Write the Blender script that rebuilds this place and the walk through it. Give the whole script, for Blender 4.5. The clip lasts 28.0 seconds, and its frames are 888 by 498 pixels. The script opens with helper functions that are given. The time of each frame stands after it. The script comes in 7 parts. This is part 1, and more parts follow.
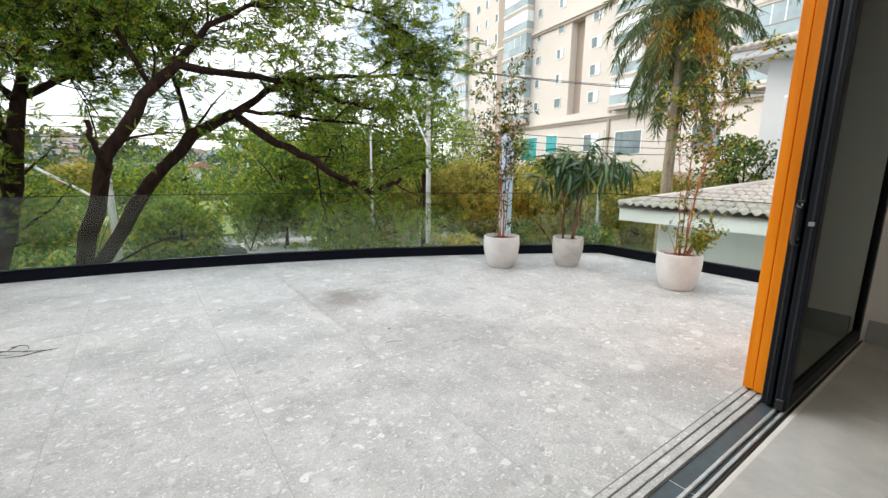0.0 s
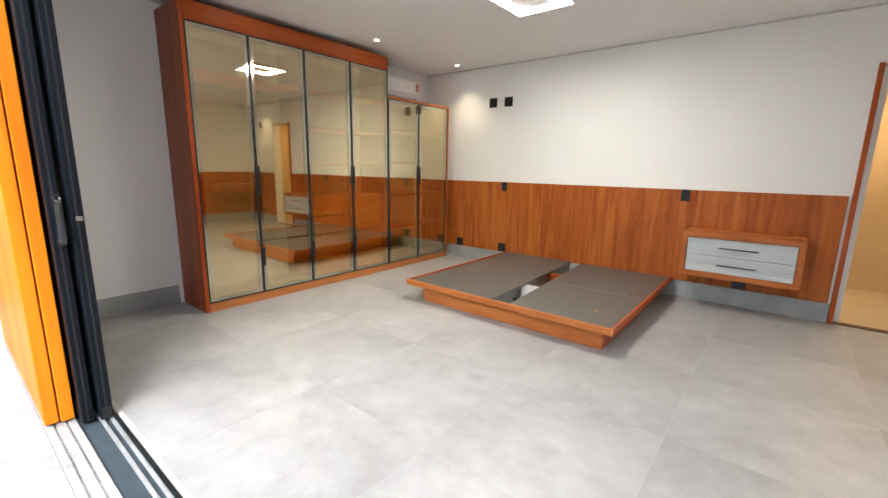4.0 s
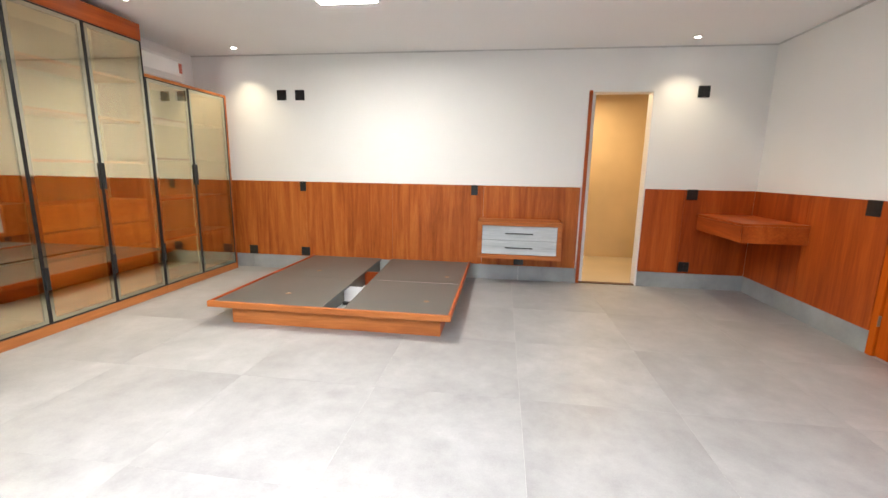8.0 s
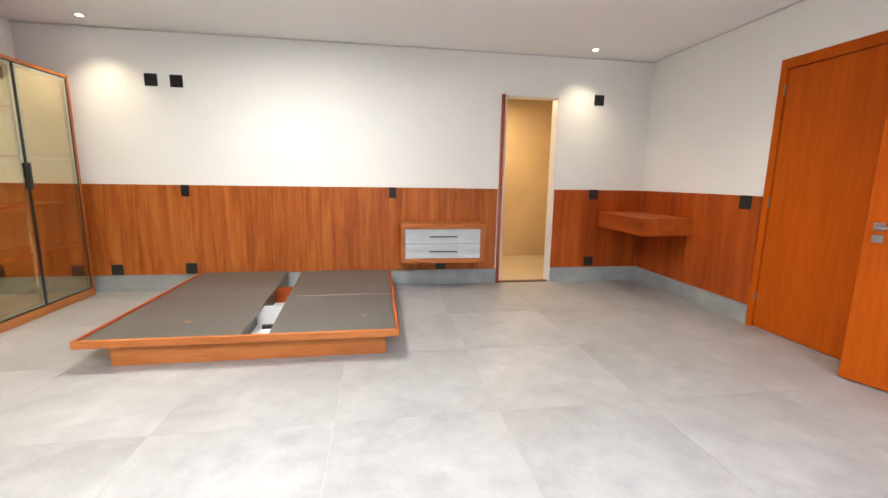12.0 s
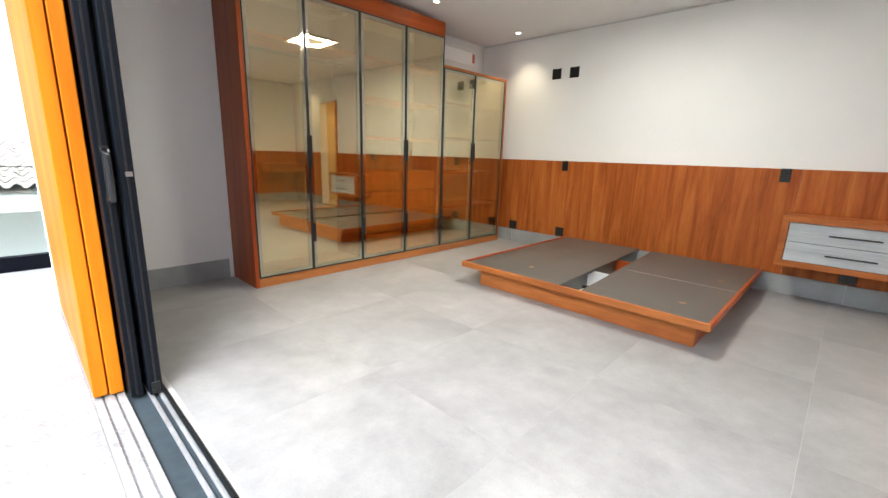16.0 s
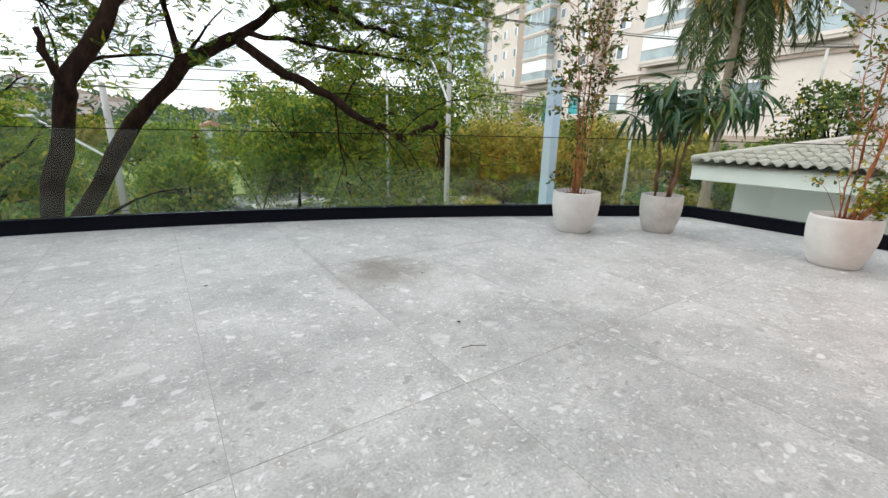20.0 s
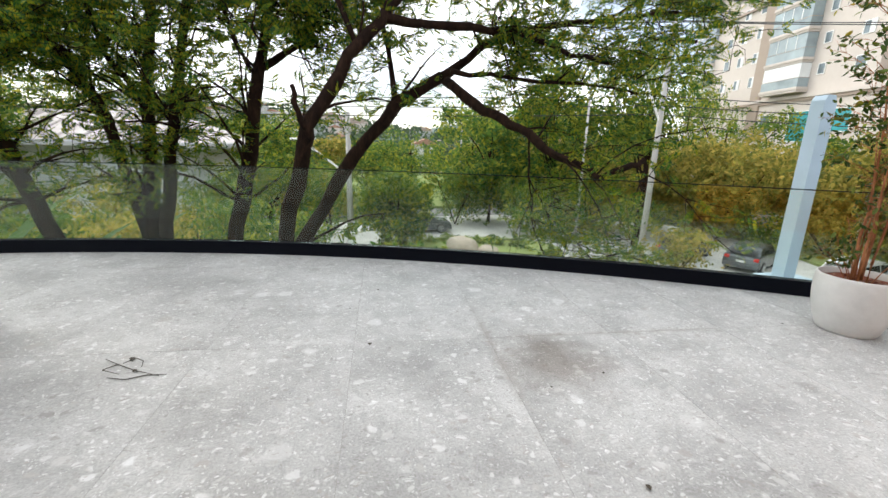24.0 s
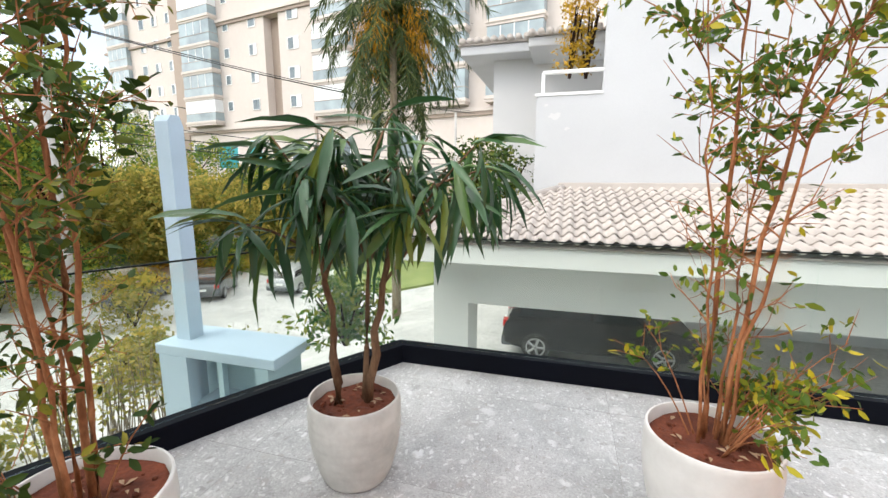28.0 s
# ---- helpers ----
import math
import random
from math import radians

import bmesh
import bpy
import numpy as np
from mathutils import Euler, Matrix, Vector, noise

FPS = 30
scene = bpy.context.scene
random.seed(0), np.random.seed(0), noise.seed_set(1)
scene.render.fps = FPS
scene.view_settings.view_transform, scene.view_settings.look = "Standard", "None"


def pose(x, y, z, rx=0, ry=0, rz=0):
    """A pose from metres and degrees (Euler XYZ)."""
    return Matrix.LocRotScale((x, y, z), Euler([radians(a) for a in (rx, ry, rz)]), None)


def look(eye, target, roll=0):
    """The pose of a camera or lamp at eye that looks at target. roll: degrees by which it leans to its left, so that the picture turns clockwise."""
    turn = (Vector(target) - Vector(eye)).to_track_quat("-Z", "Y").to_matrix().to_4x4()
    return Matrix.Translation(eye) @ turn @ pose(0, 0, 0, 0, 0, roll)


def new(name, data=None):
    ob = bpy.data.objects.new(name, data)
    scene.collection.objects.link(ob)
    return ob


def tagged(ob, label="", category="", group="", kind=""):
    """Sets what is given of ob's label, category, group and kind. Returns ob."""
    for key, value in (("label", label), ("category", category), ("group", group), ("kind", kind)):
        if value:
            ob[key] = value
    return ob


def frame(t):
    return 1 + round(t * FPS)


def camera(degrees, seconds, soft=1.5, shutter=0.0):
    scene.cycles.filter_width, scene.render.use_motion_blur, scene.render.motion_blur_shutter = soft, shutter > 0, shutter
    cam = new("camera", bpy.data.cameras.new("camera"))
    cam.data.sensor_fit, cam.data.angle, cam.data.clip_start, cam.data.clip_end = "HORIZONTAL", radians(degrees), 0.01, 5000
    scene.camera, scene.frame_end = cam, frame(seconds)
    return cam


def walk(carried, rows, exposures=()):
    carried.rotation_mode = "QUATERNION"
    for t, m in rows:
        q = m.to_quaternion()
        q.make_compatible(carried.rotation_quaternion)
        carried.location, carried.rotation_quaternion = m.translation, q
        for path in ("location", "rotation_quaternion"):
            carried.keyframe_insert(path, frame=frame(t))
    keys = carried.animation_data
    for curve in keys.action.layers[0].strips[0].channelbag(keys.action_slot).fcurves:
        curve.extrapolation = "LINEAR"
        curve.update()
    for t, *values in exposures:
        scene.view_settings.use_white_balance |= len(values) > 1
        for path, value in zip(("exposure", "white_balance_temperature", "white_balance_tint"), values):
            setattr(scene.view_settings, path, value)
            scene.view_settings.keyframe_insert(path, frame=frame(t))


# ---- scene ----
cam = camera(93.7, 28.0)
PATH = [
    (0, (0.24, 0.536, 1.25), (1.394, 2.125, 0.872), 0.6),
    (0.5, (0.472, 0.721, 1.258), (1.918, 2.048, 0.871), 0.5),
    (0.8, (0.56, 0.769, 1.243), (2.177, 1.886, 0.869), 0.5),
    (1, (0.59, 0.796, 1.228), (2.315, 1.748, 0.883), 0.7),
    (1.5, (0.751, 0.897, 1.234), (2.668, 1.334, 0.864), 0.6),
    (2, (0.718, 0.993, 1.257), (2.678, 0.872, 0.876), 0.9),
    (2.5, (0.584, 1.131, 1.275), (2.444, 0.504, 0.893), 0.8),
    (3, (0.495, 1.293, 1.27), (2.157, 0.251, 0.884), 1.0),
    (3.5, (0.436, 1.424, 1.264), (1.874, 0.089, 0.876), 1.1),
    (4, (0.408, 1.529, 1.26), (1.639, 0.0, 0.875), 1.0),
    (4.5, (0.422, 1.586, 1.262), (1.481, -0.066, 0.878), 1.0),
    (6.5, (0.605, 1.576, 1.241), (1.262, -0.275, 0.868), 1.2),
    (7, (0.659, 1.574, 1.239), (1.204, -0.315, 0.869), 1.1),
    (7.5, (0.749, 1.563, 1.227), (1.16, -0.361, 0.862), 1.1),
    (8, (0.846, 1.606, 1.236), (1.11, -0.342, 0.869), 1.0),
    (8.5, (0.964, 1.666, 1.246), (1.082, -0.297, 0.879), 1.0),
    (9, (1.053, 1.679, 1.238), (1.037, -0.288, 0.875), 1.0),
    (9.5, (1.124, 1.664, 1.239), (0.995, -0.299, 0.88), 0.9),
    (10, (1.168, 1.661, 1.244), (0.957, -0.296, 0.892), 0.9),
    (10.5, (1.2, 1.646, 1.244), (0.934, -0.306, 0.9), 0.9),
    (11, (1.229, 1.566, 1.224), (0.936, -0.384, 0.887), 0.9),
    (11.5, (1.28, 1.458, 1.202), (0.972, -0.49, 0.87), 0.9),
    (13.5, (1.32, 1.302, 1.138), (1.088, -0.653, 0.789), 0.9),
    (14, (1.239, 1.312, 1.117), (1.162, -0.653, 0.751), 1.0),
    (14.5, (1.119, 1.332, 1.113), (1.307, -0.623, 0.736), 1.2),
    (15, (0.96, 1.337, 1.125), (1.511, -0.545, 0.73), 1.4),
    (15.5, (0.838, 1.373, 1.131), (1.798, -0.331, 0.712), 1.4),
    (16, (0.739, 1.454, 1.121), (2.088, 0.046, 0.678), 1.7),
    (16.5, (0.668, 1.552, 1.11), (2.338, 0.557, 0.64), 1.6),
    (17, (0.649, 1.586, 1.049), (2.524, 1.084, 0.566), 1.3),
    (17.5, (0.618, 1.621, 0.965), (2.556, 1.62, 0.468), 1.4),
    (18, (0.597, 1.667, 0.93), (2.472, 2.128, 0.408), 1.2),
    (18.5, (0.574, 1.685, 0.913), (2.3, 2.547, 0.389), 1.2),
    (19, (0.564, 1.711, 0.917), (2.094, 2.884, 0.384), 1.3),
    (19.5, (0.555, 1.717, 0.924), (1.862, 3.135, 0.393), 1.0),
    (20, (0.544, 1.738, 0.944), (1.634, 3.325, 0.403), 1.3),
    (20.5, (0.521, 1.739, 0.955), (1.417, 3.446, 0.422), 1.2),
    (21, (0.508, 1.748, 0.978), (1.229, 3.536, 0.444), 1.2),
    (21.5, (0.505, 1.762, 0.998), (1.073, 3.606, 0.47), 1.4),
    (22, (0.519, 1.765, 1.023), (0.95, 3.646, 0.501), 1.1),
    (22.5, (0.535, 1.79, 1.062), (0.863, 3.694, 0.544), 1.0),
    (24.5, (0.953, 2.37, 1.237), (1.253, 4.288, 0.756), 1.7),
    (25, (1.21, 2.567, 1.264), (1.61, 4.471, 0.802), 1.6),
    (25.5, (1.52, 2.779, 1.242), (2.109, 4.644, 0.823), 1.3),
    (26, (1.869, 3.017, 1.262), (2.726, 4.782, 0.873), 0.3),
    (26.5, (2.199, 3.148, 1.253), (3.381, 4.724, 0.903), 0.7),
    (27.3, (2.839, 3.197, 1.281), (4.474, 4.302, 0.955), -0.4),
    (27.7, (3.108, 3.199, 1.3), (4.914, 3.991, 0.968), 0.2),
    (28, (3.278, 3.146, 1.298), (5.171, 3.698, 0.967), 0.1),
]
EXPOSURES = [(0, 0.97, 6650, 6), (1.2, 1.28, 6450, 8), (2.2, 1.52, 6450, 10), (3.2, 1.8, 6350, 10), (5, 2.28, 6200, 12), (8, 2.35, 6200, 12), (11.5, 2.4, 6200, 12), (15, 2.4, 6150, 11), (16, 2.08, 6150, 10), (17.2, 1.25, 6400, 9), (18.5, 0.9, 6500, 7), (20, 0.75, 6550, 6), (25, 0.9, 6700, 8), (28, 1.05, 6700, 10)]
walk(cam, [(t, look(eye, target, roll)) for t, eye, target, roll in PATH], EXPOSURES)

# light levels
SKY = 0.1
CLOUD = 17
SUN = 1.1
PANEL = 36
SPOT = 6.5
CLOSET = 6
GLOW = 4

# ---- world, sun, exposure ----
world = bpy.data.worlds.new("sky")
scene.world = world
world.use_nodes = True
wn, wl = world.node_tree.nodes, world.node_tree.links
wn.clear()
w_out = wn.new("ShaderNodeOutputWorld")
w_bg = wn.new("ShaderNodeBackground")
w_sky = wn.new("ShaderNodeTexSky")
w_sky.sky_type = "NISHITA"
w_sky.sun_disc = False
w_sky.sun_elevation = radians(44)
w_sky.sun_rotation = radians(320)
w_sky.air_density, w_sky.dust_density, w_sky.ozone_density = 1.0, 1.2, 1.0
w_co = wn.new("ShaderNodeTexCoord")
w_map = wn.new("ShaderNodeMapping")
w_map.inputs["Scale"].default_value = (1.0, 1.0, 2.6)
w_noise = wn.new("ShaderNodeTexNoise")
w_noise.inputs["Scale"].default_value = 2.3
w_noise.inputs["Detail"].default_value = 6.0
w_noise.inputs["Roughness"].default_value = 0.55
w_ramp = wn.new("ShaderNodeValToRGB")
w_ramp.color_ramp.elements[0].position, w_ramp.color_ramp.elements[0].color = 0.43, (0.15, 0.15, 0.15, 1)
w_ramp.color_ramp.elements[1].position, w_ramp.color_ramp.elements[1].color = 0.6, (1, 1, 1, 1)
w_mix = wn.new("ShaderNodeMixRGB")
w_mix.inputs[2].default_value = (CLOUD * 0.99, CLOUD * 1.01, CLOUD * 1.05, 1)
wl.new(w_co.outputs["Generated"], w_map.inputs["Vector"])
wl.new(w_map.outputs["Vector"], w_noise.inputs["Vector"])
wl.new(w_noise.outputs["Fac"], w_ramp.inputs["Fac"])
wl.new(w_ramp.outputs["Color"], w_mix.inputs["Fac"])
wl.new(w_sky.outputs["Color"], w_mix.inputs[1])
wl.new(w_mix.outputs["Color"], w_bg.inputs["Color"])
w_bg.inputs["Strength"].default_value = SKY
wl.new(w_bg.outputs["Background"], w_out.inputs["Surface"])

sun_data = bpy.data.lights.new("sun", "SUN")
sun_data.energy, sun_data.angle, sun_data.color = SUN, radians(40), (1.0, 0.96, 0.9)
sun = new("sun", sun_data)
sun.matrix_world = look((-10, 12, 15), (0, 0, 0))


def lamp(name, kind, place, target, watts, colour, size=0.1, spread=None):
    data = bpy.data.lights.new(name, kind)
    data.energy, data.color = watts, colour
    if kind == "AREA":
        data.shape, data.size = "SQUARE", size
    if kind == "SPOT":
        data.spot_size, data.spot_blend, data.shadow_soft_size = spread, 1.0, size
    if kind == "POINT":
        data.shadow_soft_size = size
    ob = new(name, data)
    ob.matrix_world = look(place, target)
    return ob


CEIL = 2.53
SPOTS = [(3.85, -0.25), (3.85, -1.59), (3.83, -2.92), (-0.93, -2.92), (-0.93, -1.55), (-0.93, -0.2)]
for sx, sy in SPOTS:
    lamp("spot_light", "SPOT", (sx, sy, CEIL - 0.03), (sx, sy, 0), SPOT, (1.0, 0.83, 0.54), 0.02, radians(104))
# added lamp without a fixture, to brighten the closet past the doorway
lamp("closet_fill", "AREA", (-0.35, -4.1, 2.3), (-0.35, -4.1, 0), CLOSET, (1.0, 0.74, 0.4), 0.4)


# ---- materials ----
def nodes_of(name):
    m = bpy.data.materials.new(name)
    m.use_nodes = True
    nt = m.node_tree
    return m, nt, nt.nodes["Principled BSDF"]


def link(nt, a, b):
    nt.links.new(a, b)


def coords(nt, scale=(1, 1, 1), local=False, rot=(0, 0, 0)):
    """World-size coordinates, stretched by scale."""
    if local:
        src = nt.nodes.new("ShaderNodeTexCoord").outputs["Object"]
    else:
        src = nt.nodes.new("ShaderNodeNewGeometry").outputs["Position"]
    mp = nt.nodes.new("ShaderNodeMapping")
    mp.inputs["Scale"].default_value = scale
    mp.inputs["Rotation"].default_value = rot
    link(nt, src, mp.inputs["Vector"])
    return mp.outputs["Vector"]


def noise_tex(nt, vec, scale, detail=4.0, rough=0.55, distort=0.0):
    n = nt.nodes.new("ShaderNodeTexNoise")
    n.inputs["Scale"].default_value = scale
    n.inputs["Detail"].default_value = detail
    n.inputs["Roughness"].default_value = rough
    n.inputs["Distortion"].default_value = distort
    link(nt, vec, n.inputs["Vector"])
    return n.outputs["Fac"]


def ramp(nt, fac, stops):
    r = nt.nodes.new("ShaderNodeValToRGB")
    while len(r.color_ramp.elements) < len(stops):
        r.color_ramp.elements.new(0.5)
    for e, (p, c) in zip(r.color_ramp.elements, stops):
        e.position, e.color = p, (*c, 1) if len(c) == 3 else c
    link(nt, fac, r.inputs["Fac"])
    return r.outputs["Color"]


def blend(nt, kind, fac, a, b):
    m = nt.nodes.new("ShaderNodeMixRGB")
    m.blend_type = kind
    for sock, v in ((m.inputs[0], fac), (m.inputs[1], a), (m.inputs[2], b)):
        if isinstance(v, (int, float)):
            sock.default_value = v
        elif isinstance(v, tuple):
            sock.default_value = (*v, 1)
        else:
            link(nt, v, sock)
    return m.outputs["Color"]


def bump(nt, bsdf, height, strength=0.2, dist=0.005):
    b = nt.nodes.new("ShaderNodeBump")
    b.inputs["Strength"].default_value = strength
    b.inputs["Distance"].default_value = dist
    link(nt, height, b.inputs["Height"])
    link(nt, b.outputs["Normal"], bsdf.inputs["Normal"])


def rnd(nt):
    return nt.nodes.new("ShaderNodeObjectInfo").outputs["Random"]


def island(nt):
    return nt.nodes.new("ShaderNodeNewGeometry").outputs["Random Per Island"]


def painted(name, col, rough=0.6, vary=0.06, scale=1.5, fine=60.0, metal=0.0, bumpy=0.08, local=False, spec=0.5):
    """Plain paint, plaster, plastic or metal, with faint clouds and a fine grain."""
    m, nt, b = nodes_of(name)
    v = coords(nt, local=local)
    big = noise_tex(nt, v, scale, 3.0)
    small = noise_tex(nt, v, fine, 2.0)
    lo = tuple(c * (1 - vary) for c in col)
    hi = tuple(min(1.0, c * (1 + vary)) for c in col)
    c1 = ramp(nt, big, [(0.3, lo), (0.7, hi)])
    c2 = blend(nt, "OVERLAY", 0.06, c1, small)
    link(nt, c2, b.inputs["Base Color"])
    rr = ramp(nt, big, [(0.3, (rough * 0.9,) * 3), (0.7, (min(1, rough * 1.1),) * 3)])
    link(nt, rr, b.inputs["Roughness"])
    b.inputs["Metallic"].default_value = metal
    b.inputs["Specular IOR Level"].default_value = spec
    if bumpy:
        bump(nt, b, small, bumpy, 0.002)
    return m


def wood(name, dark, mid, light, axis="z", rough=0.42, grain=9.0, local=False, spread=1.0, tint=0.0, spec=0.28):
    """Veneer with long grain along axis."""
    m, nt, b = nodes_of(name)
    k = {"x": (0.07, 1, 1), "y": (1, 0.07, 1), "z": (1, 1, 0.07)}[axis]
    v = coords(nt, k, local)
    g1 = noise_tex(nt, v, grain, 5.0, 0.6, 0.6)
    g2 = noise_tex(nt, v, grain * 9, 3.0, 0.6)
    g3 = noise_tex(nt, coords(nt, tuple(0.5 * c for c in k), local), 3.0, 2.0)
    w = 0.22 * spread
    c1 = ramp(nt, g1, [(0.5 - w, dark), (0.5, mid), (0.5 + w, light)])
    c2 = blend(nt, "OVERLAY", 0.35 * spread, c1, g2)
    c3 = blend(nt, "SOFT_LIGHT", 0.5 * spread, c2, g3)
    if tint:
        mult = ramp(nt, rnd(nt), [(0.0, (1 - tint,) * 3), (1.0, (1 + tint,) * 3)])
        c3 = blend(nt, "MULTIPLY", 1.0, c3, mult)
    link(nt, c3, b.inputs["Base Color"])
    b.inputs["Roughness"].default_value = rough
    b.inputs["Specular IOR Level"].default_value = spec
    bump(nt, b, g2, 0.06, 0.001)
    return m


def floor_tile(name):
    """Grey cement-look porcelain."""
    m, nt, b = nodes_of(name)
    off = nt.nodes.new("ShaderNodeVectorMath")
    off.operation = "ADD"
    sc = nt.nodes.new("ShaderNodeVectorMath")
    sc.operation = "SCALE"
    sc.inputs[0].default_value = (37.0, 91.0, 13.0)
    link(nt, rnd(nt), sc.inputs["Scale"])
    link(nt, coords(nt), off.inputs[0])
    link(nt, sc.outputs[0], off.inputs[1])
    v = off.outputs[0]
    big = noise_tex(nt, v, 1.6, 5.0, 0.6, 0.4)
    mid = noise_tex(nt, v, 7.0, 5.0, 0.65)
    fine = noise_tex(nt, v, 140.0, 2.0)
    c = ramp(nt, big, [(0.3, (0.285, 0.28, 0.27)), (0.55, (0.35, 0.346, 0.336)), (0.75, (0.405, 0.402, 0.393))])
    c = blend(nt, "OVERLAY", 0.3, c, mid)
    c = blend(nt, "OVERLAY", 0.1, c, fine)
    link(nt, c, b.inputs["Base Color"])
    link(nt, ramp(nt, mid, [(0.3, (0.32,) * 3), (0.7, (0.46,) * 3)]), b.inputs["Roughness"])
    bump(nt, b, fine, 0.03, 0.0006)
    return m


def stone_tile(name):
    """Pale stone with embedded chips of many sizes, and a few damp marks."""
    m, nt, b = nodes_of(name)
    off = nt.nodes.new("ShaderNodeVectorMath")
    off.operation = "ADD"
    sc = nt.nodes.new("ShaderNodeVectorMath")
    sc.operation = "SCALE"
    sc.inputs[0].default_value = (17.0, 53.0, 0.0)
    link(nt, rnd(nt), sc.inputs["Scale"])
    pos = coords(nt)
    link(nt, pos, off.inputs[0])
    link(nt, sc.outputs[0], off.inputs[1])
    v = off.outputs[0]
    cloud = noise_tex(nt, v, 2.2, 5.0, 0.6, 0.3)
    col = ramp(nt, cloud, [(0.3, (0.31, 0.305, 0.303)), (0.5, (0.4, 0.396, 0.394)), (0.72, (0.48, 0.477, 0.477))])
    fine = noise_tex(nt, v, 90.0, 3.0, 0.7)
    col = blend(nt, "OVERLAY", 0.55, col, fine)
    col = blend(nt, "OVERLAY", 0.4, col, noise_tex(nt, v, 9.0, 5.0, 0.75, 1.2))
    warp = nt.nodes.new("ShaderNodeTexNoise")
    warp.inputs["Scale"].default_value = 14.0
    link(nt, v, warp.inputs["Vector"])
    wv = nt.nodes.new("ShaderNodeVectorMath")
    wv.operation = "MULTIPLY_ADD"
    wv.inputs[1].default_value = (0.1, 0.06, 0.0)
    link(nt, warp.outputs["Color"], wv.inputs[0])
    link(nt, v, wv.inputs[2])
    for scale, cut, amount in ((6.5, 0.9, 0.5), (15.0, 0.8, 0.6), (34.0, 0.62, 0.62), (72.0, 0.5, 0.62)):
        vo = nt.nodes.new("ShaderNodeTexVoronoi")
        vo.inputs["Scale"].default_value = scale
        link(nt, wv.outputs[0], vo.inputs["Vector"])
        sep = nt.nodes.new("ShaderNodeSeparateColor")
        link(nt, vo.outputs["Color"], sep.inputs[0])
        near = ramp(nt, vo.outputs["Distance"], [(0.26, (1, 1, 1)), (0.4, (0, 0, 0))])
        pick = ramp(nt, sep.outputs[0], [(cut - 0.02, (0, 0, 0)), (cut, (1, 1, 1))])
        mask = blend(nt, "MULTIPLY", 1.0, near, pick)
        mask = blend(nt, "MULTIPLY", 1.0, mask, (amount,) * 3)
        chip = ramp(nt, sep.outputs[1], [(0.0, (0.22, 0.21, 0.205)), (0.3, (0.36, 0.33, 0.31)), (0.5, (0.55, 0.55, 0.545)), (1.0, (0.76, 0.76, 0.765))])
        col = blend(nt, "MIX", mask, col, chip)
    damp = ramp(nt, noise_tex(nt, pos, 0.55, 3.0, 0.6), [(0.36, (0.8, 0.8, 0.8)), (0.5, (1, 1, 1))])
    col = blend(nt, "MULTIPLY", 1.0, col, damp)
    # one old water stain with a ragged outline
    far = nt.nodes.new("ShaderNodeVectorMath")
    far.operation = "DISTANCE"
    ragged = nt.nodes.new("ShaderNodeTexNoise")
    ragged.inputs["Scale"].default_value = 4.0
    ragged.inputs["Detail"].default_value = 5.0
    link(nt, pos, ragged.inputs["Vector"])
    shift = nt.nodes.new("ShaderNodeVectorMath")
    shift.operation = "MULTIPLY_ADD"
    shift.inputs[1].default_value = (0.5, 0.5, 0.0)
    link(nt, ragged.outputs["Color"], shift.inputs[0])
    link(nt, pos, shift.inputs[2])
    link(nt, shift.outputs[0], far.inputs[0])
    far.inputs[1].default_value = (1.98, 4.47, 0.0)
    stain = ramp(nt, far.outputs["Value"], [(0.14, (0.58, 0.535, 0.51)), (0.4, (1, 1, 1))])
    col = blend(nt, "MULTIPLY", 1.0, col, stain)
    # dirt washed along two of the joints
    axes = nt.nodes.new("ShaderNodeSeparateXYZ")
    link(nt, pos, axes.inputs[0])
    for side, at, other, lo, hi in ((0, 1.437, 1, 3.6, 5.4), (1, 4.545, 0, 1.4, 3.2)):
        gap = nt.nodes.new("ShaderNodeMath")
        gap.operation = "SUBTRACT"
        gap.inputs[1].default_value = at
        link(nt, axes.outputs[side], gap.inputs[0])
        off_ = nt.nodes.new("ShaderNodeMath")
        off_.operation = "ABSOLUTE"
        link(nt, gap.outputs[0], off_.inputs[0])
        span = nt.nodes.new("ShaderNodeMapRange")
        span.inputs["From Min"].default_value, span.inputs["From Max"].default_value = lo, hi
        link(nt, axes.outputs[other], span.inputs["Value"])
        where_ = ramp(nt, span.outputs[0], [(0.0, (0, 0, 0)), (0.25, (1, 1, 1)), (0.75, (1, 1, 1)), (1.0, (0, 0, 0))])
        near_ = ramp(nt, off_.outputs[0], [(0.008, (0.5, 0.5, 0.5)), (0.04, (0, 0, 0))])
        dirt = blend(nt, "MULTIPLY", 1.0, where_, near_)
        dirt = blend(nt, "MULTIPLY", 1.0, dirt, ramp(nt, noise_tex(nt, pos, 5.0, 4.0), [(0.35, (0.2, 0.2, 0.2)), (0.6, (1, 1, 1))]))
        col = blend(nt, "MIX", dirt, col, (0.27, 0.245, 0.225))
    link(nt, col, b.inputs["Base Color"])
    link(nt, ramp(nt, cloud, [(0.3, (0.42,) * 3), (0.7, (0.6,) * 3)]), b.inputs["Roughness"])
    bump(nt, b, fine, 0.05, 0.001)
    return m


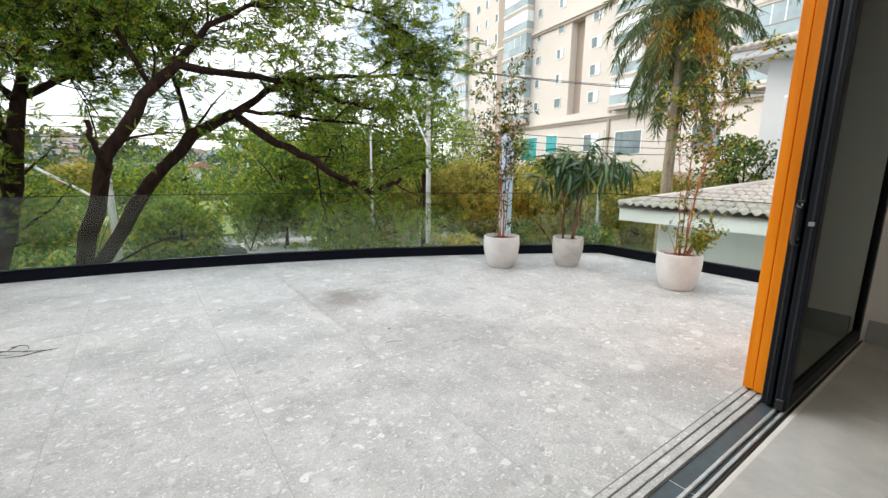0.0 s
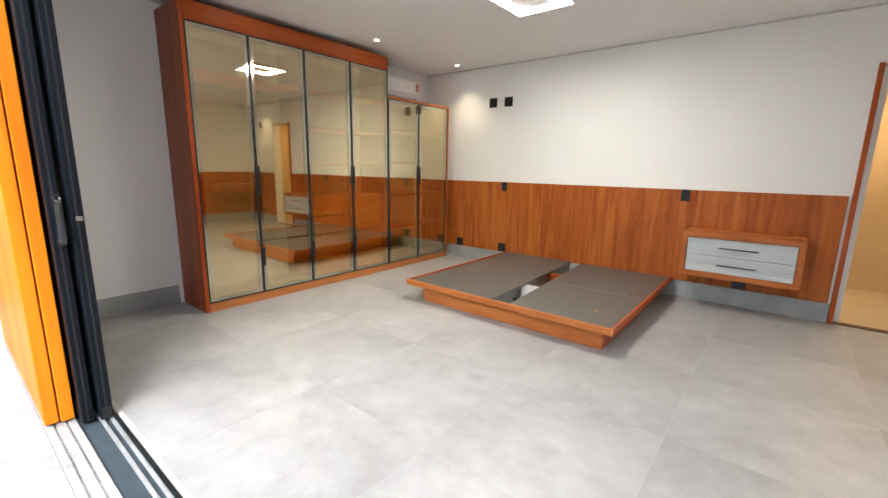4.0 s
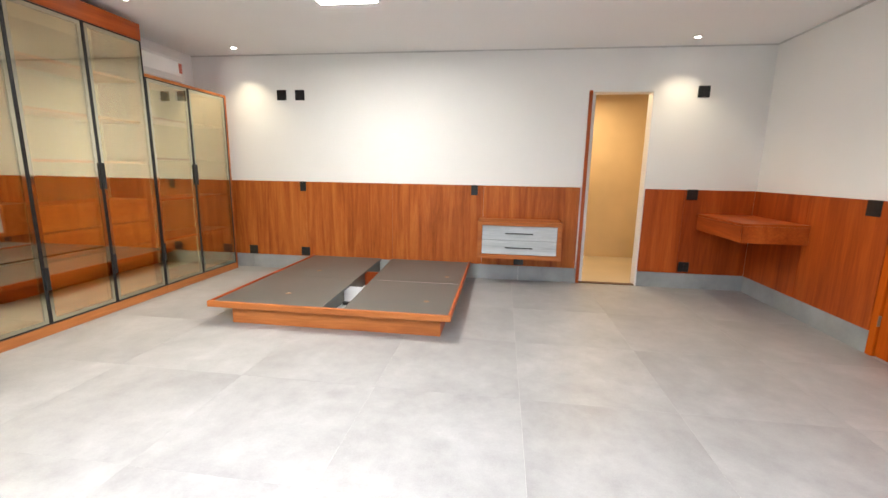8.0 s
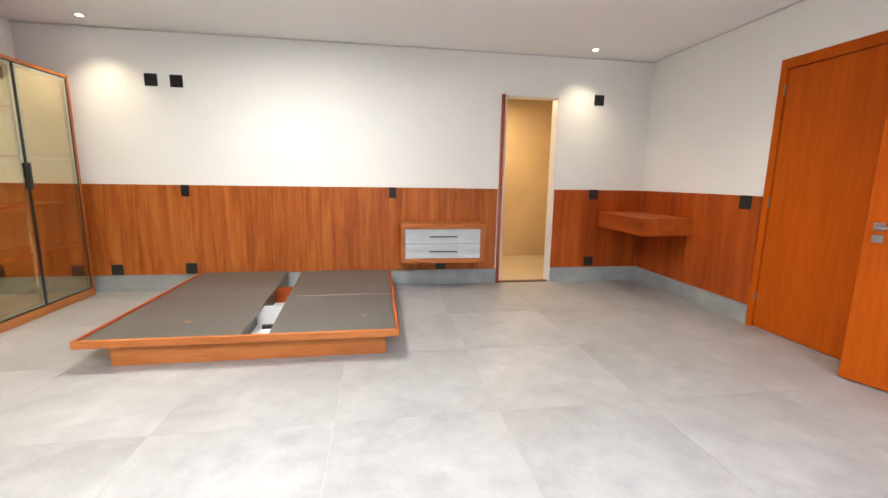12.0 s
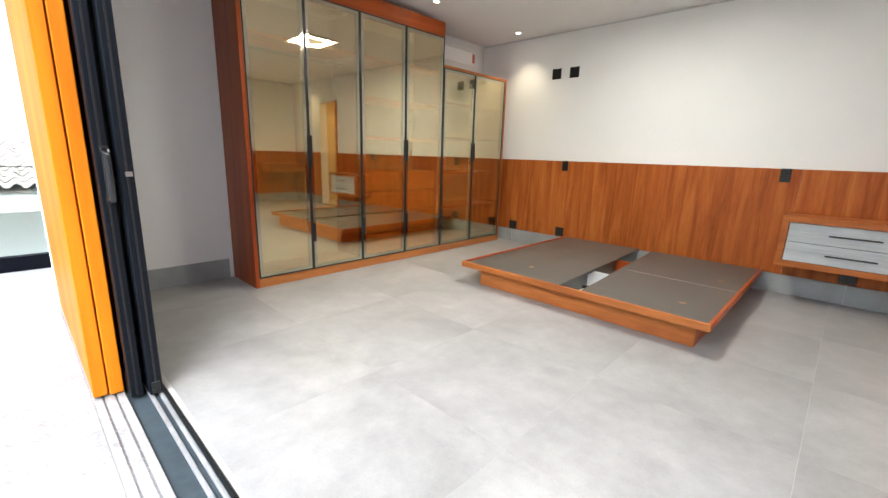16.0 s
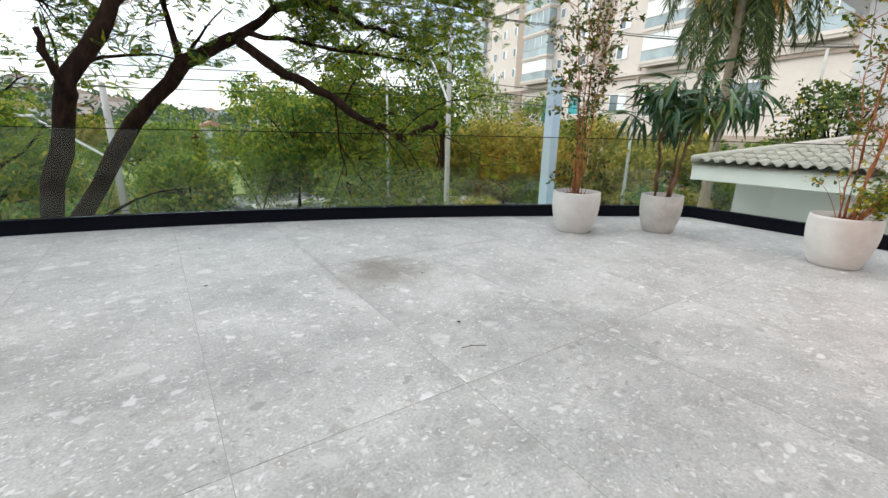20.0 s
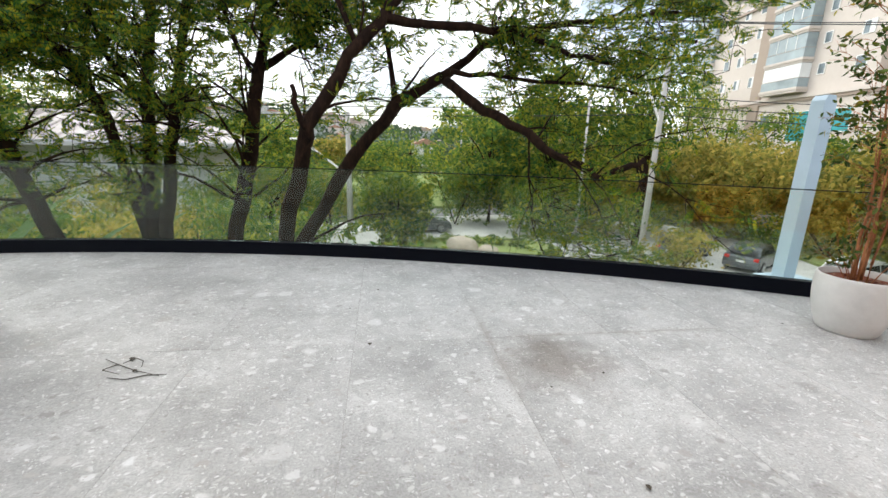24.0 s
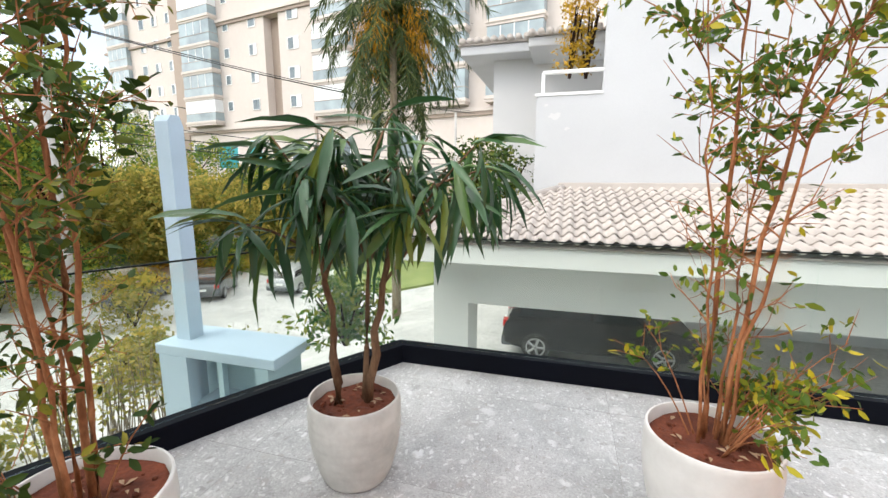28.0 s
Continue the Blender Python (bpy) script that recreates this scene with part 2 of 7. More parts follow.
def glass(name, tint, gloss=0.03, ior=1.5, cut=0.0):
    """A thin clear pane: what lies behind, tinted, under a mirror sheen."""
    m, nt, b = nodes_of(name)
    nt.nodes.remove(b)
    out = nt.nodes["Material Output"]
    tr = nt.nodes.new("ShaderNodeBsdfTransparent")
    tr.inputs["Color"].default_value = (*tint, 1)
    gl = nt.nodes.new("ShaderNodeBsdfGlossy")
    gl.inputs["Roughness"].default_value = gloss
    gl.inputs["Color"].default_value = (0.9, 1.0, 0.97, 1)
    fr = nt.nodes.new("ShaderNodeLayerWeight")
    fr.inputs["Blend"].default_value = 0.5
    steep = nt.nodes.new("ShaderNodeMath")
    steep.operation = "POWER"
    steep.inputs[1].default_value = 5.0
    link(nt, fr.outputs["Facing"], steep.inputs[0])
    base = ((ior - 1) / (ior + 1)) ** 2
    gain = nt.nodes.new("ShaderNodeMath")
    gain.operation = "MULTIPLY_ADD"
    gain.inputs[1].default_value, gain.inputs[2].default_value = 1 - base, base
    link(nt, steep.outputs[0], gain.inputs[0])
    mx = nt.nodes.new("ShaderNodeMixShader")
    link(nt, gain.outputs[0], mx.inputs[0])
    link(nt, tr.outputs[0], mx.inputs[1])
    link(nt, gl.outputs[0], mx.inputs[2])
    link(nt, mx.outputs[0], out.inputs["Surface"])
    return m


def half_mirror(name, col, tint, share):
    """Bronze glass with a mirror coat: share of mirror over what lies behind."""
    m, nt, b = nodes_of(name)
    out = nt.nodes["Material Output"]
    v = coords(nt)
    b.inputs["Metallic"].default_value = 1.0
    link(nt, ramp(nt, noise_tex(nt, v, 0.8, 2.0), [(0.3, tuple(c * 0.97 for c in col)), (0.7, col)]), b.inputs["Base Color"])
    b.inputs["Roughness"].default_value = 0.012
    tr = nt.nodes.new("ShaderNodeBsdfTransparent")
    tr.inputs["Color"].default_value = (*tint, 1)
    mx = nt.nodes.new("ShaderNodeMixShader")
    mx.inputs[0].default_value = share
    link(nt, tr.outputs[0], mx.inputs[1])
    link(nt, b.outputs[0], mx.inputs[2])
    link(nt, mx.outputs[0], out.inputs["Surface"])
    return m


def leaf_mat(name, stops, rough=0.45, through_it=0.25, spec=0.18, single=False):
    """Leaf green, varied leaf by leaf."""
    m, nt, b = nodes_of(name)
    col = ramp(nt, rnd(nt) if single else island(nt), stops)
    v = coords(nt)
    n = noise_tex(nt, v, 1.3, 2.0)
    col = blend(nt, "MULTIPLY", 1.0, col, ramp(nt, n, [(0.3, (0.72, 0.75, 0.7)), (0.7, (1.2, 1.15, 1.0))]))
    link(nt, col, b.inputs["Base Color"])
    b.inputs["Roughness"].default_value = rough
    b.inputs["Specular IOR Level"].default_value = spec
    if through_it:
        out = nt.nodes["Material Output"]
        tl = nt.nodes.new("ShaderNodeBsdfTranslucent")
        link(nt, col, tl.inputs["Color"])
        mx = nt.nodes.new("ShaderNodeMixShader")
        mx.inputs[0].default_value = through_it
        link(nt, b.outputs[0], mx.inputs[1])
        link(nt, tl.outputs[0], mx.inputs[2])
        link(nt, mx.outputs[0], out.inputs["Surface"])
    return m


def bark(name, dark, light, scale=6.0):
    m, nt, b = nodes_of(name)
    v = coords(nt, (1, 1, 0.35))
    n1 = noise_tex(nt, v, scale, 6.0, 0.65, 0.8)
    n2 = noise_tex(nt, v, scale * 8, 3.0)
    c = blend(nt, "OVERLAY", 0.5, ramp(nt, n1, [(0.3, dark), (0.7, light)]), n2)
    link(nt, c, b.inputs["Base Color"])
    b.inputs["Roughness"].default_value = 0.9
    b.inputs["Specular IOR Level"].default_value = 0.12
    bump(nt, b, n1, 0.6, 0.02)
    return m


def glow(name, col, power):
    m, nt, b = nodes_of(name)
    b.inputs["Base Color"].default_value = (*col, 1)
    b.inputs["Emission Color"].default_value = (*col, 1)
    b.inputs["Emission Strength"].default_value = power
    return m


def ground_mat(name, stops, scale, fine, rough=0.95):
    m, nt, b = nodes_of(name)
    v = coords(nt)
    c = ramp(nt, noise_tex(nt, v, scale, 5.0, 0.6), stops)
    f = noise_tex(nt, v, fine, 3.0)
    c = blend(nt, "OVERLAY", 0.4, c, f)
    link(nt, c, b.inputs["Base Color"])
    b.inputs["Roughness"].default_value = rough
    bump(nt, b, f, 0.3, 0.02)
    return m


WALL = painted("wall_paint", (0.85, 0.848, 0.838), 0.75, 0.02, 0.7, 180.0, bumpy=0.04)
CEILING = painted("ceiling_paint", (0.84, 0.835, 0.825), 0.85, 0.015, 0.6, 180.0, bumpy=0.02)
# brighter than STUCCO: bounced light under the carport is put into the colour
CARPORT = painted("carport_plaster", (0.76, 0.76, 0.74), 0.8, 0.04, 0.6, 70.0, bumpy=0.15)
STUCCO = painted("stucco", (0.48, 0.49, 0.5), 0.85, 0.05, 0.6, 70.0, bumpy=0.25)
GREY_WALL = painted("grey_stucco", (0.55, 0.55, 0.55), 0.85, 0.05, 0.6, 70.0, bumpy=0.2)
TAN = painted("tan_plaster", (0.56, 0.42, 0.25), 0.6, 0.12, 1.2, 90.0)
GROUT = painted("grout", (0.54, 0.525, 0.5), 0.9, 0.08, 4.0)
GROUT_OUT = painted("grout_outside", (0.27, 0.26, 0.25), 0.9, 0.12, 4.0)
TILE = floor_tile("porcelain")
SKIRT = painted("grey_skirting_tile", (0.33, 0.35, 0.35), 0.5, 0.14, 4.0, 60.0)
STONE = stone_tile("terrace_stone")
VENEER = wood("wall_veneer", (0.27, 0.056, 0.01), (0.41, 0.105, 0.018), (0.51, 0.16, 0.034), "z", 0.42, 15.0, spread=0.9)
VENEER_Y = wood("veneer_across", (0.26, 0.042, 0.006), (0.39, 0.072, 0.01), (0.47, 0.105, 0.018), "y", 0.4, 7.0)
# redder copy of the wall veneer, bounced colour put into its tone
VENEER_RED = wood("bounce_red_veneer", (0.27, 0.042, 0.005), (0.4, 0.07, 0.008), (0.48, 0.1, 0.014), "z", 0.4, 7.0, spread=0.8)
PLINTH = wood("pale_plinth_veneer", (0.3, 0.1, 0.028), (0.43, 0.165, 0.048), (0.52, 0.225, 0.075), "y", 0.42, 6.0)
INSIDE = wood("inner_wood", (0.66, 0.24, 0.055), (0.78, 0.32, 0.08), (0.84, 0.38, 0.11), "y", 0.45, 6.0, spread=0.6)
LINING = painted("beige_lining_board", (0.6, 0.55, 0.45), 0.5, 0.04, 1.5, 60.0)
TRACK = painted("track_aluminium", (0.05, 0.068, 0.08), 0.35, 0.25, 12.0, 90.0, spec=0.4)
RUNNER = painted("worn_runner_aluminium", (0.55, 0.565, 0.58), 0.45, 0.15, 14.0, 120.0, metal=0.6)
DARK_METAL = painted("dark_handle_metal", (0.035, 0.037, 0.04), 0.22, 0.05, 6.0, 90.0, metal=0.3)
VENEER_X = wood("veneer_along", (0.28, 0.074, 0.018), (0.43, 0.132, 0.031), (0.53, 0.188, 0.052), "x", 0.4, 7.0)
CABINET = wood("cabinet_veneer", (0.23, 0.036, 0.007), (0.34, 0.06, 0.011), (0.42, 0.088, 0.018), "z", 0.34, 5.0, spread=0.6)
CABINET_Y = wood("cabinet_veneer_across", (0.25, 0.04, 0.007), (0.36, 0.066, 0.011), (0.44, 0.095, 0.018), "y", 0.34, 5.0, spread=0.6)
DOOR_WOOD = wood("varnished_door_wood", (0.46, 0.078, 0.0025), (0.5, 0.088, 0.003), (0.54, 0.098, 0.0035), "z", 0.5, 9.0, spread=0.6, spec=0.1)
PANEL_WOOD = wood("orange_varnished_wood", (0.6, 0.165, 0.004), (0.71, 0.21, 0.006), (0.79, 0.255, 0.01), "z", 0.5, 4.0, spread=0.5, spec=0.15)
BOARD = painted("grey_coated_board", (0.098, 0.1, 0.091), 0.36, 0.1, 1.5, 50.0)
GREY_WOOD = wood("pale_grey_wood", (0.4, 0.43, 0.45), (0.52, 0.55, 0.57), (0.62, 0.65, 0.66), "x", 0.45, 8.0)
BLACK = painted("black_plastic", (0.012, 0.012, 0.013), 0.35, 0.05, 6.0, 90.0)
ALU = painted("dark_aluminium", (0.005, 0.007, 0.011), 0.42, 0.12, 3.0, 90.0, spec=0.16)
ALU_BARE = painted("bright_aluminium", (0.62, 0.63, 0.64), 0.3, 0.1, 8.0, 120.0, metal=1.0)
STEEL = painted("brushed_steel", (0.42, 0.41, 0.4), 0.36, 0.05, 8.0, 200.0, metal=1.0)
CURB = painted("black_curb_metal", (0.004, 0.005, 0.009), 0.65, 0.15, 2.0, 60.0, spec=0.08)
RAIL_GLASS = glass("rail_glass", (0.94, 0.975, 0.95), 0.0, 1.45)
DOOR_GLASS = glass("door_glass", (0.22, 0.24, 0.23), 0.0, 1.5)
MIRROR = half_mirror("bronze_mirror_glass", (0.98, 0.92, 0.68), (1.0, 0.92, 0.72), 0.44)
MIRROR_EDGE = painted("mirror_margin", (0.58, 0.54, 0.41), 0.06, 0.04, 3.0, 60.0, metal=1.0, bumpy=0)
PLASTIC = painted("white_plastic", (0.76, 0.76, 0.75), 0.4, 0.02, 3.0, 90.0)
WHITE = painted("white_lacquer", (0.78, 0.78, 0.77), 0.4, 0.03, 2.0, 90.0)
POT = painted("white_cement_pot", (0.62, 0.61, 0.59), 0.7, 0.1, 6.0, 70.0, bumpy=0.2)
POT_RAW = painted("grey_cement_pot", (0.52, 0.51, 0.48), 0.8, 0.16, 9.0, 60.0, bumpy=0.3)
SOIL = ground_mat("red_soil", [(0.3, (0.06, 0.014, 0.006)), (0.7, (0.18, 0.045, 0.018))], 9.0, 60.0)
BARK = bark("tree_bark", (0.006, 0.0035, 0.003), (0.036, 0.019, 0.012), 9.0)
STEM = bark("red_brown_stem", (0.17, 0.06, 0.025), (0.46, 0.2, 0.095), 14.0)
STEM_GREY = bark("brown_stem", (0.085, 0.045, 0.025), (0.21, 0.125, 0.075), 14.0)
PALM_BARK = bark("palm_bark", (0.14, 0.11, 0.075), (0.3, 0.25, 0.18), 5.0)
LEAF_NEAR = leaf_mat("feathery_leaf", [(0.0, (0.02, 0.08, 0.035)), (0.35, (0.065, 0.16, 0.022)), (0.7, (0.19, 0.26, 0.02)), (1.0, (0.42, 0.36, 0.022))], 0.5, 0.5)
LEAF_SHRUB = leaf_mat("glossy_leaf", [(0.0, (0.025, 0.055, 0.012)), (0.6, (0.06, 0.105, 0.02)), (0.9, (0.14, 0.165, 0.025)), (1.0, (0.32, 0.26, 0.03))], 0.4, 0.2)
LEAF_MIXED = leaf_mat("yellowing_glossy_leaf", [(0.0, (0.04, 0.09, 0.02)), (0.45, (0.09, 0.16, 0.025)), (0.75, (0.2, 0.24, 0.03)), (1.0, (0.52, 0.42, 0.03))], 0.4, 0.3)
LEAF_LONG = leaf_mat("long_leaf", [(0.0, (0.018, 0.065, 0.03)), (0.6, (0.042, 0.115, 0.045)), (0.9, (0.085, 0.165, 0.045)), (1.0, (0.22, 0.24, 0.03))], 0.3, 0.15, 0.5, True)
LEAF_FAR = leaf_mat("wood_leaf", [(0.0, (0.04, 0.11, 0.04)), (0.45, (0.12, 0.21, 0.04)), (0.8, (0.26, 0.3, 0.045)), (1.0, (0.42, 0.4, 0.055))], 0.6, 0.55)
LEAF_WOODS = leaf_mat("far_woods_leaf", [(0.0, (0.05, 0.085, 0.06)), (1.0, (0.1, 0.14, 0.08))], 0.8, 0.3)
LEAF_GOLD = leaf_mat("yellowing_leaf", [(0.0, (0.15, 0.19, 0.05)), (0.5, (0.33, 0.3, 0.07)), (1.0, (0.5, 0.39, 0.11))], 0.6, 0.55)
LEAF_BRIGHT = leaf_mat("bright_garden_leaf", [(0.0, (0.04, 0.11, 0.035)), (0.5, (0.11, 0.2, 0.045)), (1.0, (0.28, 0.29, 0.05))], 0.5, 0.5)
LEAF_PALM = leaf_mat("palm_leaf", [(0.0, (0.03, 0.055, 0.02)), (0.6, (0.07, 0.105, 0.035)), (1.0, (0.15, 0.17, 0.06))], 0.5, 0.2)
PALM_GOLD = leaf_mat("palm_fruit", [(0.0, (0.36, 0.17, 0.01)), (1.0, (0.62, 0.34, 0.03))], 0.6, 0.25)
GRASS = ground_mat("lawn_grass", [(0.3, (0.15, 0.2, 0.05)), (0.7, (0.26, 0.3, 0.1))], 0.8, 30.0)
ROUGH_GREEN = ground_mat("undergrowth", [(0.3, (0.04, 0.06, 0.02)), (0.7, (0.1, 0.11, 0.04))], 0.3, 6.0)
ROAD = ground_mat("pale_concrete_road", [(0.3, (0.42, 0.415, 0.4)), (0.7, (0.58, 0.57, 0.55))], 0.7, 9.0)
ASPHALT = ground_mat("grey_asphalt", [(0.3, (0.16, 0.16, 0.16)), (0.7, (0.22, 0.22, 0.215))], 0.5, 40.0)
KERB = painted("kerb_concrete", (0.5, 0.49, 0.47), 0.9, 0.12, 3.0)
ROCK = ground_mat("boulder", [(0.3, (0.3, 0.25, 0.2)), (0.7, (0.48, 0.41, 0.34))], 2.0, 18.0)
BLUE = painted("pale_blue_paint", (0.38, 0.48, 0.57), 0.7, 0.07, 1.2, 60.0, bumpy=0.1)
# darker copy of the same blue, with the shade under the slab in its colour
BLUE_SHADED = painted("shaded_blue_paint", (0.3, 0.42, 0.47), 0.7, 0.07, 1.2, 60.0)
FACADE = painted("beige_facade", (0.58, 0.52, 0.475), 0.85, 0.05, 0.15, 2.0, bumpy=0)
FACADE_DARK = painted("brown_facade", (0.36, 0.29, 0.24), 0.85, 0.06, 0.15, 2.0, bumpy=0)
TEAL = painted("teal_glazing", (0.05, 0.32, 0.34), 0.2, 0.15, 0.5)
PANE = painted("window_pane", (0.16, 0.2, 0.22), 0.08, 0.3, 0.4, bumpy=0)
BLIND = painted("white_blind", (0.72, 0.74, 0.74), 0.6, 0.06, 0.5)
BALC_GLASS = painted("balcony_glazing", (0.3, 0.36, 0.38), 0.1, 0.25, 0.4, bumpy=0)
CLAY = painted("pale_roof_tile", (0.43, 0.39, 0.355), 0.85, 0.14, 1.2, 30.0, bumpy=0.2)
CLAY_PINK = painted("pale_grey_roof", (0.5, 0.46, 0.44), 0.85, 0.12, 1.0, 20.0)
ROOF_RED = painted("far_clay_roof", (0.34, 0.2, 0.14), 0.9, 0.12, 1.0, 20.0)
CONCRETE = painted("pole_concrete", (0.4, 0.39, 0.37), 0.9, 0.12, 2.0, 40.0)
TYRE = painted("tyre_rubber", (0.028, 0.028, 0.028), 0.8)
CAR_SILVER = painted("silver_car_paint", (0.42, 0.43, 0.44), 0.25, 0.02, 1.0, metal=0.3)
CAR_BLACK = painted("black_car_paint", (0.012, 0.012, 0.014), 0.15, 0.02, 1.0, metal=0.2)
CAR_GREY = painted("grey_car_paint", (0.1, 0.11, 0.12), 0.2, 0.02, 1.0, metal=0.4)
CAR_GLASS = painted("car_glass", (0.02, 0.025, 0.03), 0.05, 0.05, 1.0, bumpy=0)
RED = painted("red_lens", (0.5, 0.02, 0.015), 0.2)
# blue-grey tones carry the haze of distance in the hill's colour
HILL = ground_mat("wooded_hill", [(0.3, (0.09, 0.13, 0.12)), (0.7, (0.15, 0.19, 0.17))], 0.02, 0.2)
LAMP_WARM = glow("lamp_diffuser", (1.0, 0.94, 0.82), PANEL)
LAMP_SPOT = glow("spot_lens", (1.0, 0.93, 0.8), GLOW * 2)
DRY = painted("dry_leaf", (0.05, 0.04, 0.03), 0.8, 0.3, 60.0)
BRASS = painted("tan_cap", (0.3, 0.2, 0.12), 0.6, 0.1, 20.0)


# ---- mesh helpers ----
def box(bm, x0, x1, y0, y1, z0, z1, bev=0.0, seg=1):
    m = Matrix.Translation(((x0 + x1) / 2, (y0 + y1) / 2, (z0 + z1) / 2)) @ Matrix.Diagonal((abs(x1 - x0), abs(y1 - y0), abs(z1 - z0), 1))
    vs = bmesh.ops.create_cube(bm, size=1.0, matrix=m)["verts"]
    if bev:
        es = {e for v in vs for e in v.link_edges}
        bmesh.ops.bevel(bm, geom=list(es), offset=bev, segments=seg, affect="EDGES", profile=0.5)
    return bm


def boxes(*rows, bev=0.0):
    bm = bmesh.new()
    for r in rows:
        box(bm, *r, bev=bev)
    return bm


def tube(bm, pts, radii, seg=8, cap=True):
    """A round tube along pts, tapered by radii."""
    pts = [Vector(p) for p in pts]
    rings = []
    up = Vector((0.0, 0.0, 1.0))
    for i, p in enumerate(pts):
        d = (pts[min(i + 1, len(pts) - 1)] - pts[max(i - 1, 0)]).normalized()
        side = d.cross(up)
        if side.length < 0.05:
            side = d.cross(Vector((1.0, 0.0, 0.0)))
        side.normalize()
        other = side.cross(d)
        r = radii[i] if isinstance(radii, (list, tuple)) else radii
        rings.append([bm.verts.new(p + r * (math.cos(a) * side + math.sin(a) * other)) for a in (2 * math.pi * k / seg for k in range(seg))])
    for a, b in zip(rings, rings[1:]):
        for k in range(seg):
            bm.faces.new((a[k], a[(k + 1) % seg], b[(k + 1) % seg], b[k]))
    if cap:
        bm.faces.new(rings[0][::-1])
        bm.faces.new(rings[-1])
    return bm


def lathe(bm, profile, seg=32, cx=0.0, cy=0.0):
    """A turned shape from (radius, height) rows."""
    rings = []
    for r, z in profile:
        rings.append([bm.verts.new((cx + r * math.cos(2 * math.pi * k / seg), cy + r * math.sin(2 * math.pi * k / seg), z)) for k in range(seg)])
    for a, b in zip(rings, rings[1:]):
        for k in range(seg):
            bm.faces.new((a[k], a[(k + 1) % seg], b[(k + 1) % seg], b[k]))
    bm.faces.new(rings[0][::-1])
    bm.faces.new(rings[-1])
    return bm


def prism(bm, outline, z0, z1):
    """An upright slab over a plan outline (counter-clockwise)."""
    lo = [bm.verts.new((x, y, z0)) for x, y in outline]
    hi = [bm.verts.new((x, y, z1)) for x, y in outline]
    bm.faces.new(hi)
    bm.faces.new(lo[::-1])
    n = len(outline)
    for k in range(n):
        bm.faces.new((lo[k], lo[(k + 1) % n], hi[(k + 1) % n], hi[k]))
    return bm


def extrude_y(bm, outline, y0, y1):
    """A slab from an outline in x, z."""
    a = [bm.verts.new((x, y0, z)) for x, z in outline]
    b = [bm.verts.new((x, y1, z)) for x, z in outline]
    bm.faces.new(a)
    bm.faces.new(b[::-1])
    n = len(outline)
    for k in range(n):
        bm.faces.new((a[k], b[k], b[(k + 1) % n], a[(k + 1) % n]))
    return bm


def where(ob):
    if ob.parent is None:
        return ob.matrix_basis.copy()
    return where(ob.parent) @ ob.matrix_parent_inverse @ ob.matrix_basis


def mesh_of(name, bm, material, smooth=False):
    bmesh.ops.recalc_face_normals(bm, faces=bm.faces)
    me = bpy.data.meshes.new(name)
    bm.to_mesh(me)
    bm.free()
    me.materials.append(material)
    if smooth:
        for p in me.polygons:
            p.use_smooth = True
    return me


def part(name, bm, material, parent=None, label="", smooth=False):
    """One mesh object, under a thing or a part."""
    me = bm if isinstance(bm, bpy.types.Mesh) else mesh_of(name, bm, material, smooth)
    ob = new(name, me)
    if parent is not None:
        ob.parent = parent
        ob.matrix_parent_inverse = where(parent).inverted()
    if label:
        tagged(ob, label)
    return ob


def thing(name, place, label, category, group="", kind=""):
    e = new(name)
    e.location = place
    e.empty_display_size = 0.1
    return tagged(e, label, category, group, kind)


def structure(name, bm, material, label, category, smooth=False):
    return tagged(part(name, bm, material, None, "", smooth), label, category, "", "structure")


def soft(mesh_ob, angle=40):
    for p in mesh_ob.data.polygons:
        p.use_smooth = True
    mesh_ob.data.set_sharp_from_angle(angle=radians(angle))
    return mesh_ob


def scatter(name, verts, faces, mats, material, parent, label=""):
    """Many copies of a small template, joined in one mesh. mats: n x 4 x 4."""
    v = np.array(verts, float)
    mats = np.asarray(mats, float)
    n, k = len(mats), len(v)
    hom = np.concatenate([v, np.ones((k, 1))], 1)
    allv = np.einsum("nij,kj->nki", mats, hom)[:, :, :3].reshape(-1, 3)
    sizes = [len(f) for f in faces]
    flat = np.array([i for f in faces for i in f])
    loops = (flat[None, :] + (np.arange(n) * k)[:, None]).ravel()
    tot = np.tile(np.array(sizes), n)
    start = np.concatenate([[0], np.cumsum(tot)[:-1]])
    me = bpy.data.meshes.new(name)
    me.vertices.add(len(allv))
    me.vertices.foreach_set("co", allv.ravel())
    me.loops.add(len(loops))
    me.loops.foreach_set("vertex_index", loops.astype(np.int32))
    me.polygons.add(len(tot))
    me.polygons.foreach_set("loop_start", start.astype(np.int32))
    me.update(calc_edges=True)
    me.materials.append(material)
    return part(name, me, material, parent, label)


def placed(rng, spots, dirs, size, jitter=0.35, droop=0.0):
    """Transforms that lay a template's +y along dirs, with a random roll and size."""
    out = []
    for p, d in zip(spots, dirs):
        d = np.array(d, float) + rng.normal(0, jitter, 3)
        d[2] -= droop
        d /= np.linalg.norm(d) + 1e-9
        a = rng.normal(0, 1, 3)
        x = np.cross(d, a)
        x /= np.linalg.norm(x) + 1e-9
        z = np.cross(x, d)
        s = size * rng.uniform(0.7, 1.25)
        m = np.eye(4)
        m[:3, 0], m[:3, 1], m[:3, 2], m[:3, 3] = x * s, d * s, z * s, p
        out.append(m)
    return out


# ---- the room ----
X0, X1, Y0, Y1 = -1.80, 4.57, -3.21, 1.07
GROUND = -3.0
STREET = -5.295
BX0, BX1, BH = -0.69, -0.035, 2.1
DY0, DY1, DH = -1.60, 0.10, 2.13

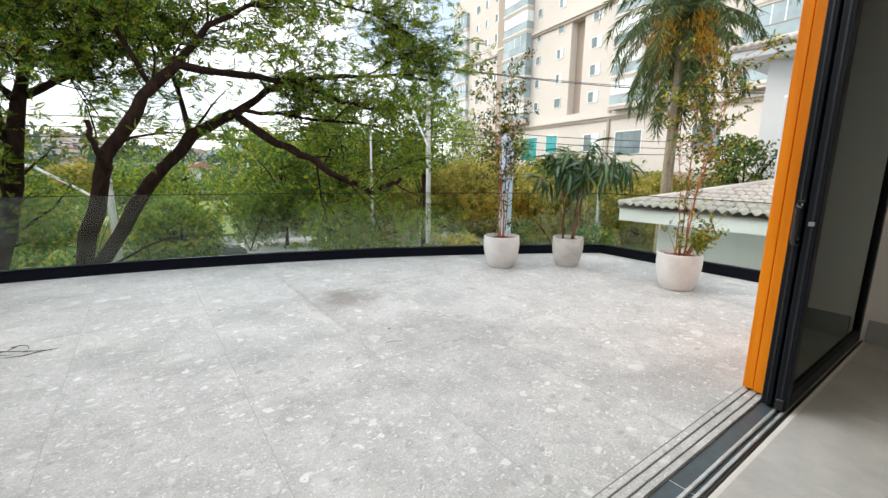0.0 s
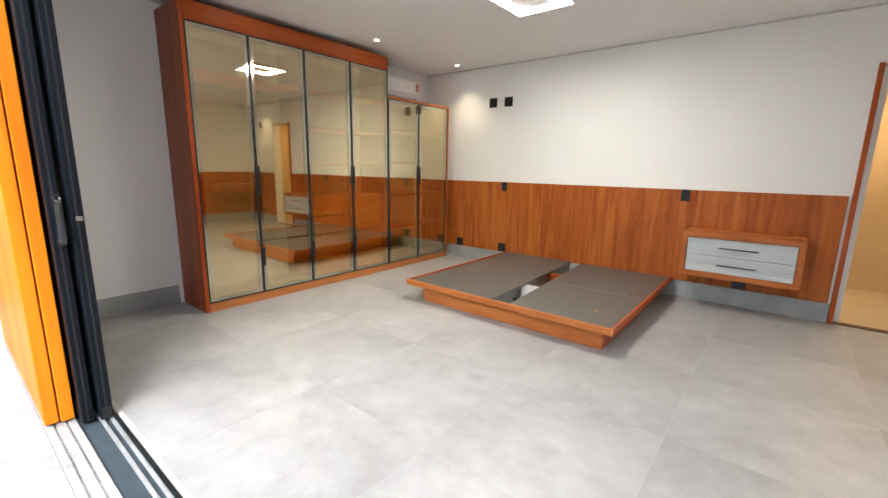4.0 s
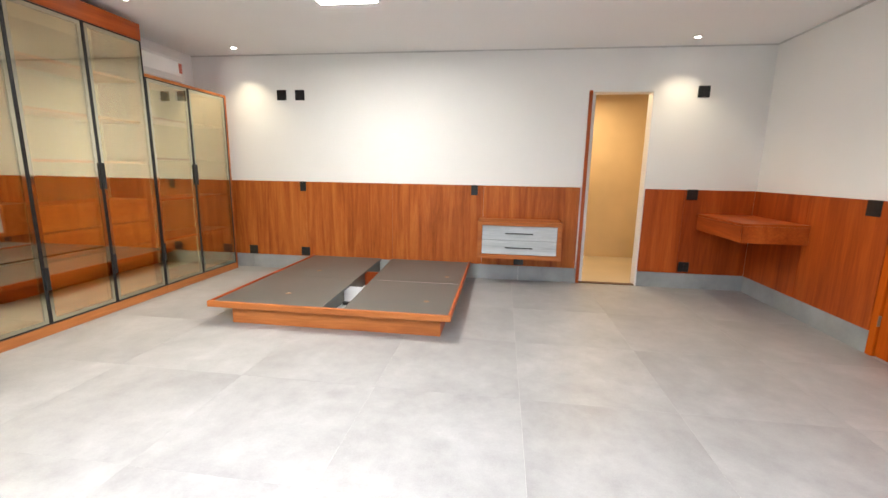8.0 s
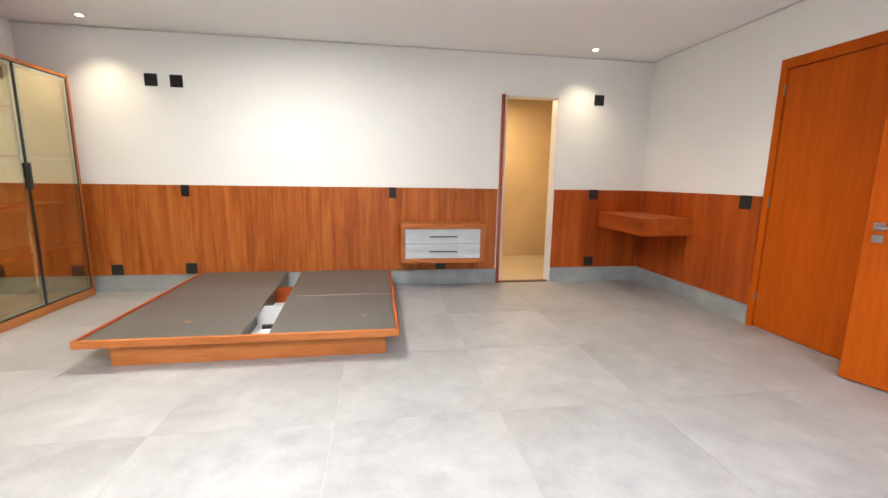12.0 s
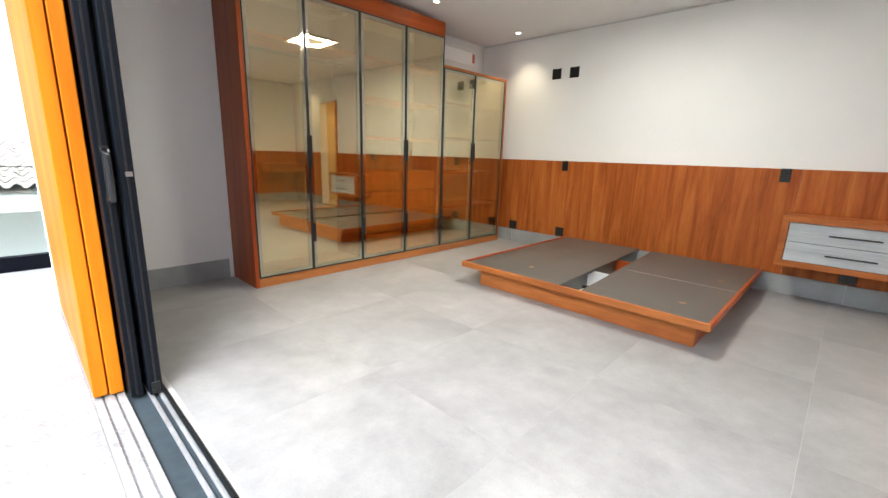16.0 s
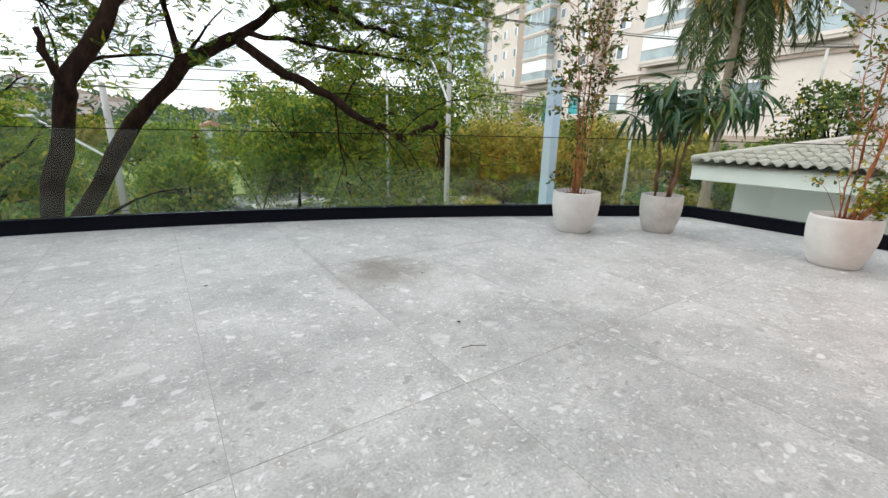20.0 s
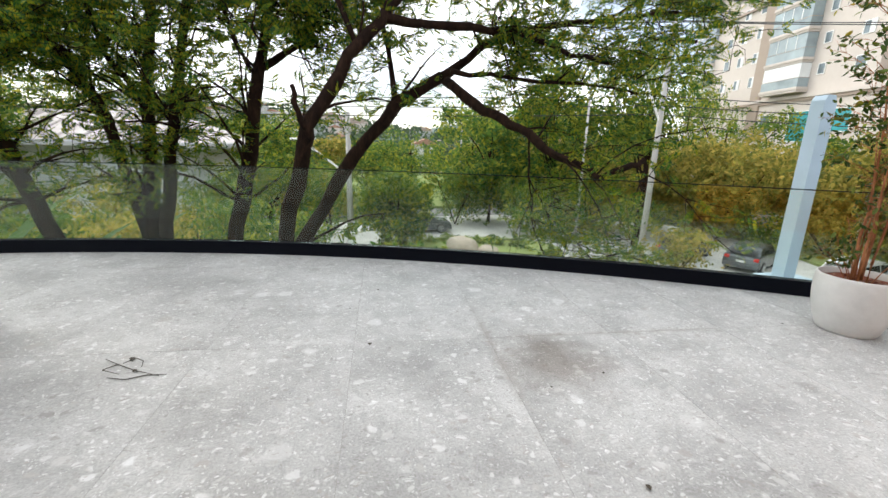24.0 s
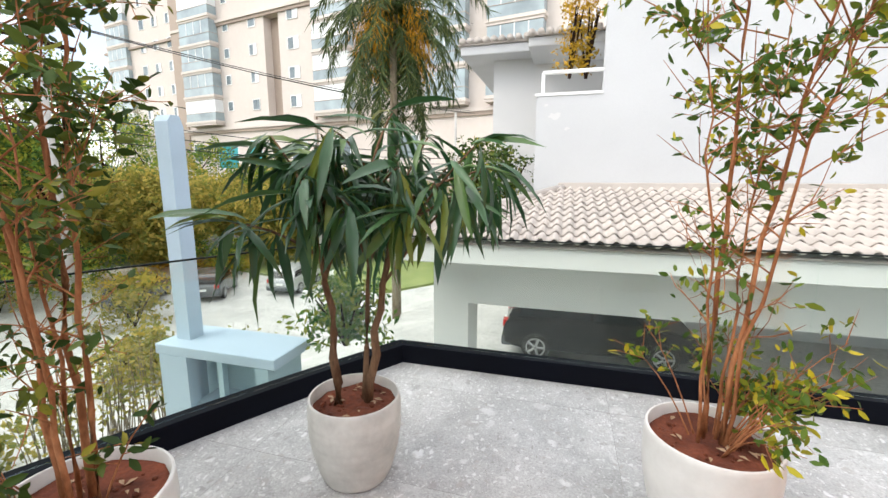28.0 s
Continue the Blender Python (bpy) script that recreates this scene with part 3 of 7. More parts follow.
structure("wall_back", boxes((X0 - 0.15, BX0, Y0 - 0.15, Y0, 0, 2.7), (BX1, X1 + 0.15, Y0 - 0.15, Y0, 0, 2.7), (BX0, BX1, Y0 - 0.15, Y0, BH, 2.7)), WALL, "white painted wall above wood panelling", "wall")
structure("wall_left", boxes((X0 - 0.15, X0, Y0, DY0, 0, 2.7), (X0 - 0.15, X0, DY1, 1.33, 0, 2.7), (X0 - 0.15, X0, DY0, DY1, DH, 2.7)), WALL, "white painted wall with a double door", "wall")
structure("wall_right", boxes((X1, X1 + 0.15, Y0, Y1 + 0.26, -0.3, 2.7)), WALL, "white painted wall behind the wardrobe", "wall")
structure("wall_facade", boxes((X0, X1 + 0.15, 1.07, 1.33, 2.6, 3.3), (X0, -1.7, 1.07, 1.33, 0, 2.6)), WALL, "white facade header above the sliding doors", "wall")
structure("ceiling", boxes((X0, X1, Y0, 0.45, CEIL, CEIL + 0.12), (X0, X1, 0.45, 1.33, 2.6, 2.72), (X0 - 0.15, X1 + 0.15, Y0 - 0.15, 1.33, 2.72, 3.0)), CEILING, "flat white plaster ceiling with a recessed curtain pocket", "ceiling")
# solid grey strip in place of the gap's shade under the ceiling
structure("trim_gap_shade", boxes((X0, X1, Y0, Y0 + 0.012, CEIL - 0.014, CEIL - 0.001), (X0, X0 + 0.012, Y0 + 0.012, 0.45, CEIL - 0.014, CEIL - 0.001)), painted("gap_shade_grey", (0.62, 0.62, 0.61), 0.8), "thin grey strip painted as the shade of a gap under the ceiling", "trim")

# hall and closet beyond the doors, closed
for side, row in (("left", (-1.5, -1.4, -4.9, Y0 - 0.15, 0, 2.6)), ("right", (0.55, 0.65, -4.9, Y0 - 0.15, 0, 2.6)), ("back", (-1.5, 0.65, -5.0, -4.9, 0, 2.6))):
    structure("wall_closet_" + side, boxes(row), TAN, "tan closet wall lit by an added warm lamp", "wall")
structure("floor_closet", boxes((-1.5, 0.65, -5.0, Y0 - 0.001, -0.3, -0.001)), painted("closet_floor", (0.5, 0.42, 0.3), 0.4, 0.1), "pale closet floor", "floor")
structure("ceiling_closet", boxes((-1.5, 0.65, -5.0, Y0 - 0.15, 2.45, 2.6)), CEILING, "white closet ceiling", "ceiling")
structure("wall_hall", boxes((-3.4, -3.3, -2.4, 1.0, 0, 2.6), (-3.3, X0 - 0.15, -2.5, -2.4, 0, 2.6), (-3.3, X0 - 0.15, 0.9, 1.0, 0, 2.6)), WALL, "white hall wall behind the door", "wall")
structure("floor_hall", boxes((-3.4, X0 - 0.001, -2.5, 1.0, -0.3, -0.001)), GROUT, "grey hall floor", "floor")
structure("ceiling_hall", boxes((-3.4, X0 - 0.15, -2.5, 1.0, 2.6, 2.7)), CEILING, "white hall ceiling", "ceiling")

# bathroom door lining
d1 = structure("door_1", boxes((BX0, BX0 + 0.012, Y0 - 0.15, Y0 + 0.006, 0, BH), (BX1 - 0.012, BX1, Y0 - 0.15, Y0 + 0.004, 0, BH), (BX0, BX1, Y0 - 0.15, Y0 + 0.005, BH - 0.012, BH)), WHITE, "open doorway with a white lining", "door")
part("casing", boxes((BX1 - 0.03, BX1 + 0.004, Y0 - 0.005, Y0 + 0.022, 0, BH + 0.002)), CABINET, d1, "red-brown wooden edge strip")
part("jamb", boxes((BX1 - 0.075, BX1 - 0.032, Y0 - 0.13, Y0 - 0.05, 0, BH - 0.014)), WHITE, d1)
part("threshold", boxes((BX0 + 0.013, BX1 - 0.013, Y0 - 0.06, Y0 + 0.004, 0, 0.012), bev=0.003), painted("dark_sill", (0.12, 0.06, 0.03), 0.6), d1, "dark brown threshold")

# double door in the left wall
d2 = structure("door_2", boxes((X0 - 0.15, X0 + 0.012, DY0, DY0 + 0.055, 0, DH), (X0 - 0.15, X0 + 0.012, DY1 - 0.055, DY1, 0, DH), (X0 - 0.15, X0 + 0.012, DY0 + 0.055, DY1 - 0.055, DH - 0.075, DH), bev=0.003), DOOR_WOOD, "orange varnished double door, one leaf ajar", "door")
leaf = part("closed_leaf", boxes((X0 - 0.045, X0 - 0.005, DY0 + 0.058, -0.78, 0.008, DH - 0.079), bev=0.002), DOOR_WOOD, d2, "closed plain leaf")
for hz in (0.22, 1.0, 1.86):
    part("hinge", boxes((X0 - 0.004, X0 + 0.0145, DY0 + 0.052, DY0 + 0.059, hz, hz + 0.08), bev=0.002), BRASS, d2, "small brass hinge")
hinge_at, free_at = Vector((X0 + 0.005, 0.045, 0)), Vector((-1.545, -0.66, 0))
swing = (free_at - hinge_at).to_2d()
ajar_m = Matrix.Translation(hinge_at) @ Matrix.Rotation(math.atan2(swing.y, swing.x), 4, "Z")
ajar = part("ajar_leaf", boxes((0, swing.length, -0.02, 0.02, 0.008, DH - 0.079), bev=0.002), DOOR_WOOD, d2, "leaf standing ajar into the room")
ajar.matrix_basis = ajar_m
w = swing.length
bm = boxes((w - 0.085, w - 0.035, 0.02, 0.026, 0.93, 0.975), (w - 0.085, w - 0.035, 0.02, 0.026, 0.86, 0.905), bev=0.003)
tube(bm, [(w - 0.06, 0.026, 0.952), (w - 0.06, 0.06, 0.952)], 0.009)
tube(bm, [(w - 0.05, 0.06, 0.952), (w - 0.18, 0.06, 0.952)], 0.009)
part("door_handle", bm, STEEL, ajar, "steel lever handle with a lock plate").matrix_parent_inverse = Matrix()
part("edge_lock", boxes((w - 0.001, w + 0.002, -0.011, 0.011, 0.82, 1.02)), STEEL, ajar).matrix_parent_inverse = Matrix()

# skirting
sk = structure("baseboard", boxes((X0, X0 + 0.012, -3.198, DY0, 0, 0.17)), SKIRT, "grey porcelain skirting along the walls", "baseboard")
for a, b in ((X0, -1.4), (-1.397, BX0 - 0.004), (BX1 + 0.006, 0.62), (0.623, 1.45), (1.453, 2.28), (2.283, 3.1), (3.103, 3.93), (3.933, 4.55)):
    part("skirting_tile", boxes((a, b, Y0, Y0 + 0.012, 0, 0.17), bev=0.002), SKIRT, sk)
part("skirting_tile", boxes((X1 - 0.012, X1, 0.2, 1.06, 0, 0.17), bev=0.002), SKIRT, sk)

# wood panelling to dado height
wp = tagged(thing("wall_panelling", (1.2, Y0, 0.17), "brown wood-grain panelling on the lower wall", "panelling"), kind="structure")
for a, b in ((X0 + 0.018, -1.1), (-1.098, BX0 - 0.002), (BX1 + 0.024, 1.05), (1.052, 2.12), (2.122, 3.2), (3.202, 4.565)):
    # past the doorway the redder copy paints in the bounced colour
    part("panel", boxes((a, b, Y0, Y0 + 0.018, 0.172, 1.085), bev=0.001), VENEER_RED if b < BX0 else VENEER, wp)
for a, b in ((-3.19, -2.4), (-2.398, DY0 - 0.002)):
    part("panel", boxes((X0, X0 + 0.018, a, b, 0.172, 1.085), bev=0.001), VENEER_RED, wp)


def plate(x, y, z, w, h, side, label, modules=1):
    """A black socket or switch plate: on the back wall (side y) or the left wall (side x)."""
    e = thing("wall_plate", (x, y, z), label, "wall plate", "black plates on the walls")
    bm = boxes((-w / 2, w / 2, 0, 0.009, -h / 2, h / 2), bev=0.003)
    p = part("cover", bm, BLACK, e)
    inner = [part("module", boxes((-w * 0.3 + k * w * 0.62 / modules, -w * 0.3 + (k + 0.92) * w * 0.62 / modules, 0.009, 0.0115, -h * 0.3, h * 0.3), bev=0.001), BLACK, e) for k in range(modules)]
    for o in (p, *inner):
        o.matrix_parent_inverse = Matrix()
    if side == "x":
        e.rotation_euler = (0, 0, -math.pi / 2)


on_wall, on_wood = Y0, Y0 + 0.018
for x, z in ((3.45, 2.08), (3.225, 2.078), (-1.165, 2.085)):
    plate(x, on_wall, z, 0.115, 0.115, "y", "square black socket plate high on the white wall", 2)
for x, z in ((3.225, 1.03), (1.157, 1.03)):
    plate(x, on_wood, z, 0.075, 0.115, "y", "upright black switch plate on the wood panelling", 1)
plate(-1.168, on_wood, 1.035, 0.11, 0.11, "y", "square black switch plate on the wood panelling", 2)
for x, z in ((3.918, 0.228), (3.225, 0.232), (0.624, 0.235), (-1.167, 0.245)):
    plate(x, on_wood, z, 0.11, 0.11, "y", "square black socket plate low on the panelling", 2)
plate(X0 + 0.018, -1.745, 1.03, 0.12, 0.115, "x", "square black switch plate beside the door", 2)

# ---- wardrobe ----
WX = 4.10
wd = thing("wardrobe", (4.33, -0.9, 0), "tall built-in wardrobe with bronze mirror doors", "wardrobe")
part("side_panel", boxes((WX - 0.01, X1 - 0.002, 0.135, 0.165, 0, 2.47), bev=0.002), CABINET, wd, "red-brown wood side")
part("back_panel", boxes((X1 - 0.02, X1 - 0.002, -1.95, 0.133, 0.095, 2.33)), LINING, wd, "pale beige lining board")
part("bottom_panel", boxes((WX + 0.021, X1 - 0.021, -1.95, 0.133, 0.075, 0.094)), CABINET_Y, wd)
for y in (-1.952, -0.9):
    part("partition", boxes((WX + 0.02, X1 - 0.021, y, y + 0.018, 0.095, 2.33)), CABINET, wd)
for z in (1.255, 1.615, 1.97):
    part("shelf", boxes((WX + 0.05, X1 - 0.021, -1.933, -0.901, z, z + 0.02), bev=0.001), INSIDE, wd, "pale wood shelf behind the glass")
part("shelf", boxes((WX + 0.05, X1 - 0.021, -0.881, 0.133, 1.97, 1.99), bev=0.001), INSIDE, wd)
part("hanging_rail", tube(bmesh.new(), [(4.33, -0.88, 1.9), (4.33, 0.132, 1.9)], 0.013, 8), STEEL, wd, "steel hanging rail")
for k in range(4):
    z = 0.1 + 0.213 * k
    part("drawer", boxes((WX + 0.07, X1 - 0.03, -1.93, -1.425, z, z + 0.197), bev=0.002), INSIDE, wd, "wooden inner drawer")
    part("drawer", boxes((WX + 0.07, X1 - 0.03, -1.417, -0.905, z, z + 0.197), bev=0.002), INSIDE, wd, "wooden inner drawer")
part("fascia", boxes((WX - 0.01, WX + 0.012, -1.97, 0.133, 2.33, 2.47), (WX + 0.012, X1 - 0.002, -1.97, -1.95, 2.332, 2.47), (WX + 0.012, X1 - 0.002, -1.95, 0.133, 2.44, 2.46), bev=0.002), CABINET_Y, wd, "red-brown wood top fascia")
part("plinth", boxes((WX - 0.008, WX + 0.02, -1.97, 0.133, 0.0, 0.073), bev=0.002), PLINTH, wd)
wl_ = thing("wardrobe", (4.33, -2.5, 0), "lower wardrobe unit with bronze mirror doors under the air conditioner", "wardrobe")
part("side_panel", boxes((WX - 0.01, X1 - 0.002, -3.10, -3.075, 0, 2.06), bev=0.002), VENEER, wl_)
part("back_panel", boxes((X1 - 0.02, X1 - 0.002, -3.074, -1.972, 0.095, 2.03)), LINING, wl_, "pale beige lining board")
part("bottom_panel", boxes((WX + 0.021, X1 - 0.021, -3.074, -1.972, 0.075, 0.094)), CABINET_Y, wl_)
part("side_panel", boxes((WX + 0.02, X1 - 0.021, -1.99, -1.972, 0.095, 2.03)), CABINET, wl_)
for z in (0.5, 0.9, 1.3, 1.68):
    part("shelf", boxes((WX + 0.05, X1 - 0.021, -3.074, -1.992, z, z + 0.02), bev=0.001), CABINET_Y, wl_)
part("top_panel", boxes((WX - 0.01, X1 - 0.002, -3.074, -1.972, 2.035, 2.06), bev=0.002), VENEER_X, wl_)
part("plinth", boxes((WX - 0.008, WX + 0.02, -3.074, -1.972, 0.0, 0.073), bev=0.002), PLINTH, wl_)


def mirror_door(parent, y0, y1, z0, z1):
    f, mgn = 0.009, 0.028
    d = part("door", boxes((WX - 0.008, WX + 0.016, y0, y0 + f, z0, z1), (WX - 0.008, WX + 0.016, y1 - f, y1, z0, z1), (WX - 0.008, WX + 0.016, y0 + f, y1 - f, z0, z0 + f), (WX - 0.008, WX + 0.016, y0 + f, y1 - f, z1 - f, z1)), BLACK, parent, "black-framed mirror door")
    a, b, lo, hi = y0 + f, y1 - f, z0 + f, z1 - f
    part("margin", boxes((WX - 0.004, WX + 0.01, a, a + mgn, lo, hi), (WX - 0.004, WX + 0.01, b - mgn, b, lo, hi), (WX - 0.004, WX + 0.01, a + mgn, b - mgn, lo, lo + mgn), (WX - 0.004, WX + 0.01, a + mgn, b - mgn, hi - mgn, hi)), MIRROR_EDGE, d, "greenish glass margin")
    part("mirror", boxes((WX - 0.0045, WX + 0.008, a + mgn, b - mgn, lo + mgn, hi - mgn)), MIRROR, d, "bronze mirror glass")
    return d


TALL = [0.133, -0.357, -0.89, -1.433, -1.968]
doors = [mirror_door(wd, b + 0.002, a - 0.002, 0.078, 2.327) for a, b in zip(TALL, TALL[1:])]
LOW = [-1.974, -2.497, -3.073]
doors += [mirror_door(wl_, b + 0.002, a - 0.002, 0.078, 2.033) for a, b in zip(LOW, LOW[1:])]


def grip(parent, y, z0, z1, w=0.02):
    part("handle", boxes((WX - 0.03, WX - 0.0085, y - w, y + w * 0.2, z0, z1), bev=0.003), BLACK, parent, "black upright handle")


grip(doors[0], -0.355, 0.98, 1.245)
grip(doors[2], -1.431, 1.045, 1.255)
grip(doors[4], -2.495, 1.05, 1.262)
# added front plates stand in for hinges guessed to show through the glass
for d, y in ((doors[0], -0.357), (doors[1], -0.89), (doors[2], -1.433), (doors[3], -1.966)):
    part("seam_plate", boxes((WX - 0.02, WX - 0.0085, y - 0.028, y + 0.002, 0.33, 0.5), bev=0.003), BLACK, d, "black plate on the door seam in place of a hinge")

# ---- air conditioner ----
ac = thing("air_conditioner", (4.45, -2.38, 2.13), "white split air conditioner above the lower wardrobe", "air conditioner")
prof = [(X1 - 0.002, 2.12), (4.42, 2.115), (4.355, 2.14), (4.335, 2.19), (4.335, 2.33), (4.36, 2.365), (X1 - 0.002, 2.37)]
bm = extrude_y(bmesh.new(), prof, -2.76, -1.985)
soft(part("housing", bm, PLASTIC, ac), 30)
part("front_panel", boxes((4.327, 4.3345, -2.74, -2.0, 2.185, 2.335), bev=0.002), PLASTIC, ac)
part("air_vane", boxes((4.358, 4.40, -2.72, -2.02, 2.108, 2.116), bev=0.001), PLASTIC, ac)
part("energy_label", boxes((4.3255, 4.3268, -2.735, -2.69, 2.22, 2.32)), painted("label_red", (0.5, 0.12, 0.08), 0.5), ac, "small red and white label")

# ---- bed base ----
bed = thing("bed_base", (2.15, -2.2, 0), "low wooden platform bed base with two grey boards", "bed base")
part("plinth_front", boxes((1.265, 2.966, -1.375, -1.35, 0, 0.147), bev=0.002), VENEER_X, bed, "wooden front plinth board")
part("plinth_side", boxes((1.265, 1.287, Y0 + 0.03, -1.376, 0, 0.147), bev=0.002), VENEER_Y, bed)
part("plinth_side", boxes((2.944, 2.966, Y0 + 0.03, -1.376, 0, 0.147), bev=0.002), VENEER_Y, bed)
part("front_rail", boxes((1.18, 3.125, -1.295, -1.27, 0.148, 0.197), bev=0.003), VENEER_X, bed, "wooden front rim")
part("side_rail", boxes((1.18, 1.2, Y0 + 0.02, -1.296, 0.148, 0.197), bev=0.003), VENEER_Y, bed)
part("side_rail", boxes((3.105, 3.125, Y0 + 0.02, -1.296, 0.148, 0.197), bev=0.003), VENEER_Y, bed)
part("under_panel", boxes((1.2, 1.93, Y0 + 0.02, -1.296, 0.148, 0.16), (2.29, 3.105, Y0 + 0.02, -1.296, 0.148, 0.16)), BOARD, bed)
bm = prism(bmesh.new(), [(1.202, Y0 + 0.022), (2.13, Y0 + 0.022), (2.015, -1.297), (1.202, -1.297)], 0.162, 0.184)
part("board", bm, BOARD, bed, "grey board set askew")
bm = prism(bmesh.new(), [(2.262, Y0 + 0.022), (3.103, Y0 + 0.022), (3.103, -1.297), (2.19, -1.297)], 0.162, 0.184)
part("board", bm, BOARD, bed, "grey board")
part("board_seam", boxes((1.205, 2.02, -2.202, -2.199, 0.1835, 0.1852)), GROUT, bed)
part("board_seam", boxes((2.22, 3.1, -2.202, -2.199, 0.1835, 0.1848)), BOARD, bed)
part("tray_floor", boxes((1.93, 2.28, Y0 + 0.03, -1.42, 0.004, 0.01)), WHITE, bed)
part("tray_wall", boxes((1.93, 1.94, Y0 + 0.03, -1.42, 0.01, 0.146)), WHITE, bed)
part("tray_wall", boxes((2.275, 2.285, Y0 + 0.03, -1.42, 0.01, 0.146)), BOARD, bed)
part("divider", boxes((1.941, 2.274, -2.02, -2.0, 0.01, 0.158)), WHITE, bed, "white cross divider")
part("divider", boxes((1.941, 2.274, -2.62, -2.6, 0.01, 0.158)), CABINET, bed)
part("cross_rail", boxes((1.93, 2.21, -1.36, -1.297, 0.153, 0.168)), VENEER_X, bed)
part("bracket", boxes((2.05, 2.13, -1.62, -1.59, 0.118, 0.146), bev=0.003), BLACK, bed, "black metal bracket")
for x, y in ((1.42, -1.62), (1.36, -2.45), (2.62, -1.62), (2.72, -2.45)):
    bm = lathe(bmesh.new(), [(0.024, 0.1842), (0.024, 0.1865), (0.016, 0.1865), (0.015, 0.1848)], 14, x, y)
    part("finger_cap", bm, BRASS, bed, "small tan finger hole")

# ---- bedside drawer unit ----
ns = thing("bedside_cabinet", (0.64, -3.03, 0.335), "wall-hung wooden bedside cabinet with two pale grey drawers", "cabinet")
a0, a1, c0, c1, t_ = 0.2, 1.086, 0.315, 0.72, 0.046
part("carcass", boxes((a0, a1, Y0 + 0.018, -2.855, c1 - t_, c1), (a0, a1, Y0 + 0.018, -2.855, c0, c0 + t_), (a0, a0 + t_, Y0 + 0.018, -2.855, c0 + t_, c1 - t_), (a1 - t_, a1, Y0 + 0.018, -2.855, c0 + t_, c1 - t_), bev=0.002), VENEER_X, ns)
part("back_panel", boxes((a0 + t_, a1 - t_, Y0 + 0.019, Y0 + 0.03, c0 + t_, c1 - t_)), VENEER_X, ns)
mid = (c0 + c1) / 2
for lo, hi in ((c0 + t_ + 0.003, mid - 0.002), (mid + 0.002, c1 - t_ - 0.003)):
    dr = part("drawer", boxes((a0 + t_ + 0.003, a1 - t_ - 0.003, -3.15, -2.862, lo, hi), bev=0.002), GREY_WOOD, ns, "pale grey wood drawer")
    bm = tube(bmesh.new(), [(0.5, -2.836, (lo + hi) / 2), (0.79, -2.836, (lo + hi) / 2)], 0.006)
    for hx in (0.525, 0.765):
        tube(bm, [(hx, -2.862, (lo + hi) / 2), (hx, -2.836, (lo + hi) / 2)], 0.005, 6)
    part("handle", bm, BLACK, dr, "black bar handle")

# ---- corner shelf desk ----
dk = thing("wall_desk", (-1.52, -2.76, 0.66), "wall-hung reddish wood desk in the corner", "desk")
part("top", boxes((X0 + 0.018, -1.245, Y0 + 0.018, -2.32, 0.81, 0.832), bev=0.002), VENEER_Y, dk)
part("side", boxes((X0 + 0.018, -1.248, -2.345, -2.323, 0.66, 0.809), bev=0.002), VENEER_Y, dk)
part("drawer_front", boxes((-1.27, -1.248, Y0 + 0.02, -2.347, 0.662, 0.806), bev=0.002), VENEER_Y, dk)
part("bottom", boxes((X0 + 0.018, -1.272, Y0 + 0.018, -2.346, 0.66, 0.676)), VENEER_Y, dk)

# ---- ceiling lights ----
pl = thing("ceiling_panel_light", (2.08, -1.55, CEIL), "square warm ceiling light with a bright rim", "ceiling light")
q0, q1, r0, r1 = 1.85, 2.31, -1.78, -1.32
part("frame", boxes((q0 - 0.02, q0, r0 - 0.02, r1 + 0.02, CEIL - 0.03, CEIL - 0.001), (q1, q1 + 0.02, r0 - 0.02, r1 + 0.02, CEIL - 0.03, CEIL - 0.001), (q0, q1, r0 - 0.02, r0, CEIL - 0.03, CEIL - 0.001), (q0, q1, r1, r1 + 0.02, CEIL - 0.03, CEIL - 0.001), bev=0.002), WHITE, pl)
g_ = 0.08
part("diffuser", boxes((q0, q0 + g_, r0, r1, CEIL - 0.022, CEIL - 0.004), (q1 - g_, q1, r0, r1, CEIL - 0.022, CEIL - 0.004), (q0 + g_, q1 - g_, r0, r0 + g_, CEIL - 0.022, CEIL - 0.004), (q0 + g_, q1 - g_, r1 - g_, r1, CEIL - 0.022, CEIL - 0.004)), LAMP_WARM, pl, "glowing warm rim")
part("centre_plate", boxes((q0 + g_, q1 - g_, r0 + g_, r1 - g_, CEIL - 0.018, CEIL - 0.004)), WHITE, pl)
for sx, sy in SPOTS:
    e = thing("downlight", (sx, sy, CEIL), "small round white recessed downlight, lit", "ceiling light", "downlights in the ceiling")
    part("ring", lathe(bmesh.new(), [(0.026, CEIL - 0.001), (0.026, CEIL - 0.006), (0.045, CEIL - 0.006), (0.047, CEIL - 0.001)], 20, sx, sy), WHITE, e)
    part("lens", lathe(bmesh.new(), [(0.025, CEIL - 0.001), (0.024, CEIL - 0.005), (0.001, CEIL - 0.0055)], 16, sx, sy), LAMP_SPOT, e, "bright lens")


# ---- terrace ----
def edge_y(x):
    """Inner line of the curved parapet."""
    return 6.608 - 0.1857 * x - 0.0372 * x * x


RX, RY = 5.90, edge_y(5.90)
TW = -1.70
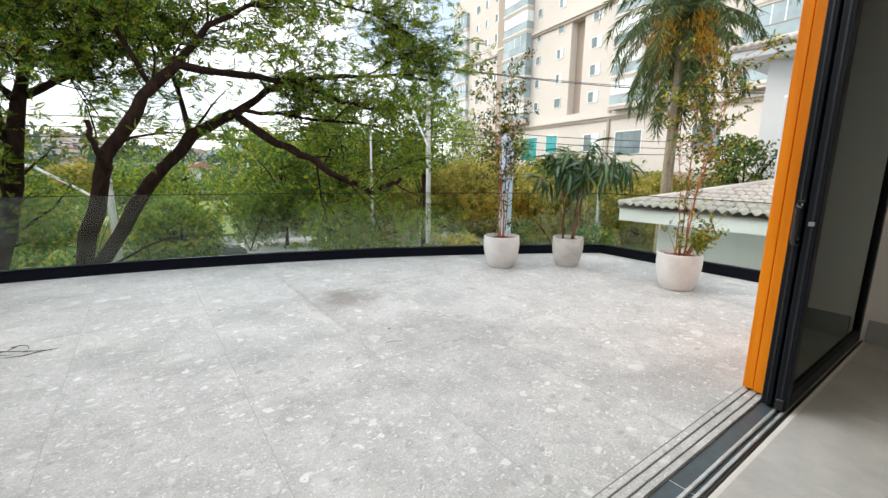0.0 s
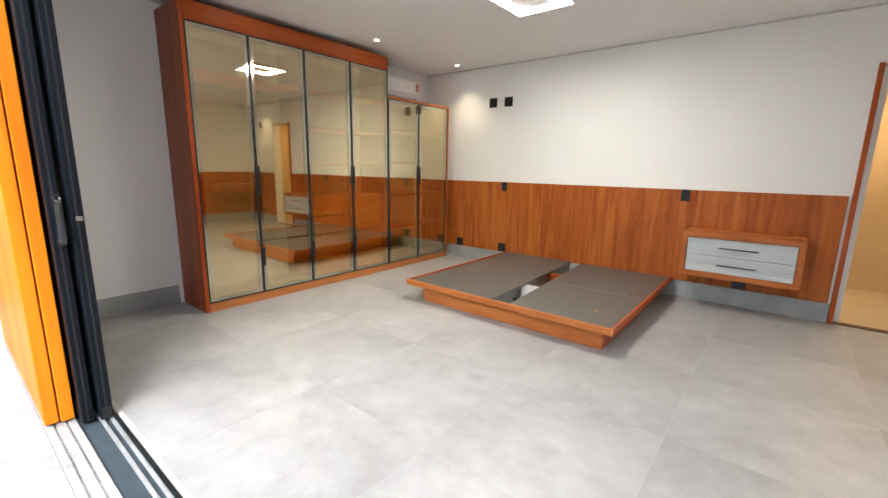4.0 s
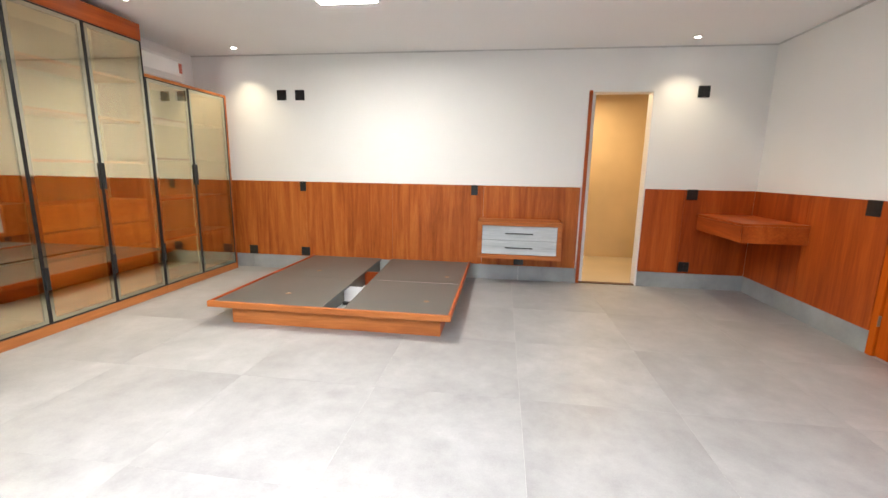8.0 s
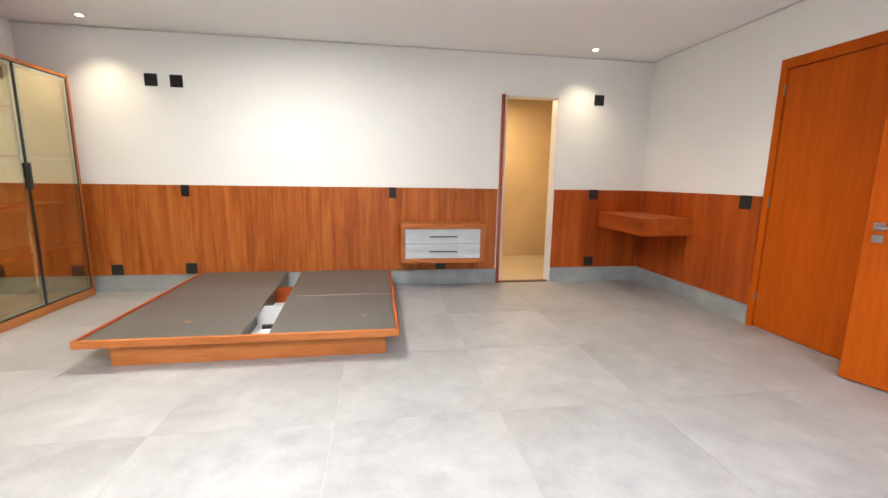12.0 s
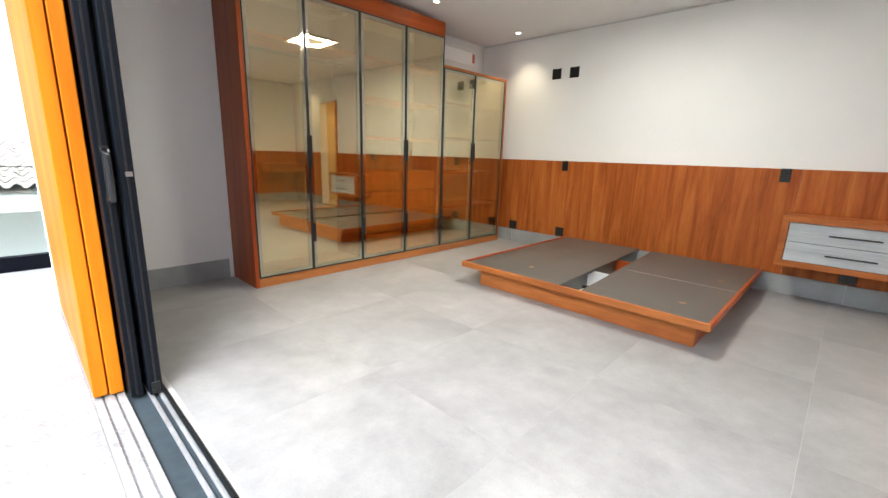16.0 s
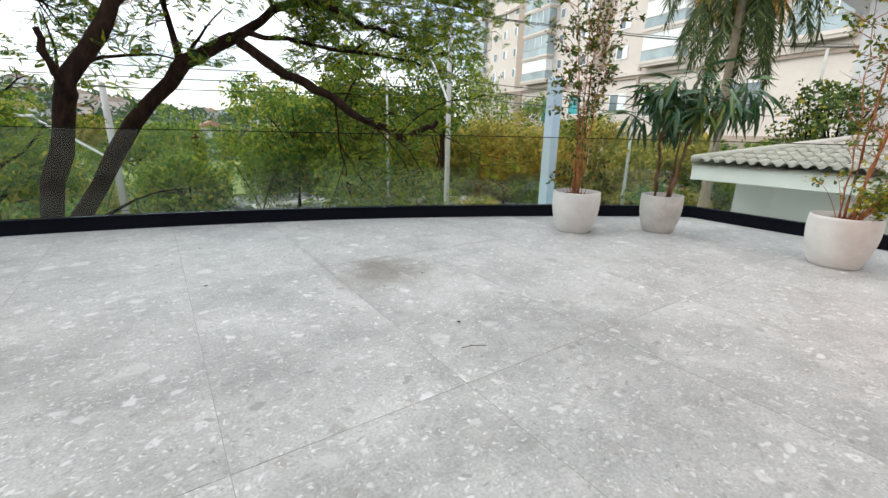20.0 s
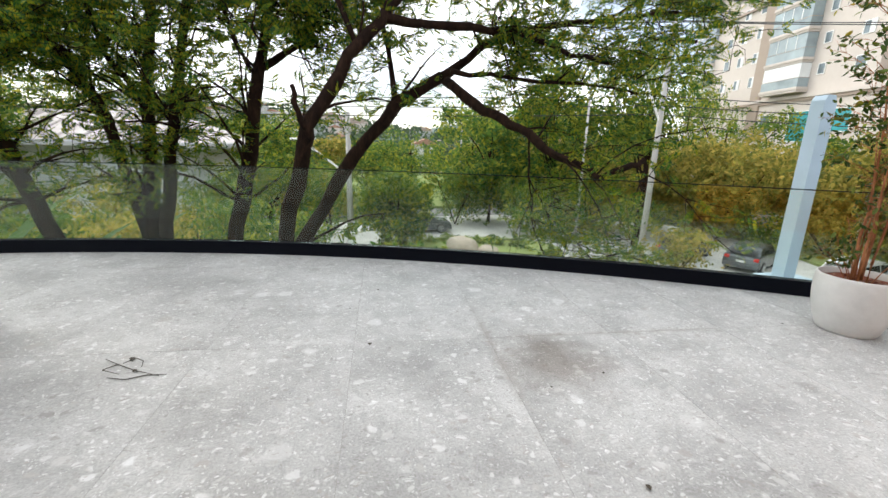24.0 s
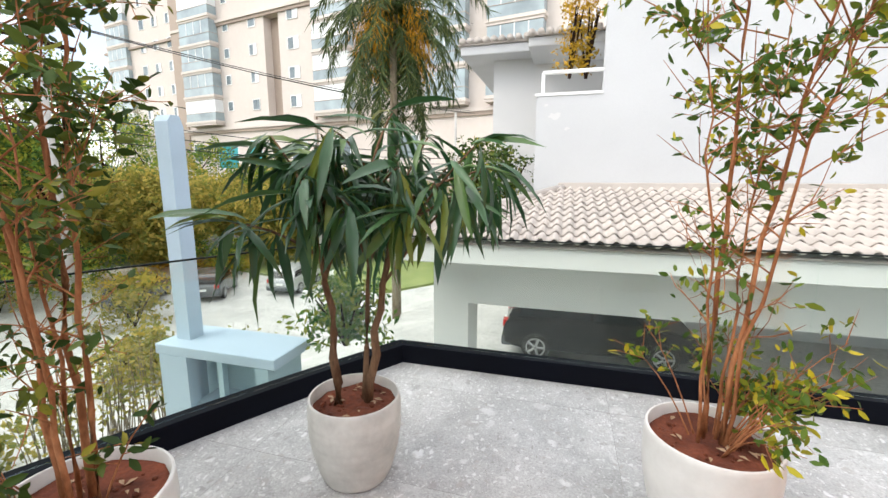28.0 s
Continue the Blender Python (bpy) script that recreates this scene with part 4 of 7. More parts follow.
# sliding track
tk = structure("floor_track", boxes((TW, X1 + 0.1, 1.072, 1.214, -0.25, -0.014)), TRACK, "black aluminium sliding-door track in the floor", "track")
for y in (1.099, 1.134):
    part("runner", boxes((TW, X1 + 0.08, y - 0.008, y + 0.008, -0.0139, 0.001), bev=0.003), RUNNER, tk, "worn bright metal runner")
part("edge_strip", boxes((TW, X1 + 0.08, 1.0745, 1.083, -0.014, 0.003)), BLACK, tk)
part("joint", boxes((1.9, 1.904, 1.084, 1.214, -0.0138, -0.0125)), ALU_BARE, tk)
ss = structure("trim_stone_sill", boxes((TW, X1 + 0.1, 1.216, 1.33, -0.25, -0.012)), STONE, "grooved pale stone sill beside the track", "trim")
for a, b in ((1.217, 1.246), (1.254, 1.29), (1.298, 1.329)):
    part("sill_strip", boxes((TW, X1 + 0.1, a, b, -0.012, 0.0), bev=0.002), STONE, ss)

# stacked wooden panels
for k, (ya, yb) in enumerate(((1.219, 1.270), (1.276, 1.327))):
    e = thing("sliding_wood_panel", (3.8, (ya + yb) / 2, 0.006), "orange varnished wooden sliding panel, pushed open", "sliding panel", "stacked wooden panels")
    x0 = 2.985 + 0.012 * k
    part("stile", boxes((x0, x0 + 0.09, ya, yb, 0.012, 2.58), bev=0.003), PANEL_WOOD, e)
    part("stile", boxes((4.58, 4.668, ya, yb, 0.012, 2.58), bev=0.003), PANEL_WOOD, e)
    part("board", boxes((x0 + 0.0905, 4.5795, ya + 0.001, yb - 0.001, 0.012, 2.58)), PANEL_WOOD, e)
    for z in (0.35, 1.02, 1.34, 2.1):
        part("screw_cap", lathe(bmesh.new(), [(0.006, -0.0015), (0.005, 0.001), (0.001, 0.0012)], 10), PANEL_WOOD, e).matrix_basis = Matrix.Translation((x0 - 0.0002, (ya + yb) / 2 + 0.008, z)) @ Matrix.Rotation(-math.pi / 2, 4, "Y")
    part("guide", boxes((x0 + 0.02, x0 + 0.06, ya + 0.015, yb - 0.015, 0.002, 0.013)), ALU, e)

# stacked aluminium glass doors
for k, (ya, yb, xa) in enumerate(((1.158, 1.206, 2.905), (1.090, 1.140, 2.872))):
    e = thing("sliding_glass_door", (3.7, (ya + yb) / 2, 0.006), "black aluminium sliding glass door, pushed open", "sliding door", "stacked glass doors")
    xb = 4.56
    part("stile", boxes((xa, xa + 0.075, ya, yb, 0.004, 2.585), bev=0.004), ALU, e)
    part("stile", boxes((xb - 0.075, xb, ya, yb, 0.004, 2.585), bev=0.004), ALU, e)
    part("rail", boxes((xa + 0.0755, xb - 0.0755, ya, yb, 0.004, 0.09), bev=0.004), ALU, e)
    part("rail", boxes((xa + 0.0755, xb - 0.0755, ya, yb, 2.5, 2.585), bev=0.004), ALU, e)
    part("pane", boxes((xa + 0.0757, xb - 0.0757, (ya + yb) / 2 - 0.004, (ya + yb) / 2 + 0.004, 0.0905, 2.4995)), DOOR_GLASS, e, "dark tinted glass")
    part("seal", boxes((xa - 0.003, xa - 0.0002, ya + 0.02, ya + 0.028, 0.01, 2.57)), BLACK, e)
    if k == 0:
        yc = (ya + yb) / 2 - 0.008
        bm = tube(bmesh.new(), [(xa + 0.002, yc, 0.905), (xa - 0.035, yc, 0.905), (xa - 0.042, yc, 0.92), (xa - 0.042, yc, 1.08), (xa - 0.035, yc, 1.095), (xa + 0.002, yc, 1.095)], 0.0145, 8)
        soft(part("handle", bm, DARK_METAL, e, "black D-shaped pull handle"))
        part("handle_base", boxes((xa - 0.004, xa - 0.0003, yc - 0.016, yc + 0.016, 0.885, 0.925), (xa - 0.004, xa - 0.0003, yc - 0.016, yc + 0.016, 1.075, 1.115), bev=0.0015), BLACK, e)
    else:
        part("latch", boxes((xa - 0.022, xa - 0.0005, ya + 0.014, ya + 0.03, 1.0, 1.012), (xa - 0.024, xa - 0.019, ya + 0.01, ya + 0.034, 0.996, 1.016), bev=0.001), STEEL, e, "small steel latch")
        part("wheel_box", boxes((xa - 0.012, xa - 0.0005, ya + 0.01, yb - 0.008, 0.012, 0.07), bev=0.003), BLACK, e)

# white wall at the terrace's side
structure("wall_terrace_left", boxes((TW - 0.35, TW, 1.33, 5.07, -3, 3.4), (-6.2, TW - 0.35, 4.77, 5.07, -3, 3.4)), CARPORT, "white plastered wall beside the terrace", "wall")
sk2 = structure("baseboard_terrace", boxes((TW - 0.354, TW - 0.002, 5.07, 5.082, 0, 0.13)), STONE, "pale stone skirting of the terrace wall", "baseboard")
part("skirting_stone", boxes((TW, TW + 0.012, 1.33, 5.082, 0, 0.13), bev=0.002), STONE, sk2)

# slab under the terrace and the storey below
STEPS = [-6.2 + 0.55 * k for k in range(22)] + [RX]
outline = [(-6.2, 5.07), (TW, 5.07), (TW, 1.33), (X1 + 0.15, 1.33), (X1 + 0.15, -4.0), (RX + 0.12, -4.0), (RX + 0.12, RY + 0.05)] + [(x, edge_y(x) + 0.12) for x in STEPS[::-1]]
structure("floor_terrace", prism(bmesh.new(), outline, -0.35, -0.0012), GROUT_OUT, "terrace slab with narrow grey joints", "floor")
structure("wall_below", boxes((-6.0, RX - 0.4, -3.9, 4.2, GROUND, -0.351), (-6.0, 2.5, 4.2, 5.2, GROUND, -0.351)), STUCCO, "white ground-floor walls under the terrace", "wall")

# parapet: curb and frameless glass
rail = thing("glass_railing", (2.0, 6.2, 0), "frameless glass railing on a black metal curb", "railing")
line = [(x, edge_y(x)) for x in STEPS] + [(RX, RY - 0.8 * k) for k in range(1, 11)]
line = [Vector((*p, 0)) for p in line]


def offset_line(pts, d):
    out = []
    for i, p in enumerate(pts):
        a = (p - pts[max(i - 1, 0)]).normalized() if i else (pts[1] - p).normalized()
        b = (pts[min(i + 1, len(pts) - 1)] - p).normalized() if i < len(pts) - 1 else a
        n1, n2 = Vector((-a.y, a.x, 0)), Vector((-b.y, b.x, 0))
        n = (n1 + n2).normalized()
        out.append(p + n * (d / max(0.4, n.dot(n1))))
    return out


def strip(i0, i1, d0, d1, z0, z1):
    """A solid band along the parapet line from point i0 to i1, between two offsets and two heights."""
    a, b = offset_line(line, d0)[i0:i1 + 1], offset_line(line, d1)[i0:i1 + 1]
    bm = bmesh.new()
    rows = []
    for p, q in zip(a, b):
        rows.append([bm.verts.new((p.x, p.y, z0)), bm.verts.new((q.x, q.y, z0)), bm.verts.new((q.x, q.y, z1)), bm.verts.new((p.x, p.y, z1))])
    for r, s in zip(rows, rows[1:]):
        for k in range(4):
            bm.faces.new((r[k], r[(k + 1) % 4], s[(k + 1) % 4], s[k]))
    bm.faces.new(rows[0])
    bm.faces.new(rows[-1][::-1])
    return bm


N_ = len(line) - 1
CORNER = len(STEPS) - 1
part("curb", strip(0, N_, 0.0, 0.10, -0.003, 0.128), CURB, rail, "black metal curb")
part("curb_lip", strip(0, N_, -0.006, 0.03, 0.112, 0.132), CURB, rail)
i = 0
while i < N_:
    j = min(i + 3, N_)
    if i < CORNER < j:
        j = CORNER
    pane = part("pane", strip(i, j, 0.045, 0.057, 0.1285, 0.905), RAIL_GLASS, rail, "clear greenish glass pane")
    pane.visible_shadow = False
    i = j
part("top_edge", strip(0, N_, 0.044, 0.058, 0.9055, 0.9135), painted("glass_edge", (0.008, 0.012, 0.011), 0.5, spec=0.1), rail, "dark polished glass edge")

# ---- pots and plants ----
def pot(place, radius, height, material, label, ribs=0):
    e = thing("plant_pot", place, label, "plant pot", "pots on the terrace")
    x, y, _ = place
    base, body = radius * 0.71, []
    n = 22
    for k in range(n + 1):
        u = k / n
        r = base + (radius - base) * math.sin(min(1.0, u * 1.25) * math.pi / 2) ** 0.8
        if u > 0.75:
            r -= 0.005 * ((u - 0.75) / 0.25) ** 2
        if ribs:
            r += 0.0028 * math.sin(u * ribs * 2 * math.pi)
        body.append((r, 0.006 + u * (height - 0.006)))
    rim = body[-1][0]
    body = [(base * 0.96, 0.0)] + body + [(rim - 0.003, height + 0.003), (rim - 0.009, height + 0.003), (rim - 0.013, height - 0.004), (rim - 0.017, height - 0.06)]
    soft(part("vessel", lathe(bmesh.new(), body, 44, x, y), material, e), 50)
    bm = bmesh.new()
    rng = random.Random(int(x * 100))
    rings = [[bm.verts.new((x + r * math.cos(a), y + r * math.sin(a), height - 0.045 + rng.uniform(-0.008, 0.012))) for a in (2 * math.pi * k / 20 for k in range(20))] for r in (rim - 0.0155, rim * 0.7, rim * 0.4, rim * 0.15)]
    for p, q in zip(rings, rings[1:]):
        for k in range(20):
            bm.faces.new((p[k], p[(k + 1) % 20], q[(k + 1) % 20], q[k]))
    bm.faces.new(rings[-1])
    part("soil", bm, SOIL, e, "red-brown soil", True)
    clods, litter = bmesh.new(), bmesh.new()
    for _ in range(60):
        a, r, s = rng.uniform(0, 6.28), (rim - 0.045) * rng.uniform(0.1, 1) ** 0.5, rng.uniform(0.004, 0.013)
        bmesh.ops.create_icosphere(clods, subdivisions=1, radius=s, matrix=Matrix.Translation((x + r * math.cos(a), y + r * math.sin(a), height - 0.042)) @ Matrix.Diagonal((1, rng.uniform(0.7, 1.3), 0.7, 1)))
    for _ in range(14):
        a, r, s, w = rng.uniform(0, 6.28), (rim - 0.06) * rng.uniform(0.1, 1) ** 0.5, rng.uniform(0.02, 0.04), rng.uniform(0, 6.28)
        cx, cy = x + r * math.cos(a), y + r * math.sin(a)
        q = [litter.verts.new((cx + s * u * math.cos(w) - s * v * math.sin(w), cy + s * u * math.sin(w) + s * v * math.cos(w), height - 0.028 + z_)) for u, v, z_ in ((-0.6, 0, 0), (0, 0.25, 0.005), (0.6, 0, 0.002), (0, -0.25, 0.006))]
        litter.faces.new(q)
    part("clod", clods, SOIL, e, "crumbly soil clods", True)["kind"] = "stuff"
    part("dry_litter", litter, BRASS, e, "dry brown leaf litter")["kind"] = "stuff"
    return rim


LEAFLET = [(0, 0, 0), (0.22, 0.35, 0.06), (0.16, 0.75, 0.05), (0, 1.0, -0.04), (-0.16, 0.75, 0.05), (-0.22, 0.35, 0.06), (0, 0.5, 0.0)]
LEAFLET_F = [(0, 1, 6), (1, 2, 6), (2, 3, 6), (3, 4, 6), (4, 5, 6), (5, 0, 6)]


def branching(rng, start, goal, n, wobble):
    pts = [np.array(start, float)]
    for k in range(1, n + 1):
        u = k / n
        p = np.array(start) * (1 - u) + np.array(goal) * u + rng.normal(0, wobble, 3) * (0 if k == n else 1)
        pts.append(p)
    return pts


def curve(a, b, c, n):
    """n + 1 points from a to c, bent towards b."""
    a, b, c = (np.array(p, float) for p in (a, b, c))
    return [a * (1 - u) ** 2 + b * 2 * u * (1 - u) + c * u * u for u in (k / n for k in range(n + 1))]


def along(pts, u):
    i = min(len(pts) - 2, int(u * (len(pts) - 1)))
    return pts[i] + (pts[i + 1] - pts[i]) * (u * (len(pts) - 1) - i)


def potted_tree(place, stems, seed, label, bare=0.2, leaf=0.055, crown=(0.45, 1.0, 0.42), thin=1.0, basal=5, basal_reach=0.3, leafage=None, basal_side=None):
    """A slim tree of several red-brown stems. stems: (azimuth, height, reach, radius); crown: where the leaves are thick, and how wide."""
    rng = np.random.default_rng(seed)
    x, y, z = place
    e = thing("potted_tree", place, label, "potted plant", "plants in the pots")
    spots, dirs = [], []
    fine = bmesh.new()

    def leafy(p, end, count, spread=0.012):
        d = (end - p) / (np.linalg.norm(end - p) + 1e-6)
        for _ in range(count):
            w_ = rng.uniform(0.1, 1.05)
            spots.append(p + (end - p) * w_ + rng.normal(0, spread, 3))
            dirs.append(d * 0.8 + rng.normal(0, 0.5, 3) + np.array([0, 0, -0.35]))

    for az, h, reach, r0 in stems:
        foot = (x + 0.04 * math.cos(az), y + 0.04 * math.sin(az), z - 0.02)
        tip = np.array((x + reach * math.cos(az), y + reach * math.sin(az), z + h))
        mid = np.array((x + 0.25 * reach * math.cos(az), y + 0.25 * reach * math.sin(az), z + h * 0.55))
        pts = curve(foot, mid, tip, 14)
        pts = [p + rng.normal(0, 0.006, 3) * (0 < k < 14) for k, p in enumerate(pts)]
        part("stem", tube(bmesh.new(), pts, [r0 * (1 - 0.82 * k / 14) for k in range(15)], 7), STEM, e, "slender red-brown stem", True)
        count = int(18 * h / 2)
        for b in range(count):
            u = bare + (1 - bare) * (b + rng.uniform(0, 1)) / count
            p = along(pts, u)
            inside = crown[0] < u < crown[1]
            ang = rng.uniform(0, 2 * math.pi)
            ln = crown[2] * rng.uniform(0.5, 1.0) * (1.0 if inside else 0.5)
            rise = rng.uniform(0.35, 1.1)
            d = np.array([math.cos(ang), math.sin(ang), rise])
            d /= np.linalg.norm(d)
            end = p + d * ln
            bp = curve(p, p + d * ln * 0.5 + np.array([0, 0, 0.05 * ln]), end - np.array([0, 0, 0.08 * ln]), 6)
            part("branch", tube(bmesh.new(), bp, [0.0032 * (1 - 0.11 * k) for k in range(7)], 5, False), STEM, e, "", True)
            subs = 6 if inside else 3
            for s in range(subs):
                q = along(bp, rng.uniform(0.25, 1.0))
                sd = d + rng.normal(0, 0.6, 3)
                sd /= np.linalg.norm(sd)
                en = q + sd * rng.uniform(0.06, 0.17)
                tube(fine, [q, (q + en) / 2 + rng.normal(0, 0.006, 3), en], [0.0018, 0.0014, 0.0008], 4, False)
                leafy(q, en, int(rng.integers(3, 7) * thin) if inside else int(rng.integers(1, 4)))
    for b in range(basal):
        ang = rng.uniform(0, 2 * math.pi)
        if basal_side is not None and b % 8:
            ang = rng.normal(basal_side, 0.8)
        p = np.array([x + 0.06 * math.cos(ang), y + 0.06 * math.sin(ang), z - 0.02])
        ln = basal_reach * rng.uniform(0.5, 1.1)
        end = p + np.array([math.cos(ang) * ln, math.sin(ang) * ln, ln * rng.uniform(0.8, 1.8)])
        bp = curve(p, (p + end) / 2 + np.array([0, 0, 0.1]), end, 5)
        part("shoot", tube(bmesh.new(), bp, [0.0035 * (1 - 0.14 * k) for k in range(6)], 5, False), STEM, e, "", True)
        for s in range(5):
            q = along(bp, rng.uniform(0.3, 1.0))
            sd = (end - p) / np.linalg.norm(end - p) + rng.normal(0, 0.6, 3)
            sd /= np.linalg.norm(sd)
            en = q + sd * rng.uniform(0.06, 0.14)
            tube(fine, [q, (q + en) / 2, en], [0.0018, 0.0014, 0.0008], 4, False)
            leafy(q, en, 5)
    part("twig", fine, STEM, e)["kind"] = "stuff"
    f = scatter("foliage", LEAFLET, LEAFLET_F, placed(rng, spots, dirs, leaf, 0.7), leafage or LEAF_SHRUB, e, "small glossy green and yellow leaves")
    f["kind"] = "stuff"
    return e


P1, P2, P3 = (4.01, 4.445), (4.785, 3.99), (4.876, 2.60)
pot((*P1, 0), 0.232, 0.40, POT, "large smooth white cement pot by the glass railing")
pot((*P2, 0), 0.2, 0.375, POT_RAW, "smaller ribbed grey cement pot by the railing corner", 9)
pot((*P3, 0), 0.222, 0.39, POT, "rounded white cement pot near the terrace edge")
potted_tree((*P1, 0.36), [(0.4, 2.2, 0.16, 0.0115), (2.3, 2.0, 0.2, 0.0105), (3.6, 1.75, 0.26, 0.009), (5.2, 1.9, 0.2, 0.01), (1.2, 1.4, 0.3, 0.0075)], 11,
            "slender potted tree with red-brown stems and small green leaves", 0.14, 0.046, (0.36, 1.01, 0.4), 1.1, 6, 0.24)
potted_tree((*P3, 0.35), [(0.4, 2.05, 0.1, 0.0105), (-1.3, 2.0, 0.36, 0.0105), (-1.9, 1.8, 0.36, 0.008), (-0.7, 1.6, 0.28, 0.0065), (1.7, 1.75, 0.2, 0.0065)], 23,
            "slender potted tree with yellowing leaves and low leafy shoots", 0.22, 0.043, (0.46, 1.01, 0.42), 1.05, 26, 0.27, LEAF_MIXED, -1.4)

# long-leaved plant
LONG = [(0, 0, 0), (0.04, 0.18, 0.03), (0.066, 0.45, -0.02), (0.05, 0.75, -0.16), (0, 1.0, -0.36), (-0.05, 0.75, -0.16), (-0.066, 0.45, -0.02), (-0.04, 0.18, 0.03), (0, 0.18, 0.01), (0, 0.45, -0.048), (0, 0.75, -0.185)]
LONG_F = [(0, 1, 8), (1, 2, 9, 8), (2, 3, 10, 9), (3, 4, 10), (0, 8, 7), (7, 8, 9, 6), (6, 9, 10, 5), (5, 10, 4)]
rng = np.random.default_rng(5)
lp = thing("potted_plant", (*P2, 0.34), "potted plant with long drooping dark green leaves", "potted plant", "plants in the pots")
long_me = bpy.data.meshes.new("leaf")
long_me.from_pydata(LONG, [], LONG_F)
long_me.materials.append(LEAF_LONG)
for p in long_me.polygons:
    p.use_smooth = True
heads = []
# foot and top of each stem about the pot's middle, its height, and which way its crown leans
for s, (fx, fy, tx, ty, h, lean) in enumerate(((-0.02, 0.07, -0.02, 0.1, 0.86, (0.0, 0.03)), (0.03, -0.05, 0.1, -0.17, 0.84, (0.16, -0.26)), (0.05, -0.02, 0.12, -0.04, 0.97, (0.06, -0.04)))):
    foot = np.array((P2[0] + fx, P2[1] + fy, 0.32))
    top = np.array((P2[0] + tx, P2[1] + ty, 0.34 + h))
    pts = branching(rng, foot, top, 8, 0.01)
    r0 = 0.022 if s < 2 else 0.014
    part("stem", tube(bmesh.new(), pts, [r0 * (1 - 0.075 * k) for k in range(9)], 9), STEM_GREY, lp, "brown woody stem", True)
    for b in range(9):
        a = 2.4 * b + s + rng.uniform(-0.3, 0.3)
        r = rng.uniform(0.1, 0.36)
        p = pts[5 + b % 4]
        end = top + np.array([math.cos(a) * r + lean[0], math.sin(a) * r + lean[1], rng.uniform(-0.06, 0.2) + 0.12 * (r < 0.2)])
        bp = curve(p, (p + end) / 2 + np.array([0, 0, 0.06]), end, 5)
        part("branch", tube(bmesh.new(), bp, [0.008, 0.007, 0.006, 0.005, 0.004, 0.003], 5), STEM_GREY, lp, "", True)
        heads += [(bp[3], a), (bp[4], a), (bp[5], a)]
for p, a in heads:
    for k in range(6):
        az = a + rng.normal(0, 1.0) if k else a
        steep = rng.choice([0.3, -0.3, -0.9, -1.7, -2.8], p=[0.18, 0.17, 0.22, 0.24, 0.19])
        d = np.array([math.cos(az), math.sin(az), steep + rng.normal(0, 0.12)])
        d /= np.linalg.norm(d)
        across = np.cross(d, (0, 0, 1.0))
        across /= np.linalg.norm(across) + 1e-6
        up_ = np.cross(across, d)
        roll, size = rng.normal(0, 0.45), rng.uniform(0.19, 0.33)
        xr = across * math.cos(roll) + up_ * math.sin(roll)
        fix = np.eye(4)
        fix[:3, 0], fix[:3, 1], fix[:3, 2] = xr * size * rng.uniform(0.8, 1.1), d * size, np.cross(xr, d) * size
        fix[:3, 3] = p + rng.normal(0, 0.014, 3)
        part("leaf", long_me, LEAF_LONG, lp).matrix_basis = Matrix(fix.tolist())

# fallen bits
for (x, y), sz in (((0.695, 4.50), 0.035), ((1.719, 3.289), 0.03), ((3.62, 4.55), 0.025), ((1.62, 3.95), 0.018), ((0.74, 5.46), 0.026), ((0.54, 5.08), 0.02), ((1.96, 4.05), 0.022), ((-0.58, 4.44), 0.04), ((-0.5, 4.31), 0.035)):
    e = thing("fallen_leaf", (x, y, 0.001), "small dry dark leaf lying on the terrace", "leaf", "fallen leaves")
    bm = bmesh.new()
    for v, f in ((LEAFLET, LEAFLET_F),):
        vs = [bm.verts.new((x + a * sz * 1.6, y + b * sz, 0.004 + c * sz * 2 + 0.004)) for a, b, c in v]
        for q in f:
            bm.faces.new([vs[k] for k in q])
    part("blade", bm, DRY, e)
tw_ = thing("fallen_twig", (-0.55, 4.37, 0.001), "thin dry twig lying on the terrace", "twig")
bm = bmesh.new()
tube(bm, [(-0.72, 4.47, 0.006), (-0.62, 4.40, 0.008), (-0.5, 4.33, 0.006), (-0.36, 4.27, 0.005)], [0.0015, 0.0025, 0.002, 0.001], 5)
tube(bm, [(-0.62, 4.40, 0.008), (-0.66, 4.34, 0.012), (-0.56, 4.30, 0.006)], [0.003, 0.002, 0.001], 5)
tube(bm, [(-0.6, 4.41, 0.008), (-0.55, 4.44, 0.02), (-0.5, 4.41, 0.018), (-0.49, 4.37, 0.006)], [0.002, 0.0025, 0.002, 0.0015], 5)
tube(bm, [(-0.6, 4.27, 0.006), (-0.5, 4.24, 0.009), (-0.42, 4.28, 0.006), (-0.33, 4.28, 0.005)], [0.0015, 0.003, 0.003, 0.0015], 5)
part("stick", bm, DRY, tw_)
tw_ = thing("fallen_twig", (1.63, 3.07, 0.001), "hair-thin curved stalk lying on the terrace", "twig")
part("stick", tube(bmesh.new(), [(1.58, 3.085, 0.003), (1.63, 3.08, 0.004), (1.69, 3.045, 0.003)], 0.0013, 5), DRY, tw_)


# ---- ground, street ----
bm = bmesh.new()
prism(bm, [(-900, -900), (900, -900), (900, 1400), (-900, 1400)], STREET - 0.5, STREET - 0.04)
structure("ground", bm, ROUGH_GREEN, "rough green ground reaching to the hills", "ground")
